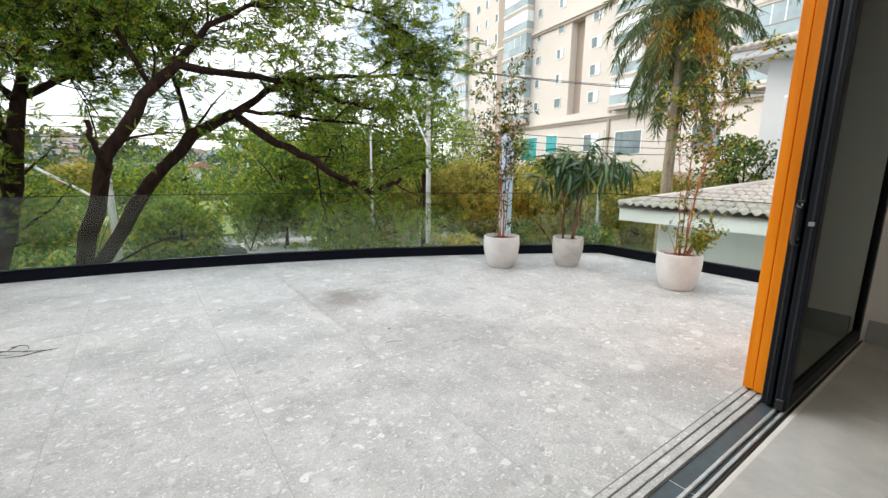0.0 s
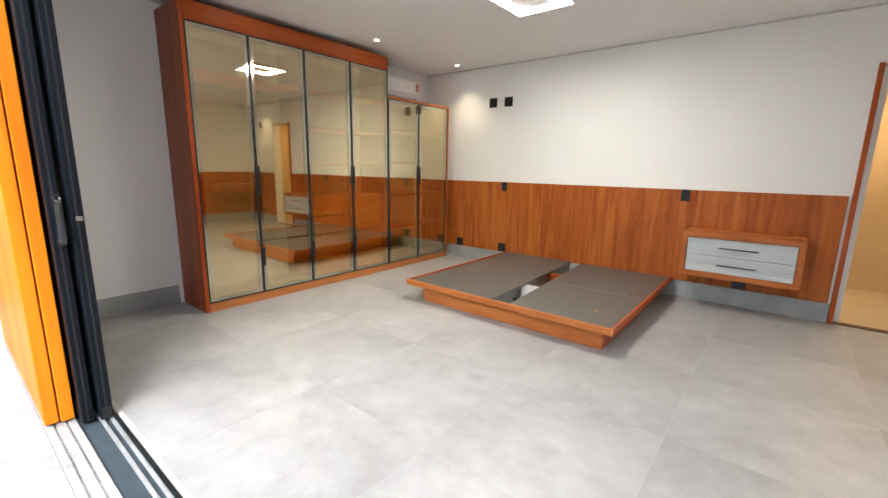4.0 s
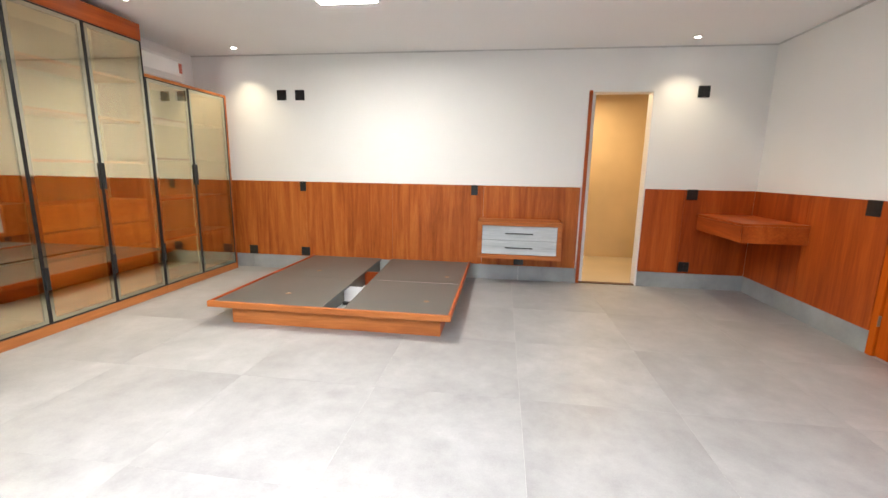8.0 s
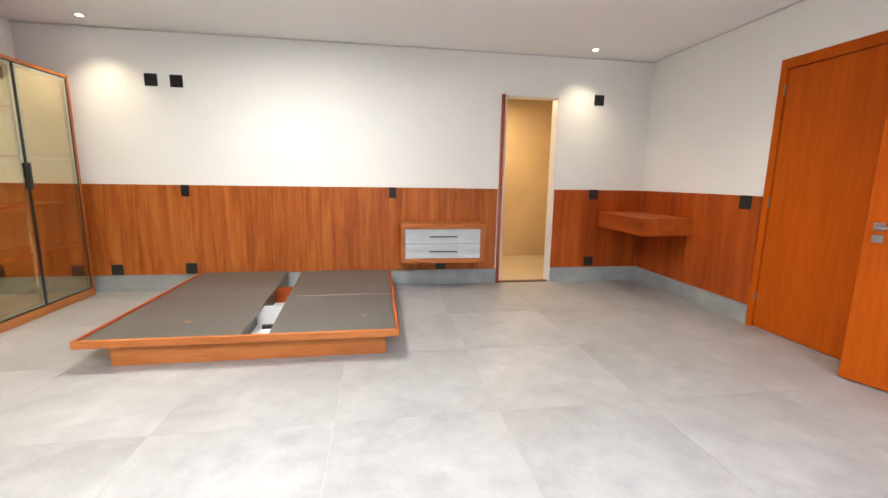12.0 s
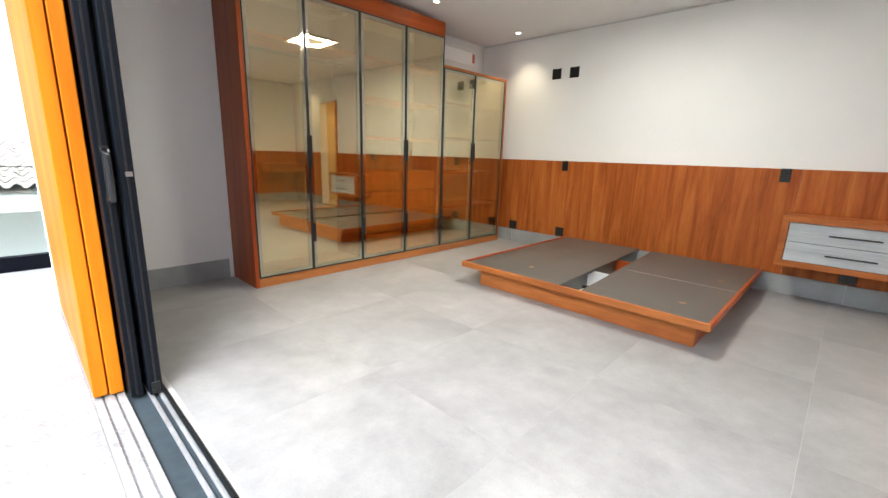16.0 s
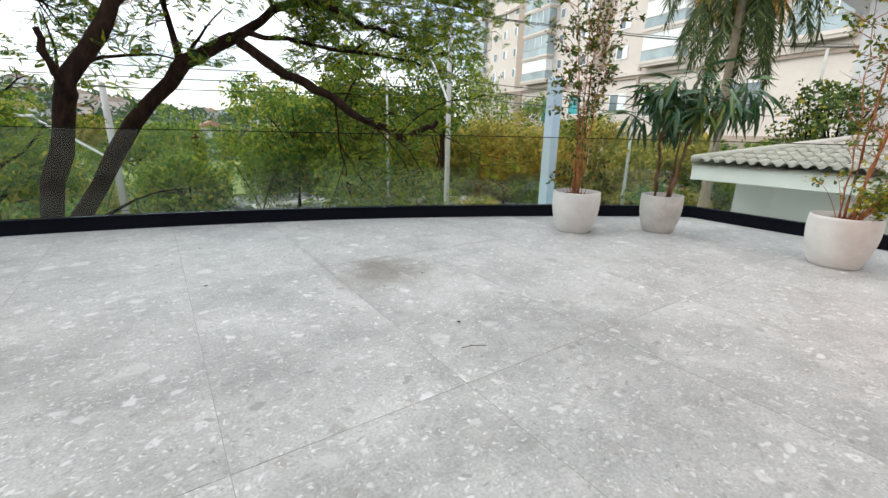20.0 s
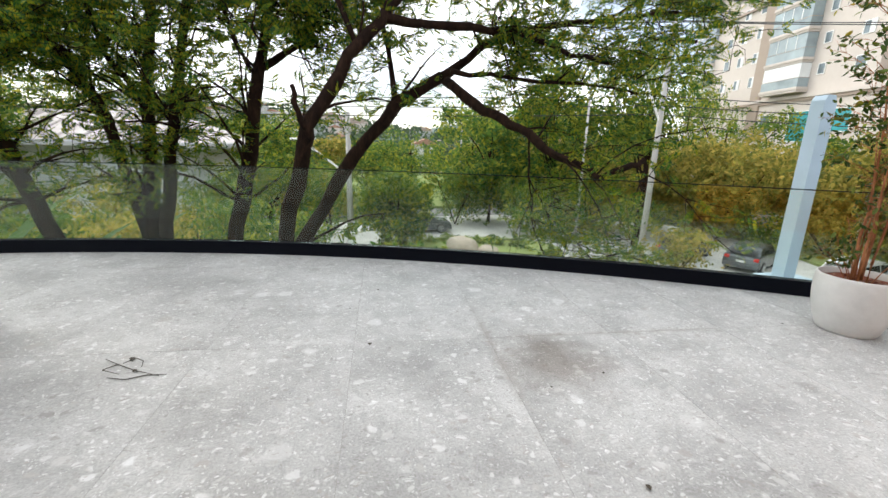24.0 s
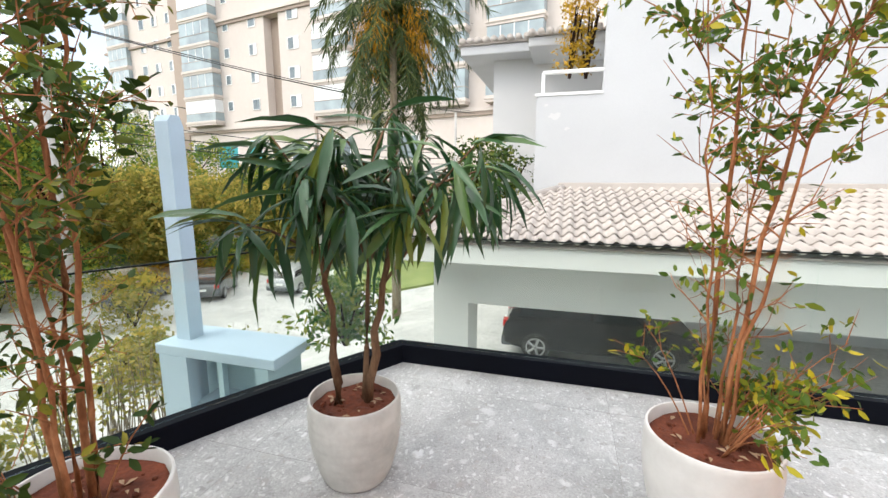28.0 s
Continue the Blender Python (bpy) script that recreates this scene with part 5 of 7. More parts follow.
# the plot of the two houses, banked up over the street
top_line = [(-18, -30), (34, -30), (34, 2.5), (17.5, 5.6), (12, 8.4), (7, 10.6), (-18, 11.2)]
foot_line = [(-26, -38), (44, -38), (44, 7.5), (22, 11.5), (14.5, 14.0), (8, 15.6), (-26, 16.4)]
bm = bmesh.new()
hi = [bm.verts.new((x, y, GROUND - 0.005)) for x, y in top_line]
lo = [bm.verts.new((x, y, STREET - 0.1)) for x, y in foot_line]
bm.faces.new(hi)
bm.faces.new(lo[::-1])
for k in range(len(hi)):
    bm.faces.new((lo[k], lo[(k + 1) % len(lo)], hi[(k + 1) % len(hi)], hi[k]))
structure("ground_plot", bm, ROAD, "pale concrete plot banked up over the street", "ground")
before = set(scene.objects)
bm = prism(bmesh.new(), [(-7, 8.5), (9.2, 8.5), (9.2, -20), (30, -20), (30, 6.5), (22, 10.5), (19.5, 16), (17.5, 24), (9, 27.5), (3.5, 26.5), (-1.5, 24.5), (-8, 20), (-16, 16), (-16, 12), (-7, 12.5)], GROUND - 0.019, GROUND)
structure("road", bm, ROAD, "pale concrete street around a green island", "road")
bm = prism(bmesh.new(), [(-14, 25.2), (20, 28.2), (22, 24.5), (40, 22), (40, 25.5), (23, 28.5), (20, 31), (-14, 28)], GROUND - 0.018, GROUND + 0.002)
structure("road_far", bm, ASPHALT, "grey asphalt cross street", "road")


def oval(cx, cy, rx, ry, turn, n=26, wob=0.0, seed=1):
    rg = random.Random(seed)
    out = []
    for k in range(n):
        a = 2 * math.pi * k / n
        r = 1 + rg.uniform(-wob, wob)
        u, v = rx * r * math.cos(a), ry * r * math.sin(a)
        out.append((cx + u * math.cos(turn) - v * math.sin(turn), cy + u * math.sin(turn) + v * math.cos(turn)))
    return out


isl = structure("ground_island", prism(bmesh.new(), oval(3.85, 17.5, 4.9, 3.0, 0.28), GROUND - 0.01, GROUND + 0.13), KERB, "kerb of a round green traffic island", "kerb")
bm = bmesh.new()
o1 = oval(3.85, 17.5, 4.7, 2.8, 0.28)
o2 = oval(4.2, 17.5, 2.0, 1.2, 0.25)
a = [bm.verts.new((x, y, GROUND + 0.131)) for x, y in o1]
b = [bm.verts.new((x, y, GROUND + 0.42)) for x, y in o2]
for k in range(len(o1)):
    bm.faces.new((a[k], a[(k + 1) % len(o1)], b[(k + 1) % len(o1)], b[k]))
bm.faces.new(b)
part("lawn", bm, GRASS, isl, "mown green lawn", True)


def grass_patch(name, outline, z):
    structure(name, prism(bmesh.new(), outline, z - 0.1, z), GRASS, "green grass verge along the street", "lawn")


grass_patch("lawn_verge", [(17.3, 13.6), (16.6, 9.4), (20, 6.9), (34, 6.4), (34, 20), (21, 19), (18.6, 18.5)], GROUND + 0.1)
grass_patch("lawn_far", [(-12, 29), (22, 31.5), (30, 60), (-30, 60)], GROUND + 0.08)
grass_patch("lawn_left", [(-30, 17), (-16.5, 17), (-8.5, 20.6), (-2, 25), (-14, 25), (-30, 25)], GROUND + 0.08)


def boulder(x, y, z, r, seed, squash=0.75):
    rg = random.Random(seed)
    bm = bmesh.new()
    bmesh.ops.create_icosphere(bm, subdivisions=3, radius=1.0)
    off = Vector((seed * 7.3, 1.7, 3.1))
    for v in bm.verts:
        n = noise.noise(v.co * 1.1 + off) * 0.35 + noise.noise(v.co * 3 + off) * 0.1
        v.co = v.co * (1 + n)
        v.co = Vector((x + v.co.x * r, y + v.co.y * r * 0.9, z + max(-0.25, v.co.z) * r * squash))
    tagged(part("boulder", bm, ROCK, None, "", True), "rounded tan boulder on the green island", "rock", "boulders")


boulder(3.95, 16.9, GROUND + 0.35, 0.62, 3, 0.95)
boulder(4.95, 16.75, GROUND + 0.3, 0.5, 9, 0.65)

# street layout scaled out from the camera's spot: lower, further off, same in view
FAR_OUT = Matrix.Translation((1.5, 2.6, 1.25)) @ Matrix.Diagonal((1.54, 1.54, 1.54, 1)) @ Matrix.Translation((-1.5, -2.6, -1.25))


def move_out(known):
    """Scales every new top-level thing out from the camera's spot, down to street level, so it looks the same in view.
    """
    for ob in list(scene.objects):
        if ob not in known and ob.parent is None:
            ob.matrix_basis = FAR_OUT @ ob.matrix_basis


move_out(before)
grass_patch("lawn_house", [(-17.5, 5.3), (6.2, 8.5), (6.2, 10.5), (-17.5, 11.0)], GROUND + 0.1)

# ---- blue gate structure below the terrace ----
gp = thing("gate_structure", (7.7, 8.4, GROUND), "pale blue rendered gate pillar with a slab-topped cabinet", "gate pillar")
bm = bmesh.new()
extrude_y(bm, [(7.42, GROUND), (7.64, GROUND), (7.64, 1.95), (7.59, 2.08), (7.47, 2.08), (7.42, 2.0)], 7.9, 8.12)
part("pillar", bm, BLUE, gp, "pale blue square pillar")
part("slab", boxes((7.2, 7.95, 6.4, 8.26, -0.98, -0.84), bev=0.01), BLUE, gp, "overhanging pale blue slab")
part("side_wall", boxes((7.2, 7.37, 7.75, 8.2, GROUND, -0.981)), BLUE, gp)
part("side_wall", boxes((7.2, 7.85, 6.5, 6.68, GROUND, -0.981)), BLUE_SHADED, gp)
part("back_wall", boxes((7.75, 7.86, 6.681, 8.2, GROUND, -0.981)), BLUE_SHADED, gp)
part("post", boxes((7.22, 7.3, 7.2, 7.28, GROUND, -0.981)), BLUE_SHADED, gp)
part("ledge", boxes((7.3, 7.749, 6.681, 7.79, -1.75, -1.65)), BLUE, gp)

# ---- neighbour's house ----
nh = thing("neighbour_house", (11.5, -1.0, GROUND), "white plastered house with a pale tiled carport roof", "house")
HX = 11.35
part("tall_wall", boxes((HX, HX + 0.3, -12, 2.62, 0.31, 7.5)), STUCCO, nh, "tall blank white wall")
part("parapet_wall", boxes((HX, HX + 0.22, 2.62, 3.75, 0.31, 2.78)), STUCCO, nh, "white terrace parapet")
part("parapet_coping", boxes((HX - 0.02, HX + 0.24, 2.62, 3.78, 2.781, 2.83)), WHITE, nh)
def scuff(y, z, r, seed):
    """A ragged patch of chipped plaster, a few millimetres proud."""
    rs = random.Random(seed)
    ring = [(r * rs.uniform(0.5, 1.2) * math.cos(a), 0.6 * r * rs.uniform(0.5, 1.2) * math.sin(a)) for a in (2 * math.pi * k / 14 for k in range(14))]
    bm = bmesh.new()
    a = [bm.verts.new((HX - 0.006, y + u + 0.5 * v, z + v - 0.3 * u)) for u, v in ring]
    b = [bm.verts.new((HX + 0.001, y + u + 0.5 * v, z + v - 0.3 * u)) for u, v in ring]
    bm.faces.new(a)
    for k in range(14):
        bm.faces.new((a[k], b[k], b[(k + 1) % 14], a[(k + 1) % 14]))
    part("scuff", bm, GREY_WALL, nh, "chipped grey plaster mark")


scuff(3.42, 2.42, 0.12, 1)
scuff(3.2, 2.2, 0.05, 2)
scuff(3.58, 2.62, 0.04, 3)
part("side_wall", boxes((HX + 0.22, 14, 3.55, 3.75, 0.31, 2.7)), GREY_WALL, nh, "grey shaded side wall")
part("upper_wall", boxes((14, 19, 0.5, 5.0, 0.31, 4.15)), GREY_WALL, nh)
part("terrace_floor", boxes((HX + 0.23, 14.5, -2, 3.54, 2.3, 2.5)), WHITE, nh)
bm = bmesh.new()
tube(bm, [(HX + 0.1, 3.65, 3.2), (HX + 0.1, 2.6, 3.2)], 0.035, 8)
tube(bm, [(HX + 0.1, 3.65, 2.82), (HX + 0.1, 3.65, 3.2)], 0.03, 8)
part("handrail", bm, WHITE, nh, "white tubular handrail")
part("upper_eave", boxes((13.4, 18, 3.95, 5.7, 4.151, 4.36), bev=0.02), STUCCO, nh, "white eave of the upper roof")
part("upper_eave", boxes((12.6, 15, 2.1, 4.05, 4.0, 4.2), bev=0.02), STUCCO, nh)
part("upper_eave_tiles", boxes((13.35, 18, 3.9, 5.75, 4.362, 4.4)), CLAY, nh)
part("upper_eave_tiles", boxes((12.55, 15, 2.05, 4.1, 4.202, 4.24)), CLAY, nh)
for tx, ty, tz, n in ((13.3, 3.98, 4.45, 10), (12.5, 2.13, 4.25, 11)):
    for k in range(n):
        part("eave_tile", tube(bmesh.new(), [(tx, ty + 0.185 * k, tz), (tx + 0.9, ty + 0.185 * k, tz + 0.12)], 0.075, 8), CLAY, nh, "", True)
# carport
EX, EZ = 8.3, 0.50
part("fascia", boxes((EX, EX + 0.1, -9, 5.42, 0.24, 0.49), (EX + 0.1, HX, 5.32, 5.42, 0.24, 0.49), bev=0.008), CARPORT, nh, "white gutter board")
part("soffit", boxes((EX + 0.1, HX, -9, 5.32, 0.26, 0.3)), CARPORT, nh)
part("beam", boxes((9.25, 9.5, -9, 4.5, -0.56, 0.26), (9.5, HX, 4.25, 4.5, -0.56, 0.26)), CARPORT, nh, "grey-white carport beam")
part("pillar", boxes((9.25, 9.95, 4.501, 5.05, GROUND, 0.26)), CARPORT, nh, "white carport pillar")
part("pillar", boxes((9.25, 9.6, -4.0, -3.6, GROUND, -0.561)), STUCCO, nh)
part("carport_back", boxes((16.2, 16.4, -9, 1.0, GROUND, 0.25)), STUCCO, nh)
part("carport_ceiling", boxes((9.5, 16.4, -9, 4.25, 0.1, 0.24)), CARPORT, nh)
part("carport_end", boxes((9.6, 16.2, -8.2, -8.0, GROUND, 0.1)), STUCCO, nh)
# sloping roof deck
RZ = 1.08
bm = bmesh.new()
top = [(EX - 0.05, 5.47, EZ), (EX - 0.05, -9, EZ), (HX, -9, RZ), (HX, 3.2, RZ)]
side = [(EX - 0.05, 5.47, EZ), (HX, 3.2, RZ), (HX, 5.47, EZ)]
for quad in (top, side):
    bm.faces.new([bm.verts.new(p) for p in quad])
bmesh.ops.solidify(bm, geom=bm.faces, thickness=0.06)
part("roof_deck", bm, CLAY, nh)
# barrel tiles down the slope
rows_n, pitch = 10, 0.168
run, rise = (HX - EX + 0.05), RZ - EZ
length = math.hypot(run, rise) / rows_n
tv, tf = [], []
S = 11
for u, lift in ((0.0, 0.03), (1.14, 0.0)):
    for layer in (0.0, 0.018):
        for k in range(S):
            v_ = k / (S - 1)
            hump = 0.044 * max(0.0, math.sin(min(1.0, v_ / 0.62) * math.pi)) - 0.014 * max(0.0, math.sin(max(0.0, (v_ - 0.62) / 0.38) * math.pi))
            tv.append((u * length, (v_ - 0.5) * pitch * 1.06, hump + lift - layer))
for k in range(S - 1):
    tf.append((k, k + 1, 2 * S + k + 1, 2 * S + k))
    tf.append((S + k, 3 * S + k, 3 * S + k + 1, S + k + 1))
    tf.append((k, S + k, S + k + 1, k + 1))
tile_me = bpy.data.meshes.new("roof_tile")
tile_me.from_pydata(tv, [], tf)
tile_me.materials.append(CLAY)
for p in tile_me.polygons:
    p.use_smooth = True
slope = math.atan2(rise, run)
rg = random.Random(4)
roof = [o for o in nh.children if o.name.startswith("roof_deck")][0]
far_tiles = []
count = 0
for c in range(82):
    y = 5.3 - c * pitch
    for r_ in range(rows_n):
        u = r_ / rows_n
        if y > 5.47 - (5.47 - 3.2) * u - 0.1:
            continue
        m = Matrix.Translation((EX - 0.05 + run * u, y + rg.uniform(-0.006, 0.006), EZ + rise * u + 0.05)) @ Matrix.Rotation(-slope, 4, "Y") @ Matrix.Rotation(rg.uniform(-0.012, 0.012), 4, "Z")
        if count < 300:
            ob = part("roof_tile", tile_me, CLAY, roof)
            ob.matrix_basis = m
            count += 1
        else:
            far_tiles.append([list(q) for q in m])
f = scatter("roof_tiles_beyond", tv, tf, far_tiles, CLAY, roof)
f["kind"] = "stuff"
part("hip_ridge", tube(bmesh.new(), [(EX - 0.02, 5.42, EZ + 0.09), (HX, 3.2, RZ + 0.07)], 0.07, 8), CLAY, nh, "hip ridge tiles", True)
part("wall_flashing", boxes((HX - 0.06, HX - 0.001, -12, 3.3, RZ + 0.02, RZ + 0.16), bev=0.01), CLAY, nh)
wlmp = thing("wall_lamp", (HX - 0.1, 1.1, 3.6), "dark grey box lamp on the neighbour's white wall", "wall lamp")
part("housing", boxes((HX - 0.14, HX - 0.002, 1.02, 1.18, 3.5, 3.68), bev=0.01), CAR_GREY, wlmp)
part("hood", boxes((HX - 0.16, HX - 0.002, 1.0, 1.2, 3.681, 3.695)), CAR_GREY, wlmp)


# ---- cars ----
def car(x, y, heading, paint, label, length=4.25, tall=1.66, wide=1.78, street=True):
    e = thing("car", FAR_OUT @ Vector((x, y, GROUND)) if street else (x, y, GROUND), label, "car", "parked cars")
    L, W, H = length / 2, wide / 2, tall
    body = [(-L, 0.35), (-L, 0.78), (-L + 0.12, 0.98), (-0.95, 1.04), (L - 1.25, 1.02), (L - 0.15, 0.86), (L, 0.62), (L, 0.33), (L - 0.5, 0.26), (-L + 0.5, 0.26)]
    roof_ = [(-L + 0.1, 0.98), (-L + 0.38, H - 0.12), (-L + 0.75, H), (0.35, H - 0.02), (L - 1.1, 1.0)]

    def sides(rows, w0, w1, z0, z1):
        bm = bmesh.new()
        out = []
        for s in (-1, 1):
            out.append([bm.verts.new((px, s * (w0 + (w1 - w0) * (pz - z0) / (z1 - z0)), pz)) for px, pz in rows])
        n = len(rows)
        bm.faces.new(out[0])
        bm.faces.new(out[1][::-1])
        for k in range(n):
            bm.faces.new((out[0][k], out[1][k], out[1][(k + 1) % n], out[0][(k + 1) % n]))
        return bm

    def sub(name, bm, mat, parent=e, lab="", bev=0.0):
        if bev:
            bmesh.ops.bevel(bm, geom=bm.edges[:], offset=bev, segments=2, affect="EDGES")
        o = part(name, bm, mat, parent, lab)
        o.matrix_parent_inverse = Matrix()
        return soft(o, 35)

    sub("body", sides(body, W, W - 0.02, 0.26, 1.04), paint, bev=0.05)
    cab = sub("cabin", sides(roof_, W - 0.06, W - 0.2, 0.98, H), paint, bev=0.05)
    for s in (-1, 1):
        bm = bmesh.new()
        bm.faces.new([bm.verts.new((px, s * (W - 0.055 - 0.14 * (pz - 0.98) / (H - 0.98)), pz)) for px, pz in ((-L + 0.35, 1.06), (-L + 0.52, H - 0.2), (-0.2, H - 0.13), (-0.2, 1.06))])
        bm.faces.new([bm.verts.new((px, s * (W - 0.055 - 0.14 * (pz - 0.98) / (H - 0.98)), pz)) for px, pz in ((-0.12, 1.06), (-0.12, H - 0.13), (0.38, H - 0.15), (L - 1.3, 1.06))])
        bmesh.ops.solidify(bm, geom=bm.faces, thickness=0.01)
        o = part("side_window", bm, CAR_GLASS, cab)
        o.matrix_parent_inverse = Matrix()
    for px0, pz0, px1, pz1, nm in ((-L + 0.1, 1.08, -L + 0.36, H - 0.18, "rear_window"), (L - 1.14, 1.04, 0.42, H - 0.1, "windscreen")):
        bm = bmesh.new()
        off = -0.02 if nm == "rear_window" else 0.03
        bm.faces.new([bm.verts.new(v) for v in ((px0 + off, -W + 0.2, pz0), (px0 + off, W - 0.2, pz0), (px1 + off, W - 0.27, pz1), (px1 + off, -W + 0.27, pz1))])
        bmesh.ops.solidify(bm, geom=bm.faces, thickness=0.012)
        o = part(nm, bm, CAR_GLASS, cab)
        o.matrix_parent_inverse = Matrix()
    sub("bumper", boxes((-L - 0.04, -L + 0.2, -W + 0.03, W - 0.03, 0.3, 0.55), bev=0.03), CAR_GREY)
    sub("bumper", boxes((L - 0.2, L + 0.04, -W + 0.03, W - 0.03, 0.28, 0.5), bev=0.03), CAR_GREY)
    sub("number_plate", boxes((-L - 0.045, -L - 0.02, -0.2, 0.2, 0.62, 0.74)), WHITE)
    for s in (-1, 1):
        sub("tail_light", boxes((-L - 0.015, -L + 0.12, s * (W - 0.19) - 0.12, s * (W - 0.19) + 0.12, 0.76, 0.94), bev=0.02), RED)
        sub("headlight", boxes((L - 0.16, L - 0.02, s * (W - 0.25) - 0.15, s * (W - 0.25) + 0.15, 0.66, 0.8), bev=0.02), PLASTIC)
        for wx in (-L + 0.78, L - 0.82):
            bm = lathe(bmesh.new(), [(0.2, -0.11), (0.31, -0.11), (0.335, -0.08), (0.335, 0.08), (0.31, 0.11), (0.2, 0.11)], 24)
            wh = sub("wheel", bm, TYRE)
            wh.matrix_basis = Matrix.Translation((wx, s * (W - 0.075), 0.335)) @ Matrix.Rotation(math.pi / 2, 4, "X")
            bm = lathe(bmesh.new(), [(0.02, -0.07), (0.19, -0.085), (0.2, -0.117), (0.228, -0.117), (0.232, -0.1), (0.232, 0.1), (0.228, 0.117), (0.2, 0.117), (0.19, 0.085), (0.02, 0.07)], 24)
            for k in range(5):
                a_ = 2 * math.pi * k / 5
                for zz in (-0.116, 0.116):
                    tube(bm, [(0.02 * math.cos(a_), 0.02 * math.sin(a_), zz), (0.2 * math.cos(a_), 0.2 * math.sin(a_), zz * 0.96)], 0.03, 6)
            rm = part("rim", bm, CAR_SILVER, wh, "pale alloy rim")
            rm.matrix_parent_inverse = Matrix()
    e.rotation_euler = (0, 0, heading)
    return e


car(16.5, 13.1, radians(8), CAR_SILVER, "silver compact SUV parked by the verge, seen from behind", 3.9, 1.55, 1.7)
car(14.9, 15.6, radians(30), CAR_GREY, "dark hatchback parked in the street", 4.0, 1.5)
car(3.1, 22.4, radians(5), CAR_GREY, "dark hatchback parked on the far street", 4.0, 1.48)
car(13.9, 2.3, radians(-88), CAR_BLACK, "black SUV parked under the carport", 4.4, 1.66, street=False)
car(13.3, 17.2, radians(30), CAR_GREY, "grey car parked under the trees", 4.2, 1.5)

# ---- white house beyond the trees ----
before = set(scene.objects)
wh_ = thing("white_house", (-9.5, 26.5, GROUND), "white house with a pale pink tiled hip roof", "house")
part("wall", boxes((-19, -8.0, 24.5, 33, GROUND, 0.85)), STUCCO, wh_)
part("chimney", boxes((-8.6, -8.15, 24.7, 25.2, 0.9, 1.85), bev=0.03), STUCCO, wh_)
bm = bmesh.new()
ev = [(-20, 23.6, 0.92), (-7.1, 23.6, 0.92), (-7.1, 34, 0.92), (-20, 34, 0.92)]
rv = [(-15.5, 28.8, 2.75), (-11.5, 28.8, 2.75)]
E_ = [bm.verts.new(p) for p in ev]
R_ = [bm.verts.new(p) for p in rv]
for fc in ((E_[0], E_[1], R_[1], R_[0]), (E_[1], E_[2], R_[1]), (E_[2], E_[3], R_[0], R_[1]), (E_[3], E_[0], R_[0]), (E_[3], E_[2], E_[1], E_[0])):
    bm.faces.new(fc)
rf = part("roof", bm, CLAY_PINK, wh_, "pale pink tiled roof")
part("cornice", boxes((-20.1, -7.0, 23.5, 34.1, 0.62, 0.91), bev=0.04), STUCCO, wh_)
for k in range(12):
    xx = -19.4 + k * 1.02
    part("tile_rib", tube(bmesh.new(), [(xx, 23.62, 0.97), (max(-15.5, min(-11.5, xx)), 28.7, 2.75)], 0.06, 5), CLAY_PINK, rf)
w_ = part("window", boxes((-10.8, -9.4, 24.46, 24.52, -1.6, -0.4)), WHITE, wh_)
part("pane", boxes((-10.7, -9.5, 24.45, 24.459, -1.5, -0.5)), PANE, w_)
part("column", boxes((-8.45, -8.05, 24.2, 24.49, GROUND, 0.62)), STUCCO, wh_)

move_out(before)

# ---- apartment tower ----
ORG, DIR = Vector((43.5, 11.9, 0)), Vector((6.0, 34.1, 0)).normalized()
FM = Matrix.Translation(ORG) @ Matrix(((DIR.x, DIR.y, 0, 0), (DIR.y, -DIR.x, 0, 0), (0, 0, 1, 0), (0, 0, 0, 1)))
tw = thing("apartment_tower", (47, 30, STREET), "tall beige apartment tower with glazed balconies", "apartment building")


def tpart(name, rows, mat, parent=None, label=""):
    """Boxes given as s0, s1 along the facade, depth behind it, and heights."""
    bm = bmesh.new()
    for r in rows:
        box(bm, *r)
    bm.transform(FM)
    return part(name, bm, mat, parent or tw, label)


for r_ in ((-30, 24.7, 0, 14, STREET, 34), (27.1, 44.3, 0, 14, STREET, 34), (24.7, 27.1, 1.2, 14, STREET, 34), (24.7, 27.1, 0, 1.2, STREET, 8.6), (24.7, 27.1, 0, 1.2, 20.3, 34)):
    tpart("wall", [r_], FACADE, label="beige rendered wall")
tpart("wing", [(44.3, 64, 1.5, 14, STREET, 34)], FACADE, label="set-back beige wing")
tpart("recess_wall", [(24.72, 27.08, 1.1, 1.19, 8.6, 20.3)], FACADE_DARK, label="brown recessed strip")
tpart("corner_strip", [(42.6, 44.5, -0.25, -0.001, GROUND + 6, 34)], FACADE_DARK, label="brown corner strip")
for z in (7.6, 20.6):
    tpart("cornice", [(-30.2, 44.6, -0.35, -0.002, z, z + 0.35)], FACADE, label="projecting cornice")
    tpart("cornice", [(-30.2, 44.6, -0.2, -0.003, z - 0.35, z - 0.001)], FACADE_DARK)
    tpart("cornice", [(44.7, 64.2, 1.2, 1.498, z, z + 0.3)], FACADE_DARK)


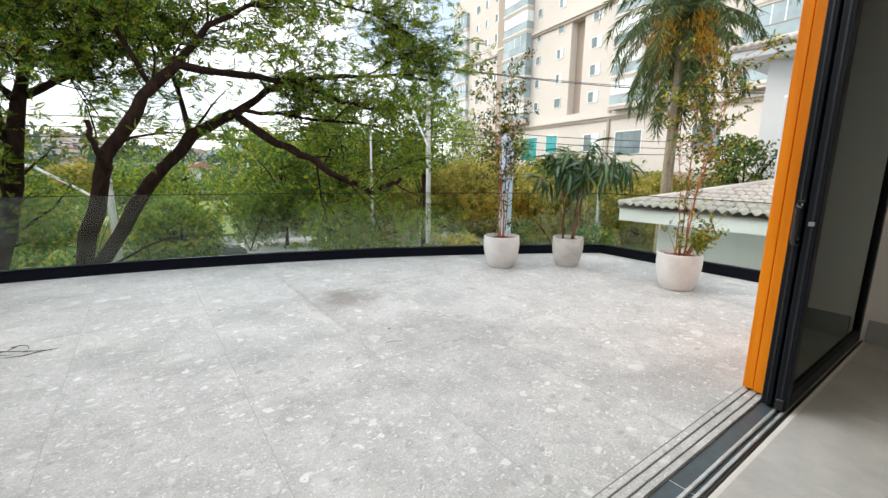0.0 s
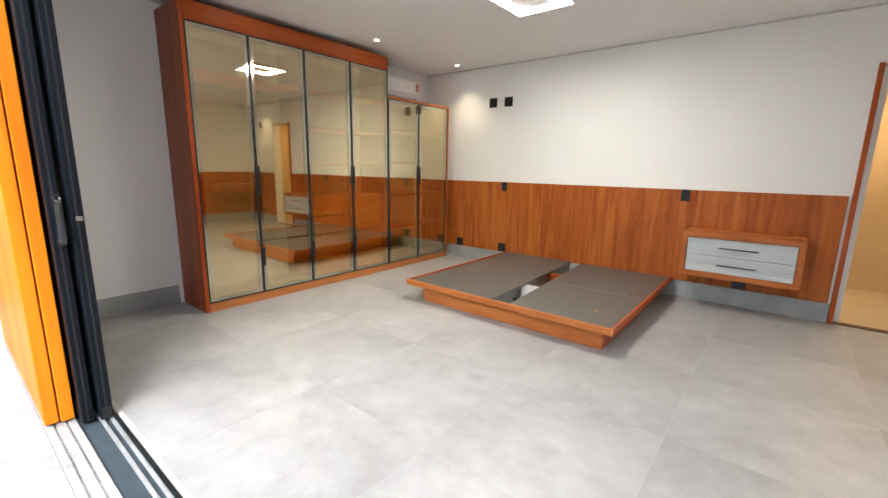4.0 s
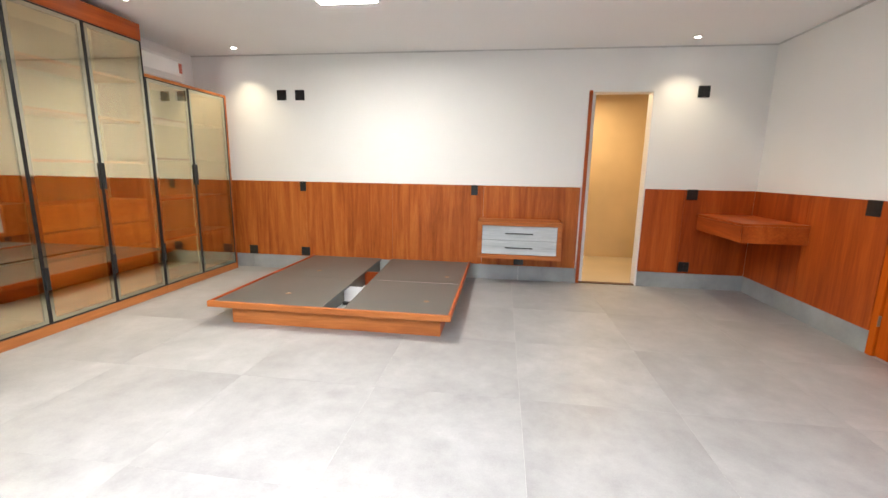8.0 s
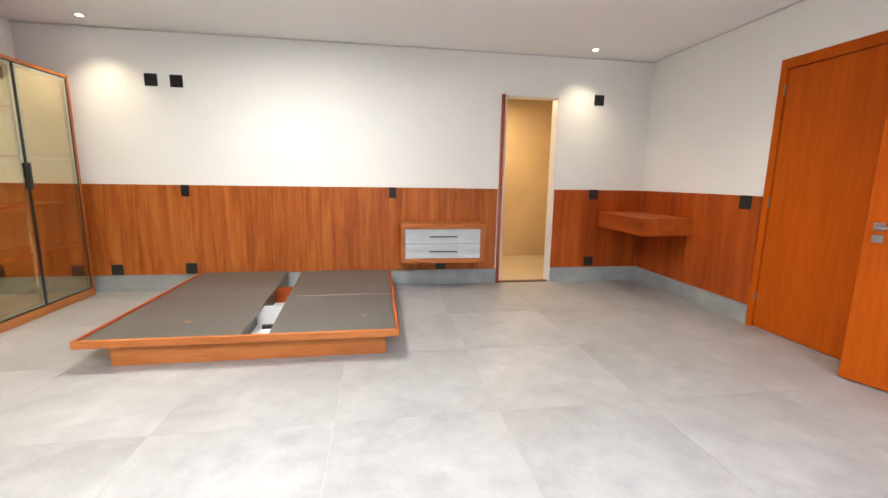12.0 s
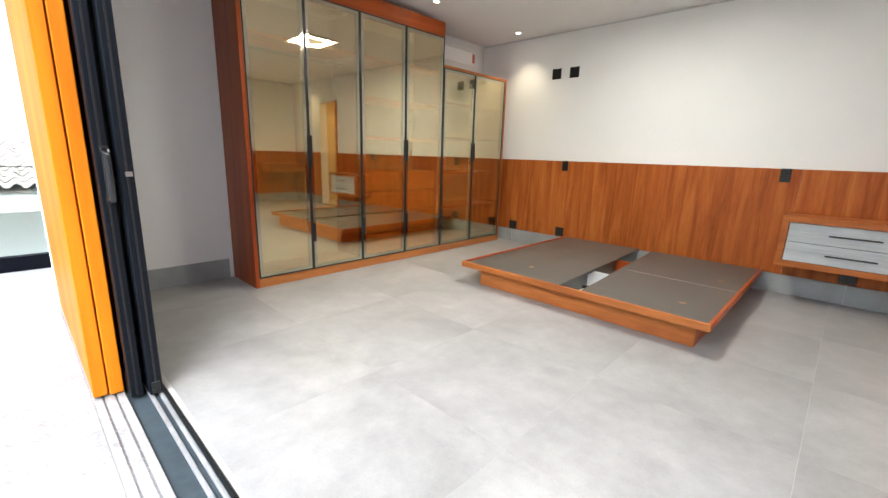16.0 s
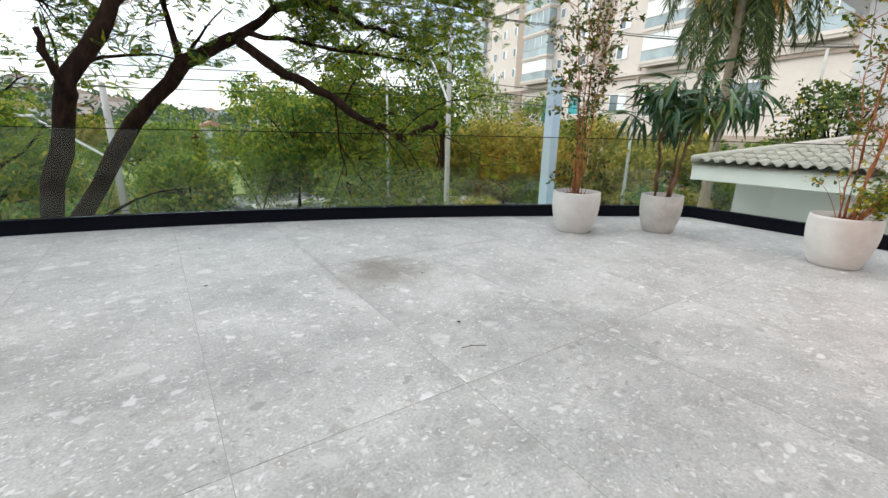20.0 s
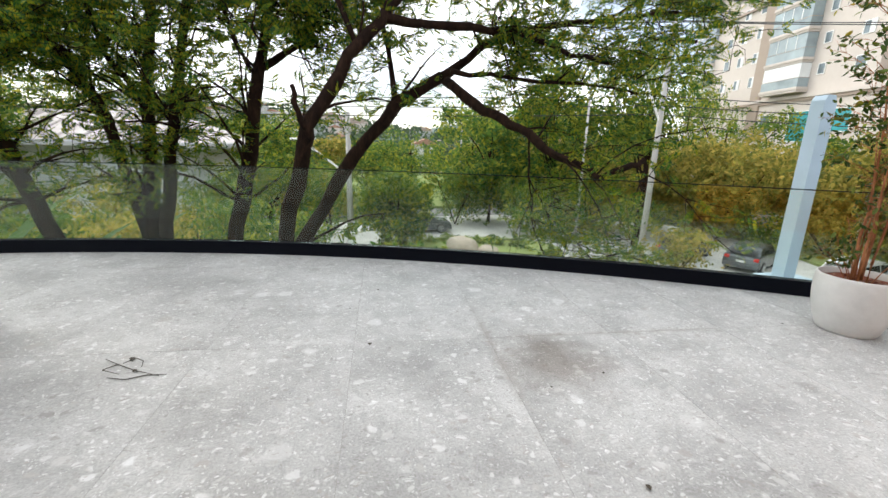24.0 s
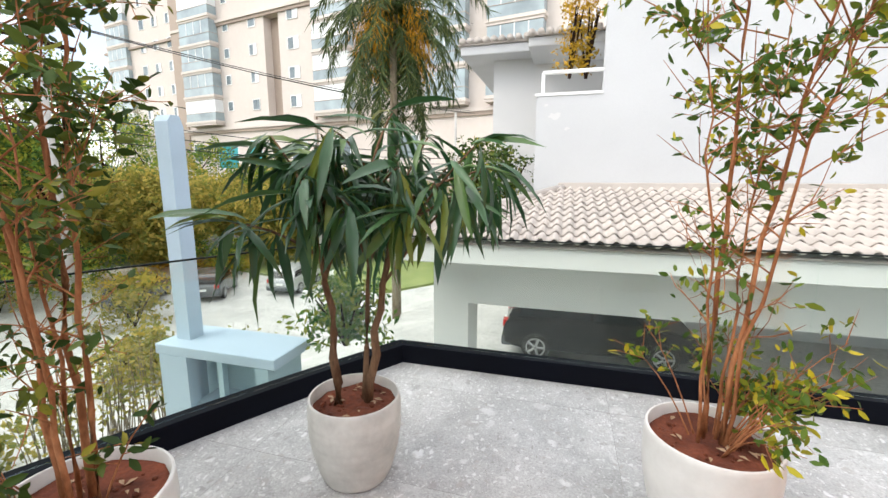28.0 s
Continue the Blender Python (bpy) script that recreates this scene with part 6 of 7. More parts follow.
def window(s, z, w, h, mat, face=0.0, split=2):
    f = tpart("window", [(s - w / 2, s + w / 2, face - 0.09, face - 0.001, z - h / 2, z - h / 2 + 0.08), (s - w / 2, s + w / 2, face - 0.09, face - 0.001, z + h / 2 - 0.08, z + h / 2), (s - w / 2, s - w / 2 + 0.08, face - 0.09, face - 0.001, z - h / 2 + 0.08, z + h / 2 - 0.08), (s + w / 2 - 0.08, s + w / 2, face - 0.09, face - 0.001, z - h / 2 + 0.08, z + h / 2 - 0.08)], WHITE)
    step = (w - 0.16) / split
    for k in range(split):
        a0 = s - w / 2 + 0.08 + k * step
        tpart("pane", [(a0 + 0.02, a0 + step - 0.02, face - 0.05, face - 0.002, z - h / 2 + 0.08, z + h / 2 - 0.08)], mat if k % 2 == 0 else (PANE if mat is BLIND else mat), f)


rg = random.Random(8)
for fl in range(7):
    z = 10.3 + 3.2 * fl
    window(22.5, z, 1.7, 1.35, rg.choice((BLIND, BLIND, PANE)))
    window(29.1, z + 0.1, 1.3, 1.3, rg.choice((BLIND, PANE)))
    window(33.8, z + 0.2, 1.0, 1.2, rg.choice((BLIND, PANE)))
    for s in (47.5, 50.8, 54.0):
        window(s, z + 0.6, 1.3, 1.4, rg.choice((BLIND, PANE)), 1.5)
    for s in (8.6, 11.0, -9.0, -12.0):
        window(s, z, 1.5, 1.35, rg.choice((BLIND, PANE)))
    for s0, s1, out in ((35.3, 41.2, 1.2), (14.0, 18.7, 1.1), (0.6, 4.8, 1.0), (57.5, 62.5, 0.0), (-6.5, -1.5, 1.0)):
        zb = 8.75 + 3.2 * fl
        base = 1.5 if s0 > 50 else 0.0
        o = max(out, 0.6)
        bal = tpart("balcony", [(s0 - 0.15, s1 + 0.15, base - o - 0.15, base - 0.001, zb - 0.3, zb), (s0 - 0.05, s1 + 0.05, base - o - 0.05, base - 0.001, zb - 0.55, zb - 0.301)], FACADE, label="projecting balcony")
        tpart("glazing", [(s0, s1, base - o, base - 0.02, zb + 1.05, zb + 2.6)], BLIND if rg.random() < 0.45 else BALC_GLASS, bal, "closed balcony glazing")
        tpart("balustrade", [(s0 - 0.02, s1 + 0.02, base - o - 0.04, base - 0.01, zb + 0.001, zb + 1.0)], BALC_GLASS, bal)
        tpart("handrail", [(s0 - 0.05, s1 + 0.05, base - o - 0.08, base - 0.002, zb + 1.0, zb + 1.05)], FACADE_DARK, bal)
        for k in range(1, 4):
            s_ = s0 + (s1 - s0) * k / 4
            tpart("mullion", [(s_ - 0.04, s_ + 0.04, base - o - 0.03, base - o + 0.001, zb + 1.06, zb + 2.6)], WHITE, bal)
for s0, s1, z0, z1, mat, n in ((33.0, 37.0, 2.6, 6.1, TEAL, 3), (28.6, 31.1, 3.6, 6.1, TEAL, 2), (21.0, 23.6, 3.6, 5.8, BLIND, 2), (14.7, 18.5, 3.1, 5.8, PANE, 4), (40.0, 42.0, 3.6, 6.0, PANE, 2), (6.0, 9.0, 3.4, 5.8, PANE, 3)):
    window((s0 + s1) / 2, (z0 + z1) / 2, s1 - s0, z1 - z0, mat, 0.0, n)
tpart("downpipe", [(19.4, 19.7, -0.25, -0.001, GROUND + 2, 8.5)], FACADE_DARK)
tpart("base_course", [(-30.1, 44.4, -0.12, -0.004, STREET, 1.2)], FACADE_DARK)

# ---- far distance ----
def hill_height(hill, x, y):
    """Height of a hill's flank over the plain."""
    cx, cy, rx, ry, h, sd = hill
    u = min(1.0, math.hypot((x - cx) / rx, (y - cy) / ry))
    return h * math.cos(u * math.pi / 2) ** 1.3 * (0.8 + 0.5 * noise.noise(Vector((x / 90, y / 90, sd))))


HILLS = [(-110, 330, 260, 150, 27, 1), (120, 420, 240, 150, 30, 2), (-420, 480, 240, 120, 34, 3), (330, 560, 260, 110, 34, 4)]
for hill in HILLS:
    cx, cy, rx, ry, h, sd = hill
    bm = bmesh.new()
    n, mring = 48, 9
    rings = []
    for r_ in range(mring):
        u = 1 - r_ / mring
        ring = []
        for k in range(n):
            a_ = 2 * math.pi * k / n
            px, py = cx + rx * u * math.cos(a_), cy + ry * u * math.sin(a_)
            ring.append(bm.verts.new((px, py, STREET + hill_height(hill, px, py))))
        rings.append(ring)
    for p_, q_ in zip(rings, rings[1:]):
        for k in range(n):
            bm.faces.new((p_[k], p_[(k + 1) % n], q_[(k + 1) % n], q_[k]))
    bm.faces.new(rings[-1])
    tagged(part("backdrop_hill", bm, HILL, None, "", True), "wooded hill on the horizon with haze in its colour", "hill", "", "structure")
rg = random.Random(31)
for k in range(90):
    x, y = rg.uniform(-190, 130), rg.uniform(120, 330)
    z = STREET - 0.5 + max(hill_height(hill, x, y) for hill in HILLS)
    w_, d_, h_ = rg.uniform(7, 14), rg.uniform(7, 12), rg.uniform(4, 7.5)
    e = thing("far_house", (x, y, z), "small pale house far off among trees", "house", "far houses")
    part("wall", boxes((x - w_ / 2, x + w_ / 2, y - d_ / 2, y + d_ / 2, z, z + h_)), rg.choice((STUCCO, FACADE, GREY_WALL)), e)
    bm = extrude_y(bmesh.new(), [(x - w_ / 2 - 0.4, z + h_), (x + w_ / 2 + 0.4, z + h_), (x, z + h_ + w_ * 0.22)], y - d_ / 2 - 0.3, y + d_ / 2 + 0.3)
    part("roof", bm, rg.choice((CLAY_PINK, ROOF_RED, FACADE_DARK)), e)


# ---- poles and wires ----
before = set(scene.objects)
def pole(x, y, h, r, label, arm=False):
    e = thing("utility_pole", (x, y, GROUND), label, "pole", "street poles")
    part("shaft", tube(bmesh.new(), [(x, y, GROUND), (x, y, GROUND + h)], [r, r * 0.65], 10), CONCRETE, e, "", True)
    if y > 18 and arm:
        part("painted_foot", tube(bmesh.new(), [(x, y, GROUND), (x, y, GROUND + 0.9)], [r + 0.006, r + 0.001], 12), WHITE, e, "white painted foot", True)
    if arm:
        for z in (h - 0.5, h - 1.3) if h > 6 else ():
            part("crossarm", boxes((x - 0.9, x + 0.9, y - 0.05, y + 0.05, GROUND + z, GROUND + z + 0.1)), BARK, e)
        bm = tube(bmesh.new(), [(x, y, GROUND + 0.57 * h), (x - 0.9, y - 0.3, GROUND + 0.71 * h), (x - 1.6, y - 0.5, GROUND + 0.81 * h)], 0.04, 6)
        part("lamp_arm", bm, PLASTIC, e, "slanting white lamp arm")
        part("lamp_head", boxes((x - 1.9, x - 1.5, y - 0.6, y - 0.42, GROUND + 0.805 * h, GROUND + 0.82 * h), bev=0.03), PLASTIC, e)


pole(10.6, 16.1, 9.0, 0.12, "concrete utility pole with a slanting street lamp", True)
pole(9.0, 18.2, 6.6, 0.06, "slim concrete pole beside the street")
pole(19.4, 13.8, 6.2, 0.08, "slim concrete pole on the grass verge")
pole(-0.1, 18.1, 5.2, 0.13, "concrete utility pole with a white painted foot", True)
pole(22.6, 8.2, 7.4, 0.08, "slim concrete pole near the palm trees")
pole(6.2, 29.5, 6.0, 0.07, "slim concrete pole on the far street")
for k, (z, dx) in enumerate(((8.3, -0.8), (8.3, 0.0), (8.35, 0.8), (6.0, 0.0), (5.7, 0.1), (5.4, -0.1))):
    e = thing("overhead_cable", (10.6 + dx, 16.1, GROUND + z), "thin dark overhead cable between poles", "cable", "overhead cables")
    pts = []
    ends = [(-60, 27.5), (-24 + dx, 21.5), (10.6 + dx, 16.1), (30 + dx, 7.4)]
    for (xa, ya), (xb, yb) in zip(ends, ends[1:]):
        for s in range(8):
            u = s / 8
            pts.append((xa + (xb - xa) * u, ya + (yb - ya) * u, GROUND + z - 1.6 * u * (1 - u)))
    part("strand", tube(bmesh.new(), pts, 0.014, 4, False), BLACK, e)
for x, y in ((16.0, 11.2), (18.2, 10.0), (13.2, 10.4)):
    e = thing("white_post", (x, y, GROUND), "short white post beside the street", "post", "white posts")
    part("shaft", boxes((x - 0.05, x + 0.05, y - 0.05, y + 0.05, GROUND, GROUND + 0.9), bev=0.01), WHITE, e)
    part("cap", boxes((x - 0.065, x + 0.065, y - 0.065, y + 0.065, GROUND + 0.901, GROUND + 0.94)), WHITE, e)


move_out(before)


# ---- trees ----
def feather(n=8, drop=0.25):
    """A compound leaf: a bent stalk with pairs of small leaflets, 1 long."""
    v, f = [], []
    for k in range(n):
        u = 0.18 + 0.8 * k / (n - 1)
        z = -drop * u * u
        ln = 0.26 * math.sin(math.pi * (0.2 + 0.75 * u)) + 0.04
        for s in (-1, 1):
            b = len(v)
            v += [(0, u, z), (s * ln * 0.5, u + 0.075, z - 0.01), (s * ln, u + 0.06, z - 0.05), (s * ln * 0.5, u - 0.03, z - 0.03)]
            f.append((b, b + 1, b + 2, b + 3))
    return v, f


FEATHER, FEATHER_F = feather(9)
CLUMP_V, CLUMP_F = [], []
_rg = random.Random(2)
for k in range(9):
    c = Vector((_rg.uniform(-1, 1), _rg.uniform(-1, 1), _rg.uniform(-0.7, 0.7))) * 0.8
    n_ = Vector((_rg.gauss(0, 1), _rg.gauss(0, 1), _rg.gauss(0.6, 0.8))).normalized()
    t1 = n_.orthogonal().normalized()
    t2 = n_.cross(t1)
    b = len(CLUMP_V)
    s = _rg.uniform(0.28, 0.48)
    CLUMP_V += [tuple(c + t1 * s), tuple(c + t2 * s * 0.5), tuple(c - t1 * s), tuple(c - t2 * s * 0.5)]
    CLUMP_F.append((b, b + 1, b + 2, b + 3))


def near_tree(name, limbs, seed, label, twigs=10, first=0.3, reach=1.75, leaf=0.17, dense=5):
    """A tree from its main limbs: (points, start radius, end radius). Twigs and feathery leaves grow from the limbs."""
    rng = np.random.default_rng(seed)
    p0 = limbs[0][0][0]
    e = thing(name, (p0[0], p0[1], GROUND), label, "tree", "trees beyond the railing")
    spots, dirs = [], []
    tw = bmesh.new()
    for n_l, (pts, r0, r1, leafy) in enumerate(limbs):
        pts = [np.array(p, float) for p in pts]
        fine = [pts[0]]
        for a, b in zip(pts, pts[1:]):
            for s in (1, 2, 3):
                fine.append(a + (b - a) * s / 3 + rng.normal(0, 0.018, 3) * (s < 3))
        m = len(fine) - 1
        rad = [0.74 * (r0 + (r1 - r0) * k / m) * (1 + 0.07 * math.sin(k * 1.7 + n_l) + rng.normal(0, 0.03)) for k in range(m + 1)]
        part("trunk" if n_l == 0 else "limb", tube(bmesh.new(), fine, rad, 10), BARK, e, "", True)
        if not leafy:
            continue
        for b in range(int(twigs * leafy)):
            u = first + (1 - first) * rng.uniform(0, 1)
            i = min(m - 1, int(u * m))
            p = fine[i]
            d = fine[i + 1] - fine[i]
            d /= np.linalg.norm(d) + 1e-6
            out = rng.normal(0, 1, 3)
            out[2] = out[2] * 0.7 + 0.35
            d = d * 0.8 + out / np.linalg.norm(out)
            d /= np.linalg.norm(d)
            ln = reach * rng.uniform(0.4, 1.0)
            path = [p]
            for s in range(5):
                d = d + rng.normal(0, 0.16, 3) + np.array([0, 0, -0.07])
                d /= np.linalg.norm(d)
                path.append(path[-1] + d * ln / 5)
            rt = max(0.009, rad[i] * 0.28)
            tube(tw, path, [rt * (1 - 0.16 * s) for s in range(6)], 5, False)
            for s in range(1, 6):
                for _ in range(2):
                    sd = d * 0.5 + rng.normal(0, 0.8, 3)
                    sd[2] *= 0.5
                    sd /= np.linalg.norm(sd)
                    end = path[s] + sd * rng.uniform(0.25, 0.55) * reach * 0.6
                    tube(tw, [path[s], (path[s] + end) / 2 + rng.normal(0, 0.02, 3), end], [0.005, 0.004, 0.002], 4, False)
                    for _ in range(dense):
                        w_ = rng.uniform(0.15, 1.0)
                        spots.append(path[s] + (end - path[s]) * w_)
                        sl = sd * 0.5 + rng.normal(0, 0.6, 3)
                        sl[2] = sl[2] * 0.45 - 0.1
                        dirs.append(sl)
    part("twig", tw, BARK, e)["kind"] = "stuff"
    f = scatter("crown", FEATHER, FEATHER_F, placed(rng, spots, dirs, leaf, 0.2), LEAF_NEAR, e, "feathery green leaves with yellow tips")
    f["kind"] = "stuff"


G = GROUND
near_tree("leaning_tree", [
    ([(-0.75, 8.0, G), (-0.45, 7.75, 0.0), (-0.17, 7.6, 0.99), (-0.09, 7.5, 1.36), (0.23, 7.6, 1.83), (0.52, 7.65, 2.3), (0.85, 7.8, 2.7)], 0.15, 0.09, 0.3),
    ([(-0.1, 7.48, 1.3), (-0.16, 7.4, 1.5), (-0.2, 7.32, 1.78)], 0.055, 0.04, 0),
    ([(0.83, 7.8, 2.66), (1.67, 8.0, 2.66), (2.48, 8.0, 2.68), (3.35, 8.0, 2.4), (4.06, 8.1, 2.35)], 0.085, 0.03, 1.1),
    ([(0.85, 7.8, 2.7), (1.3, 8.0, 3.3), (2.2, 8.2, 3.9), (3.2, 8.3, 4.2)], 0.07, 0.03, 2.2),
    ([(3.2, 8.3, 4.2), (4.3, 8.4, 4.15), (5.4, 8.5, 3.9)], 0.03, 0.015, 1.7),
    ([(0.5, 7.7, 2.3), (0.2, 7.9, 3.0), (0.0, 8.0, 3.8), (-0.4, 7.8, 4.4)], 0.05, 0.02, 2.2),
], 41, "dark-barked tree with a broken stub close to the railing", 16)
near_tree("leaning_tree", [
    ([(-1.9, 8.9, G), (-0.9, 8.8, -1.2), (-0.33, 8.7, -0.19), (0.38, 8.7, 0.98), (1.02, 8.7, 1.76), (1.68, 8.7, 2.15)], 0.17, 0.12, 0.15),
    ([(1.66, 8.68, 2.12), (2.25, 8.7, 2.6), (3.06, 8.7, 2.9), (4.09, 8.7, 3.05), (5.2, 8.5, 3.2)], 0.1, 0.03, 1.2),
    ([(4.09, 8.7, 3.05), (4.9, 8.6, 3.5), (5.8, 8.6, 3.5)], 0.03, 0.015, 1.5),
    ([(1.7, 8.4, 2.05), (2.06, 8.0, 1.71), (2.38, 7.8, 1.54), (2.7, 7.6, 1.35), (2.98, 7.35, 1.09), (3.27, 7.15, 0.98), (3.47, 7.03, 0.83), (3.66, 6.95, 0.95), (3.95, 6.95, 1.08)], 0.1, 0.045, 0.5),
    ([(2.7, 7.6, 1.35), (2.95, 8.2, 0.75), (3.45, 8.5, 0.1), (4.1, 8.7, -0.4), (4.9, 8.6, -0.75)], 0.022, 0.008, 1.0),
    ([(2.95, 8.2, 0.75), (3.15, 8.5, 0.1), (3.5, 8.6, -0.6), (3.9, 8.5, -1.1)], 0.016, 0.007, 0.7),
    ([(1.76, 8.4, 2.19), (2.64, 8.4, 2.14), (3.66, 8.3, 2.1), (4.6, 8.3, 2.0)], 0.05, 0.02, 1.0),
    ([(1.0, 8.7, 1.75), (0.9, 8.9, 2.5), (0.6, 9.1, 3.4), (0.7, 9.2, 4.2)], 0.06, 0.02, 2.2),
], 42, "dark-barked tree leaning over with a drooping bough", 14)
near_tree("forked_tree", [
    ([(-1.9, 9.3, G), (-1.6, 9.4, -0.22), (-1.27, 9.4, 0.95), (-1.07, 9.4, 2.19), (-0.87, 9.4, 3.02), (-0.8, 9.3, 4.2)], 0.2, 0.07, 0.6),
    ([(-1.0, 9.4, 2.25), (-0.47, 9.4, 2.59), (-0.18, 9.4, 3.14), (0.3, 9.5, 4.0)], 0.085, 0.03, 1.1),
    ([(-1.1, 9.35, 2.1), (-1.35, 9.2, 2.7), (-1.5, 9.1, 3.5), (-1.9, 9.0, 4.3)], 0.04, 0.02, 1.1),
], 43, "straight dark trunk forking high beside the railing", 58)
near_tree("twin_trunk_tree", [
    ([(-3.3, 10.1, G), (-3.1, 9.9, -0.37), (-3.01, 9.9, 0.87), (-2.9, 9.9, 2.0), (-2.7, 9.9, 3.1), (-2.6, 9.8, 4.3)], 0.19, 0.07, 0.6),
    ([(-3.0, 9.9, -0.9), (-2.81, 9.7, -0.23), (-2.61, 9.7, 0.93), (-2.33, 9.7, 2.1), (-2.12, 9.7, 3.1), (-1.9, 9.7, 4.3)], 0.16, 0.06, 0.7),
    ([(-3.2, 9.95, -0.6), (-3.58, 9.9, 1.46), (-3.97, 9.9, 2.31), (-4.6, 9.8, 2.8), (-5.4, 9.6, 3.4)], 0.14, 0.04, 0.9),
    ([(-2.95, 9.9, 1.75), (-3.3, 9.8, 2.2), (-3.5, 9.7, 3.0), (-3.9, 9.5, 3.8)], 0.07, 0.03, 1.0),
], 44, "tree of two dark trunks growing close together", 46)
near_tree("leaning_tree", [
    ([(-3.2, 9.2, G), (-4.1, 9.0, -0.12), (-4.36, 9.0, 0.9), (-4.55, 9.0, 1.5), (-5.0, 8.9, 2.6), (-5.4, 8.8, 3.8)], 0.18, 0.06, 0.9),
    ([(-4.5, 9.0, 1.4), (-4.1, 8.8, 2.4), (-4.3, 8.6, 3.5)], 0.06, 0.02, 1.1),
], 45, "dark trunk leaning away at the railing's far end", 46)


def tree(x, y, h, spread, leafage, seed, label, clumps=420, size=0.3, low=0.0, name="tree", ground=GROUND):
    """A tree some way off: trunk, limbs and an uneven crown of leaf clumps."""
    rng = np.random.default_rng(seed)
    e = thing(name, (x, y, ground), label, "tree", "trees along the street")
    top = ground + h
    bm = tube(bmesh.new(), [(x, y, ground), (x + 0.1, y, ground + h * 0.3), (x - 0.05, y + 0.1, ground + h * 0.6), (x, y, ground + h * 0.85)], [0.035 * h * 0.6, 0.03 * h * 0.5, 0.02 * h * 0.5, 0.02], 8)
    part("trunk", bm, BARK, e, "", True)
    lm = bmesh.new()
    blobs = []
    for k in range(15):
        a = rng.uniform(0, 2 * math.pi)
        r = spread * rng.uniform(0.2, 0.9)
        z = ground + h * rng.uniform(low + 0.12, 0.92)
        end = np.array([x + r * math.cos(a), y + r * math.sin(a), z])
        st = np.array([x, y, ground + h * rng.uniform(0.2, 0.55)])
        tube(lm, [st, (st + end) / 2 + rng.normal(0, 0.1, 3), end], [0.05, 0.035, 0.015], 5, False)
        blobs.append((end, spread * rng.uniform(0.28, 0.5)))
    part("limb", lm, BARK, e)["kind"] = "stuff"
    spots, dirs = [], []
    for c in range(clumps):
        b, r = blobs[rng.integers(len(blobs))]
        d = rng.normal(0, 1, 3)
        d /= np.linalg.norm(d)
        p = b + d * r * rng.uniform(0.4, 1.05) * np.array([1, 1, 0.75])
        p[2] = max(p[2], ground + 0.2)
        spots.append(p)
        dirs.append(d)
    f = scatter("crown", CLUMP_V, CLUMP_F, placed(rng, spots, dirs, size, 0.4), leafage, e, "uneven leafy crown")
    f["kind"] = "stuff"


def shrub(x, y, r, h, leafage, seed, label, clumps=160, size=0.2, ground=GROUND):
    rng = np.random.default_rng(seed)
    e = thing("shrub", (x, y, ground), label, "shrub", "shrubs")
    st = bmesh.new()
    spots, dirs = [], []
    for k in range(7):
        a = rng.uniform(0, 2 * math.pi)
        tube(st, [(x, y, ground), (x + 0.3 * r * math.cos(a), y + 0.3 * r * math.sin(a), ground + h * 0.4), (x + 0.6 * r * math.cos(a), y + 0.6 * r * math.sin(a), ground + h * 0.75)], [0.03, 0.02, 0.008], 4, False)
    for c in range(clumps):
        a, u = rng.uniform(0, 2 * math.pi), rng.uniform(0, 1) ** 0.5
        z = rng.uniform(0.08, 1.0)
        rr = r * u * math.sqrt(max(0.05, 1 - (z - 0.4) ** 2 * 1.8)) * (0.8 + 0.4 * math.sin(3 * a + seed))
        spots.append((x + rr * math.cos(a), y + rr * math.sin(a), ground + h * z))
        dirs.append((math.cos(a), math.sin(a), 0.5))
    part("stem", st, BARK, e)["kind"] = "stuff"
    f = scatter("foliage", CLUMP_V, CLUMP_F, placed(rng, spots, dirs, size, 0.5), leafage, e)
    f["kind"] = "stuff"


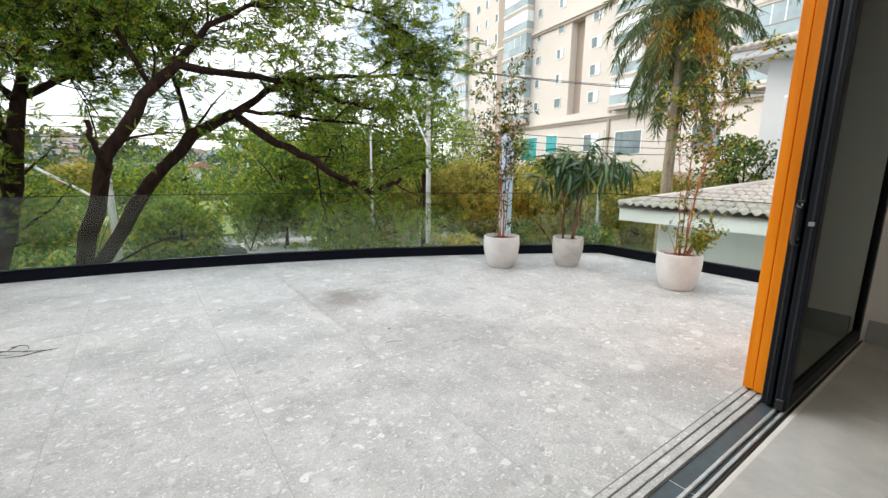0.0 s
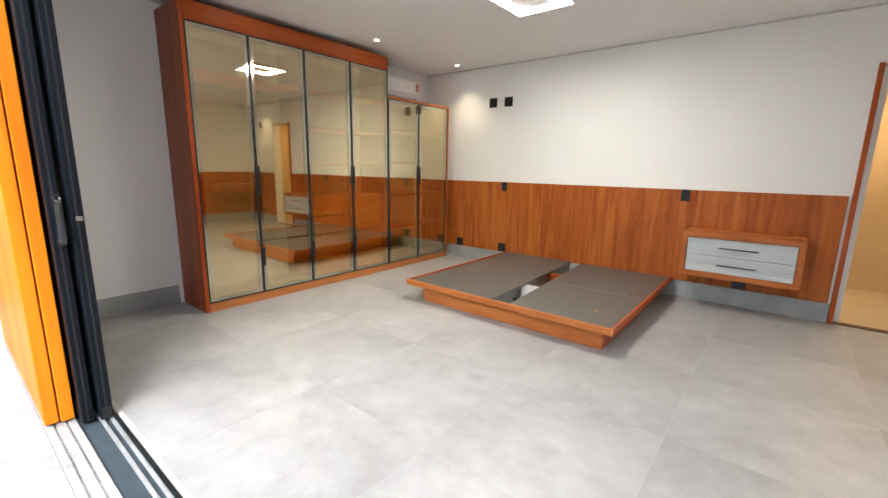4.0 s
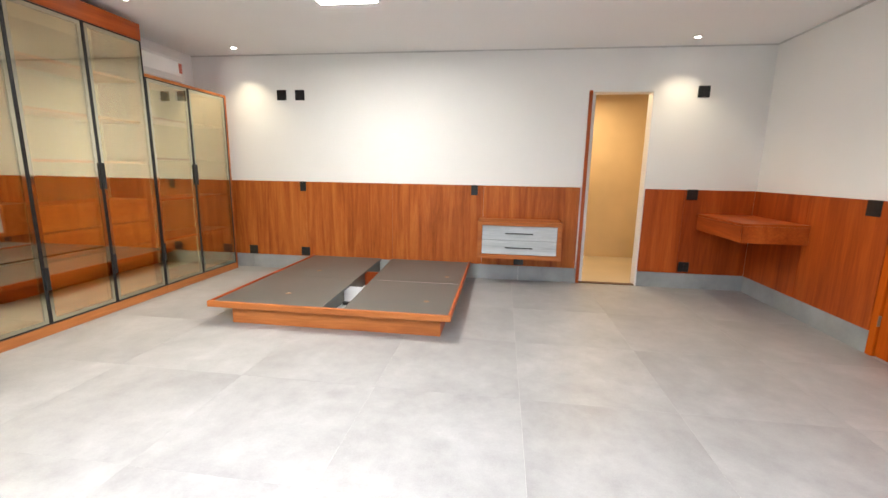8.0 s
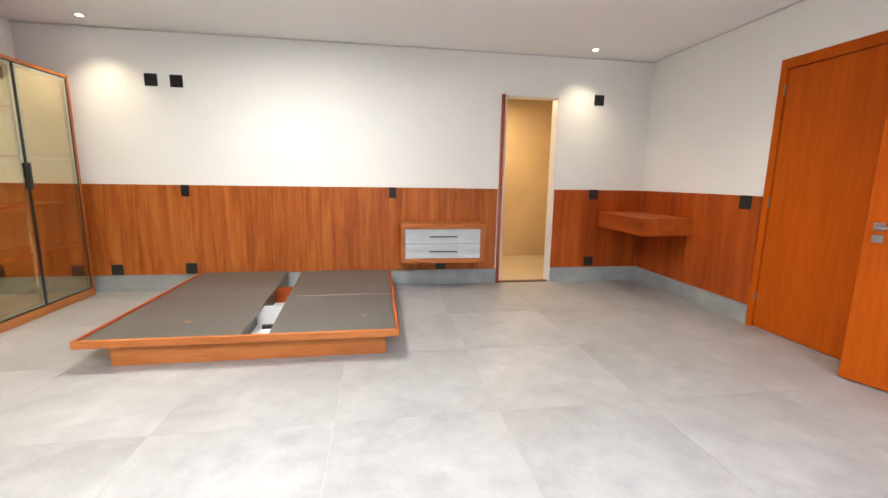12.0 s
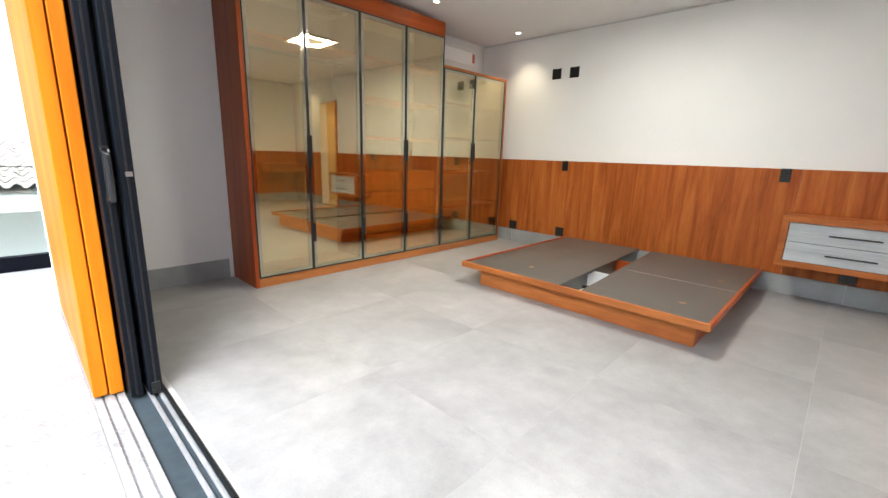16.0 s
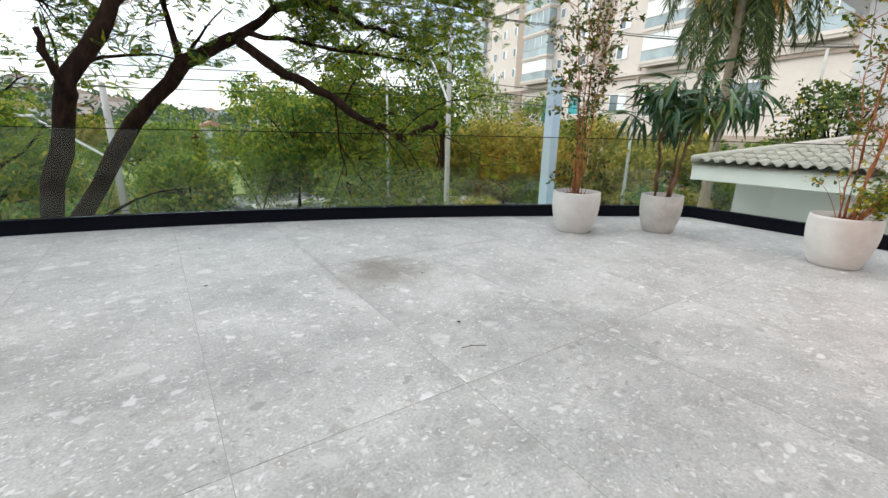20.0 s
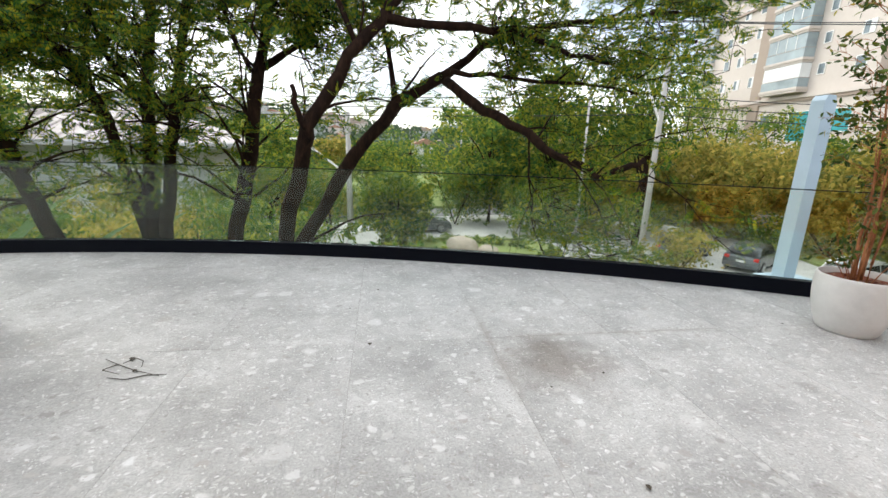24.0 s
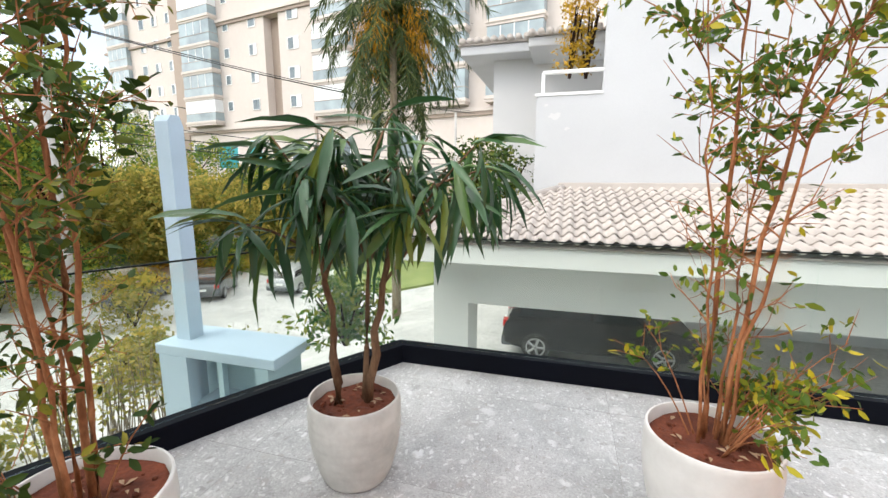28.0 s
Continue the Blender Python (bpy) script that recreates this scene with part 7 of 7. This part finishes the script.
before = set(scene.objects)
GREEN, GOLD = "leafy green tree along the street", "tree with yellowing leaves along the street"
TREES = [
    (1.6, 18.6, 3.0, 1.6, LEAF_FAR, GREEN), (-3.2, 19.0, 4.6, 2.2, LEAF_FAR, GREEN),
    (-14.5, 17.0, 6.5, 2.8, LEAF_FAR, GREEN), (7.0, 24.8, 6.0, 3.0, LEAF_FAR, GREEN),
    (9.6, 22.5, 7.6, 3.4, LEAF_FAR, GREEN), (12.4, 19.2, 8.4, 2.8, LEAF_FAR, GREEN), (13.8, 22.8, 4.7, 3.2, LEAF_GOLD, GOLD),
    (17.8, 20.5, 4.3, 3.0, LEAF_GOLD, GOLD), (21.5, 19.0, 4.5, 3.2, LEAF_GOLD, GOLD), (25.0, 18.0, 4.4, 3.2, LEAF_GOLD, GOLD),
    (22.5, 14.2, 4.1, 2.6, LEAF_GOLD, GOLD), (28.5, 13.5, 4.4, 3.2, LEAF_FAR, GREEN), (31.0, 21.0, 5.2, 3.8, LEAF_FAR, GREEN),
    (0.0, 33.0, 5.4, 4.0, LEAF_FAR, GREEN), (8.0, 34.0, 6.6, 4.4, LEAF_FAR, GREEN), (15.5, 31.0, 7.4, 4.4, LEAF_FAR, GREEN),
    (-8.0, 36.0, 5.6, 4.2, LEAF_FAR, GREEN), (-16.0, 38.0, 8.6, 5.0, LEAF_FAR, GREEN), (-24.0, 30.0, 8.0, 4.6, LEAF_FAR, GREEN),
    (24.0, 28.0, 8.0, 4.6, LEAF_FAR, GREEN), (4.0, 44.0, 6.4, 5.0, LEAF_FAR, GREEN), (-12.0, 50.0, 6.6, 5.2, LEAF_FAR, GREEN),
    (-3.5, 28.5, 4.4, 3.0, LEAF_GOLD, GOLD), (11.0, 29.0, 5.2, 3.4, LEAF_GOLD, GOLD), (19.5, 24.5, 4.8, 3.4, LEAF_GOLD, GOLD), (27.5, 24.0, 5.0, 3.8, LEAF_FAR, GREEN),
    (34.5, 15.5, 4.6, 3.8, LEAF_GOLD, GOLD), (33.0, 28.0, 5.4, 4.2, LEAF_GOLD, GOLD), (-18.0, 22.5, 6.6, 3.8, LEAF_FAR, GREEN), (-14.0, 13.5, 5.6, 3.0, LEAF_GOLD, GOLD), (12.5, 38.0, 8.4, 5.0, LEAF_GOLD, GOLD),
    (18.0, 46.0, 9.5, 5.6, LEAF_FAR, GREEN), (30.0, 42.0, 10.0, 6.0, LEAF_FAR, GREEN), (-24.0, 44.0, 9.0, 6.0, LEAF_FAR, GREEN),
]
for k, (x, y, h, s, lf, lab) in enumerate(TREES):
    far = math.hypot(x, y)
    tree(x, y, h, s, lf, 100 + k, lab, 1300 if far < 30 else 900, 0.2 if far < 24 else 0.32, 0.0 if k else 0.12)
for k, (x, y, r, h, lf) in enumerate(((5.6, 10.9, 0.9, 0.9, LEAF_GOLD), (9.0, 11.6, 1.0, 0.9, LEAF_GOLD), (11.3, 14.9, 1.3, 1.5, LEAF_GOLD), 
                                      (1.5, 11.0, 1.4, 2.0, LEAF_FAR), (-1.5, 11.4, 1.5, 2.2, LEAF_FAR), (-4.2, 11.6, 1.6, 2.4, LEAF_GOLD), (-7.0, 11.0, 1.8, 2.3, LEAF_FAR), (-9.8, 12.5, 2.0, 2.4, LEAF_FAR), (-6.0, 14.5, 1.6, 2.0, LEAF_GOLD), (-8.0, 18.5, 2.0, 2.2, LEAF_FAR), (-4.8, 17.0, 1.7, 1.9, LEAF_GOLD), (-11.5, 19.5, 2.2, 2.4, LEAF_GOLD),
                                      (-2.5, 14.2, 1.5, 1.8, LEAF_FAR), (19.5, 16.6, 1.6, 1.7, LEAF_GOLD), (26.5, 12.6, 1.7, 1.6, LEAF_FAR), (28.0, 8.2, 1.8, 1.9, LEAF_GOLD), (17.6, 17.6, 1.5, 1.6, LEAF_FAR), (29.0, 9.6, 2.0, 2.2, LEAF_FAR))):
    shrub(x, y, r, h, lf, 300 + k, "loose leafy shrub in the garden below", 200)
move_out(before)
for k, (x, y, r, h) in enumerate(((12.0, 4.5, 0.9, 1.3), (12.9, 5.2, 1.0, 1.6), (8.0, 5.9, 0.6, 0.9))):
    shrub(x, y, r, h, LEAF_SHRUB if k < 2 else LEAF_BRIGHT, 350 + k, "dense green shrub beside the neighbour's roof", 160, 0.14, 0.6 if k < 2 else -0.9)
before = set(scene.objects)
for k, (x, y, r, h, lf) in enumerate(((-7.5, 10.2, 1.5, 2.9, LEAF_BRIGHT), (-5.6, 11.6, 1.4, 2.7, LEAF_BRIGHT), (-3.6, 11.0, 1.2, 2.6, LEAF_GOLD), (-2.3, 12.6, 1.5, 2.8, LEAF_BRIGHT),
                                      (-0.6, 12.0, 1.2, 2.5, LEAF_FAR), (-9.5, 14.5, 1.9, 3.2, LEAF_FAR), (-6.8, 16.5, 1.9, 3.0, LEAF_GOLD), (-3.4, 16.6, 1.9, 2.9, LEAF_BRIGHT),
                                      (-1.2, 21.8, 2.0, 3.2, LEAF_BRIGHT), (-6.4, 21.5, 2.0, 2.0, LEAF_FAR), (1.8, 23.6, 1.6, 2.6, LEAF_FAR), (5.0, 24.2, 1.8, 3.0, LEAF_BRIGHT), (8.6, 20.6, 1.6, 2.6, LEAF_BRIGHT), (11.0, 20.3, 1.7, 2.7, LEAF_GOLD))):
    shrub(x, y, r, h, lf, 420 + k, "tall bright green garden shrub", 330, 0.17)
move_out(before)


def broad_leaf_plant(x, y, h, seed):
    """A clump of long upright leaf blades that arch over at the tip."""
    rng = np.random.default_rng(seed)
    e = thing("broad_leaf_plant", (x, y, GROUND), "tropical plant with long arching green leaves", "plant", "tropical plants in the garden")
    for k in range(11):
        a = 2.4 * k + rng.uniform(-0.2, 0.2)
        d = np.array([math.cos(a) * 0.35, math.sin(a) * 0.35, 1.0])
        d /= np.linalg.norm(d)
        side = np.array([-math.sin(a), math.cos(a), 0])
        p = np.array([x + 0.15 * math.cos(a), y + 0.15 * math.sin(a), GROUND])
        bm = bmesh.new()
        ln, rows = h * rng.uniform(0.75, 1.1), []
        for s in range(10):
            u = s / 9
            w_ = 0.02 + 0.2 * math.sin(math.pi * max(0.0, (u - 0.25) / 0.75)) if u > 0.25 else 0.025
            rows.append([bm.verts.new(p - side * w_ + np.array([0, 0, 0.3 * w_])), bm.verts.new(p), bm.verts.new(p + side * w_ + np.array([0, 0, 0.3 * w_]))])
            d = d + np.array([math.cos(a), math.sin(a), -0.5]) * 0.09 * u * 2
            d /= np.linalg.norm(d)
            p = p + d * ln / 9
        for q, r in zip(rows, rows[1:]):
            bm.faces.new((q[0], q[1], r[1], r[0]))
            bm.faces.new((q[1], q[2], r[2], r[1]))
        part("leaf", bm, LEAF_BRIGHT, e, "", True)


for k, (x, y, h) in enumerate(((-5.2, 9.2, 3.4), (-6.4, 9.4, 3.7), (-4.7, 10.3, 3.1), (-7.4, 8.9, 3.5))):
    broad_leaf_plant(x, y, h, 470 + k)
before = set(scene.objects)
for k in range(9):
    shrub(1.2 + 0.62 * k + 0.0, 18.9 - 0.12 * abs(k - 4) - 0.1 * k, 0.42, 0.45, LEAF_FAR, 380 + k, "low clipped hedge on the green island", 60, 0.12, GROUND + 0.2)


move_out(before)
rng = np.random.default_rng(77)
spots, dirs = [], []
for _ in range(2600):
    x, y = rng.uniform(-260, 220), rng.uniform(75, 340)
    z = STREET + max(hill_height(hill, x, y) for hill in HILLS)
    spots.append((x, y, z + rng.uniform(0.5, 3.5)))
    dirs.append((rng.normal(0, 0.4), rng.normal(0, 0.4), 1))
woods = thing("far_woods", (0, 200, GROUND), "dark green woods between the far houses", "woods", kind="stuff")
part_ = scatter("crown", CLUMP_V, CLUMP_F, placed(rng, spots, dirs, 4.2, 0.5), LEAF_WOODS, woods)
part_["kind"] = "stuff"


def leggy_shrub(x, y, r, h, seed):
    """Many thin pale stems with a few yellow-green leaves at the tips."""
    rng = np.random.default_rng(seed)
    e = thing("leggy_shrub", (x, y, GROUND), "leggy shrub of thin pale stems with sparse yellow leaves", "shrub", "leggy shrubs on the bank")
    stems, spots, dirs = bmesh.new(), [], []
    for _ in range(42):
        a, q, up = rng.uniform(0, 6.28), r * rng.uniform(0, 1) ** 0.5, h * rng.uniform(0.55, 1.05)
        p = np.array([x + q * math.cos(a), y + q * math.sin(a), GROUND - 0.3])
        end = p + np.array([rng.normal(0, 0.12), rng.normal(0, 0.12), up + 0.3])
        path = curve(p, (p + end) / 2 + rng.normal(0, 0.06, 3), end, 4)
        tube(stems, path, [0.012, 0.011, 0.009, 0.007, 0.004], 4, False)
        for _ in range(9):
            spots.append(along(path, rng.uniform(0.55, 1.0)) + rng.normal(0, 0.05, 3))
            dirs.append((rng.normal(0, 1), rng.normal(0, 1), 0.3))
    part("stem", stems, PALM_BARK, e, "thin pale stems")["kind"] = "stuff"
    scatter("foliage", LEAFLET, LEAFLET_F, placed(rng, spots, dirs, 0.11, 0.5), LEAF_GOLD, e)["kind"] = "stuff"


for k, (x, y, r, h) in enumerate(((7.2, 10.0, 0.5, 1.5), (8.1, 9.7, 0.6, 1.7), (9.0, 9.3, 0.55, 1.5), (9.8, 8.9, 0.5, 1.2))):
    leggy_shrub(x, y, r, h, 520 + k)


# palms
def palm(x, y, h, seed, label, n=40, frond=3.4, strands=5):
    """A feather palm: arching fronds, older ones hanging down along the trunk, and orange fruit strands."""
    rng = np.random.default_rng(seed)
    e = thing("palm_tree", (x, y, STREET), label, "palm tree", "palm trees")
    top = np.array((x + 0.2, y, GROUND + h))
    part("trunk", tube(bmesh.new(), [(x, y, STREET), (x + 0.05, y, GROUND + h * 0.5), tuple(top)], [0.17, 0.13, 0.14], 10), PALM_BARK, e, "", True)
    part("crownshaft", tube(bmesh.new(), [tuple(top - np.array([0, 0, 0.9])), tuple(top - np.array([0, 0, 0.3])), tuple(top + np.array([0, 0, 0.5]))], [0.15, 0.24, 0.1], 10), PALM_BARK, e, "", True)
    for k in range(n):
        a = 2.4 * k + rng.uniform(-0.2, 0.2)
        age = k / n
        lift = 2.2 - 3.0 * age + rng.uniform(-0.25, 0.25)
        d = np.array([math.cos(a), math.sin(a), lift])
        d /= np.linalg.norm(d)
        path = [top + np.array([0, 0, 0.2 - 0.9 * age])]
        ln = frond * rng.uniform(0.85, 1.1)
        sag = 0.12 + 0.12 * age
        for s in range(10):
            d = d + np.array([0, 0, -sag * (1 + 0.12 * s)])
            d /= np.linalg.norm(d)
            path.append(path[-1] + d * ln / 10)
        fr = part("frond", tube(bmesh.new(), path, [0.03 - 0.0026 * s for s in range(11)], 5, False), LEAF_PALM, e)
        spots, dirs = [], []
        for s in range(1, 11):
            step = path[s] - path[s - 1]
            side = np.cross(step, (0, 0, 1.0))
            if np.linalg.norm(side) < 0.05:
                side = np.array([-math.sin(a), math.cos(a), 0])
            side /= np.linalg.norm(side) + 1e-6
            for sg in (-1, 1):
                for _ in range(6):
                    spots.append(path[s] - step * rng.uniform(0, 1))
                    dirs.append(side * sg * rng.uniform(0.35, 0.9) + step * 1.2 + np.array([0, 0, -rng.uniform(0.3, 0.9)]))
        scatter("leaflet", [(0, 0, 0), (0.035, 0.3, 0.01), (0, 1, -0.05), (-0.035, 0.3, 0.01)], [(0, 1, 2, 3)], placed(rng, spots, dirs, 0.62, 0.22), LEAF_PALM, fr)["kind"] = "stuff"
    for g in range(strands):
        a = 2 * math.pi * g / strands + 0.5
        spots, dirs = [], []
        heart = top + np.array([math.cos(a) * 1.0, math.sin(a) * 1.0, 0.0])
        for _ in range(420):
            u = rng.uniform(0, 1)
            spots.append(heart + np.array([math.cos(a) * 0.15 * u, math.sin(a) * 0.15 * u, -1.5 * u]) + rng.normal(0, 0.16 + 0.1 * math.sin(3.1 * u), 3))
            dirs.append((rng.normal(0, 0.25), rng.normal(0, 0.25), -1))
        scatter("fruit_strand", [(0, 0, 0), (0.045, 0.4, 0), (0, 1, 0), (-0.045, 0.4, 0)], [(0, 1, 2, 3)], placed(rng, spots, dirs, 0.3, 0.3), PALM_GOLD, e, "orange hanging fruit strands")["kind"] = "stuff"


palm(18.2, 9.5, 10.3, 61, "tall palm with drooping fronds and orange fruit strands", 46, 3.9, 5)
palm(19.8, 10.1, 9.7, 62, "second palm with drooping fronds", 34, 3.3, 3)
# orange-leaved pot plants on the neighbour's terrace
for k, (x, y) in enumerate(((12.1, 2.9), (12.0, 3.2))):
    shrub(x, y, 0.32, 1.6, leaf_mat("orange_leaf", [(0, (0.3, 0.2, 0.02)), (1, (0.55, 0.33, 0.03))]) if k == 0 else bpy.data.materials["orange_leaf"], 390 + k, "orange-yellow leafy plant on the neighbour's terrace", 90, 0.1, 3.2)


# ---- floor pieces ----
def tiles(parent, material, outline_fn, xs, ys, gap, thick):
    """Rectangular pieces between the joints xs and ys, trimmed by outline_fn, which gives a piece's corner list or None."""
    shared = {}
    for xa, xb in zip(xs, xs[1:]):
        for ya, yb in zip(ys, ys[1:]):
            pts = outline_fn(xa + gap / 2, xb - gap / 2, ya + gap / 2, yb - gap / 2)
            if not pts:
                continue
            cx, cy = (xa + xb) / 2, (ya + yb) / 2
            key = tuple((round(x - cx, 4), round(y - cy, 4)) for x, y in pts)
            if key not in shared:
                bm = prism(bmesh.new(), [(x - cx, y - cy) for x, y in pts], -thick, 0.0)
                shared[key] = mesh_of("tile", bm, material)
            ob = part("tile", shared[key], material, parent)
            ob.matrix_basis = Matrix.Translation((cx, cy, 0))


fl = structure("floor", boxes((X0, X1, Y0, Y1, -0.3, -0.0008)), GROUT, "grey cement-look porcelain floor with thin joints", "floor")


def room_piece(a, b, c, d):
    a, b, c, d = max(a, X0 + 0.002), min(b, X1 - 0.002), max(c, Y0 + 0.002), min(d, Y1 - 0.003)
    return [(a, c), (b, c), (b, d), (a, d)] if b - a > 0.02 and d - c > 0.02 else None


tiles(fl, TILE, room_piece, [0.70 + 0.83 * k for k in range(-4, 6)], [0.25 + 0.80 * k for k in range(-5, 3)], 0.0013, 0.011)


def terrace_piece(a, b, c, d):
    if c < 1.33:
        if a >= X1 + 0.1:
            pass
        elif d <= 1.34:
            return None
        c = max(c, 1.333)
    if b < TW + 0.02:
        c = max(c, 5.085)
    elif a < TW and c < 5.07:
        if d > 5.1:
            return [(TW + 0.014, c), (b, c), (b, d), (a, d), (a, 5.085), (TW + 0.014, 5.085)]
        a = TW + 0.014
    b = min(b, RX - 0.002)
    if b - a < 0.02 or d - c < 0.02:
        return None
    n = 6
    top = [(a + (b - a) * k / n, min(d, edge_y(a + (b - a) * k / n) - 0.003)) for k in range(n + 1)]
    if min(y for _, y in top) <= c + 0.01:
        top = [(x, y) for x, y in top if y > c + 0.01]
        if len(top) < 2:
            return None
    if all(abs(y - d) < 1e-6 for _, y in top):
        return [(a, c), (b, c), (b, d), (a, d)]
    return [(top[0][0], c), (top[-1][0], c)] + top[::-1]


ft = [o for o in scene.objects if o.name == "floor_terrace"][0]
tiles(ft, STONE, terrace_piece, [0.60 + 0.835 * k for k in range(-9, 8)], [2.855 + 1.69 * k for k in range(-1, 4)], 0.0024, 0.011)


def side_piece(a, b, c, d):
    a, b, d = max(a, X1 + 0.152), min(b, RX - 0.002), min(d, 1.331)
    return [(a, c), (b, c), (b, d), (a, d)] if b - a > 0.02 and d - c > 0.02 else None


tiles(ft, STONE, side_piece, [4.775, 5.61, 6.445], [-3.9, -2.21, -0.52, 1.331], 0.0025, 0.011)
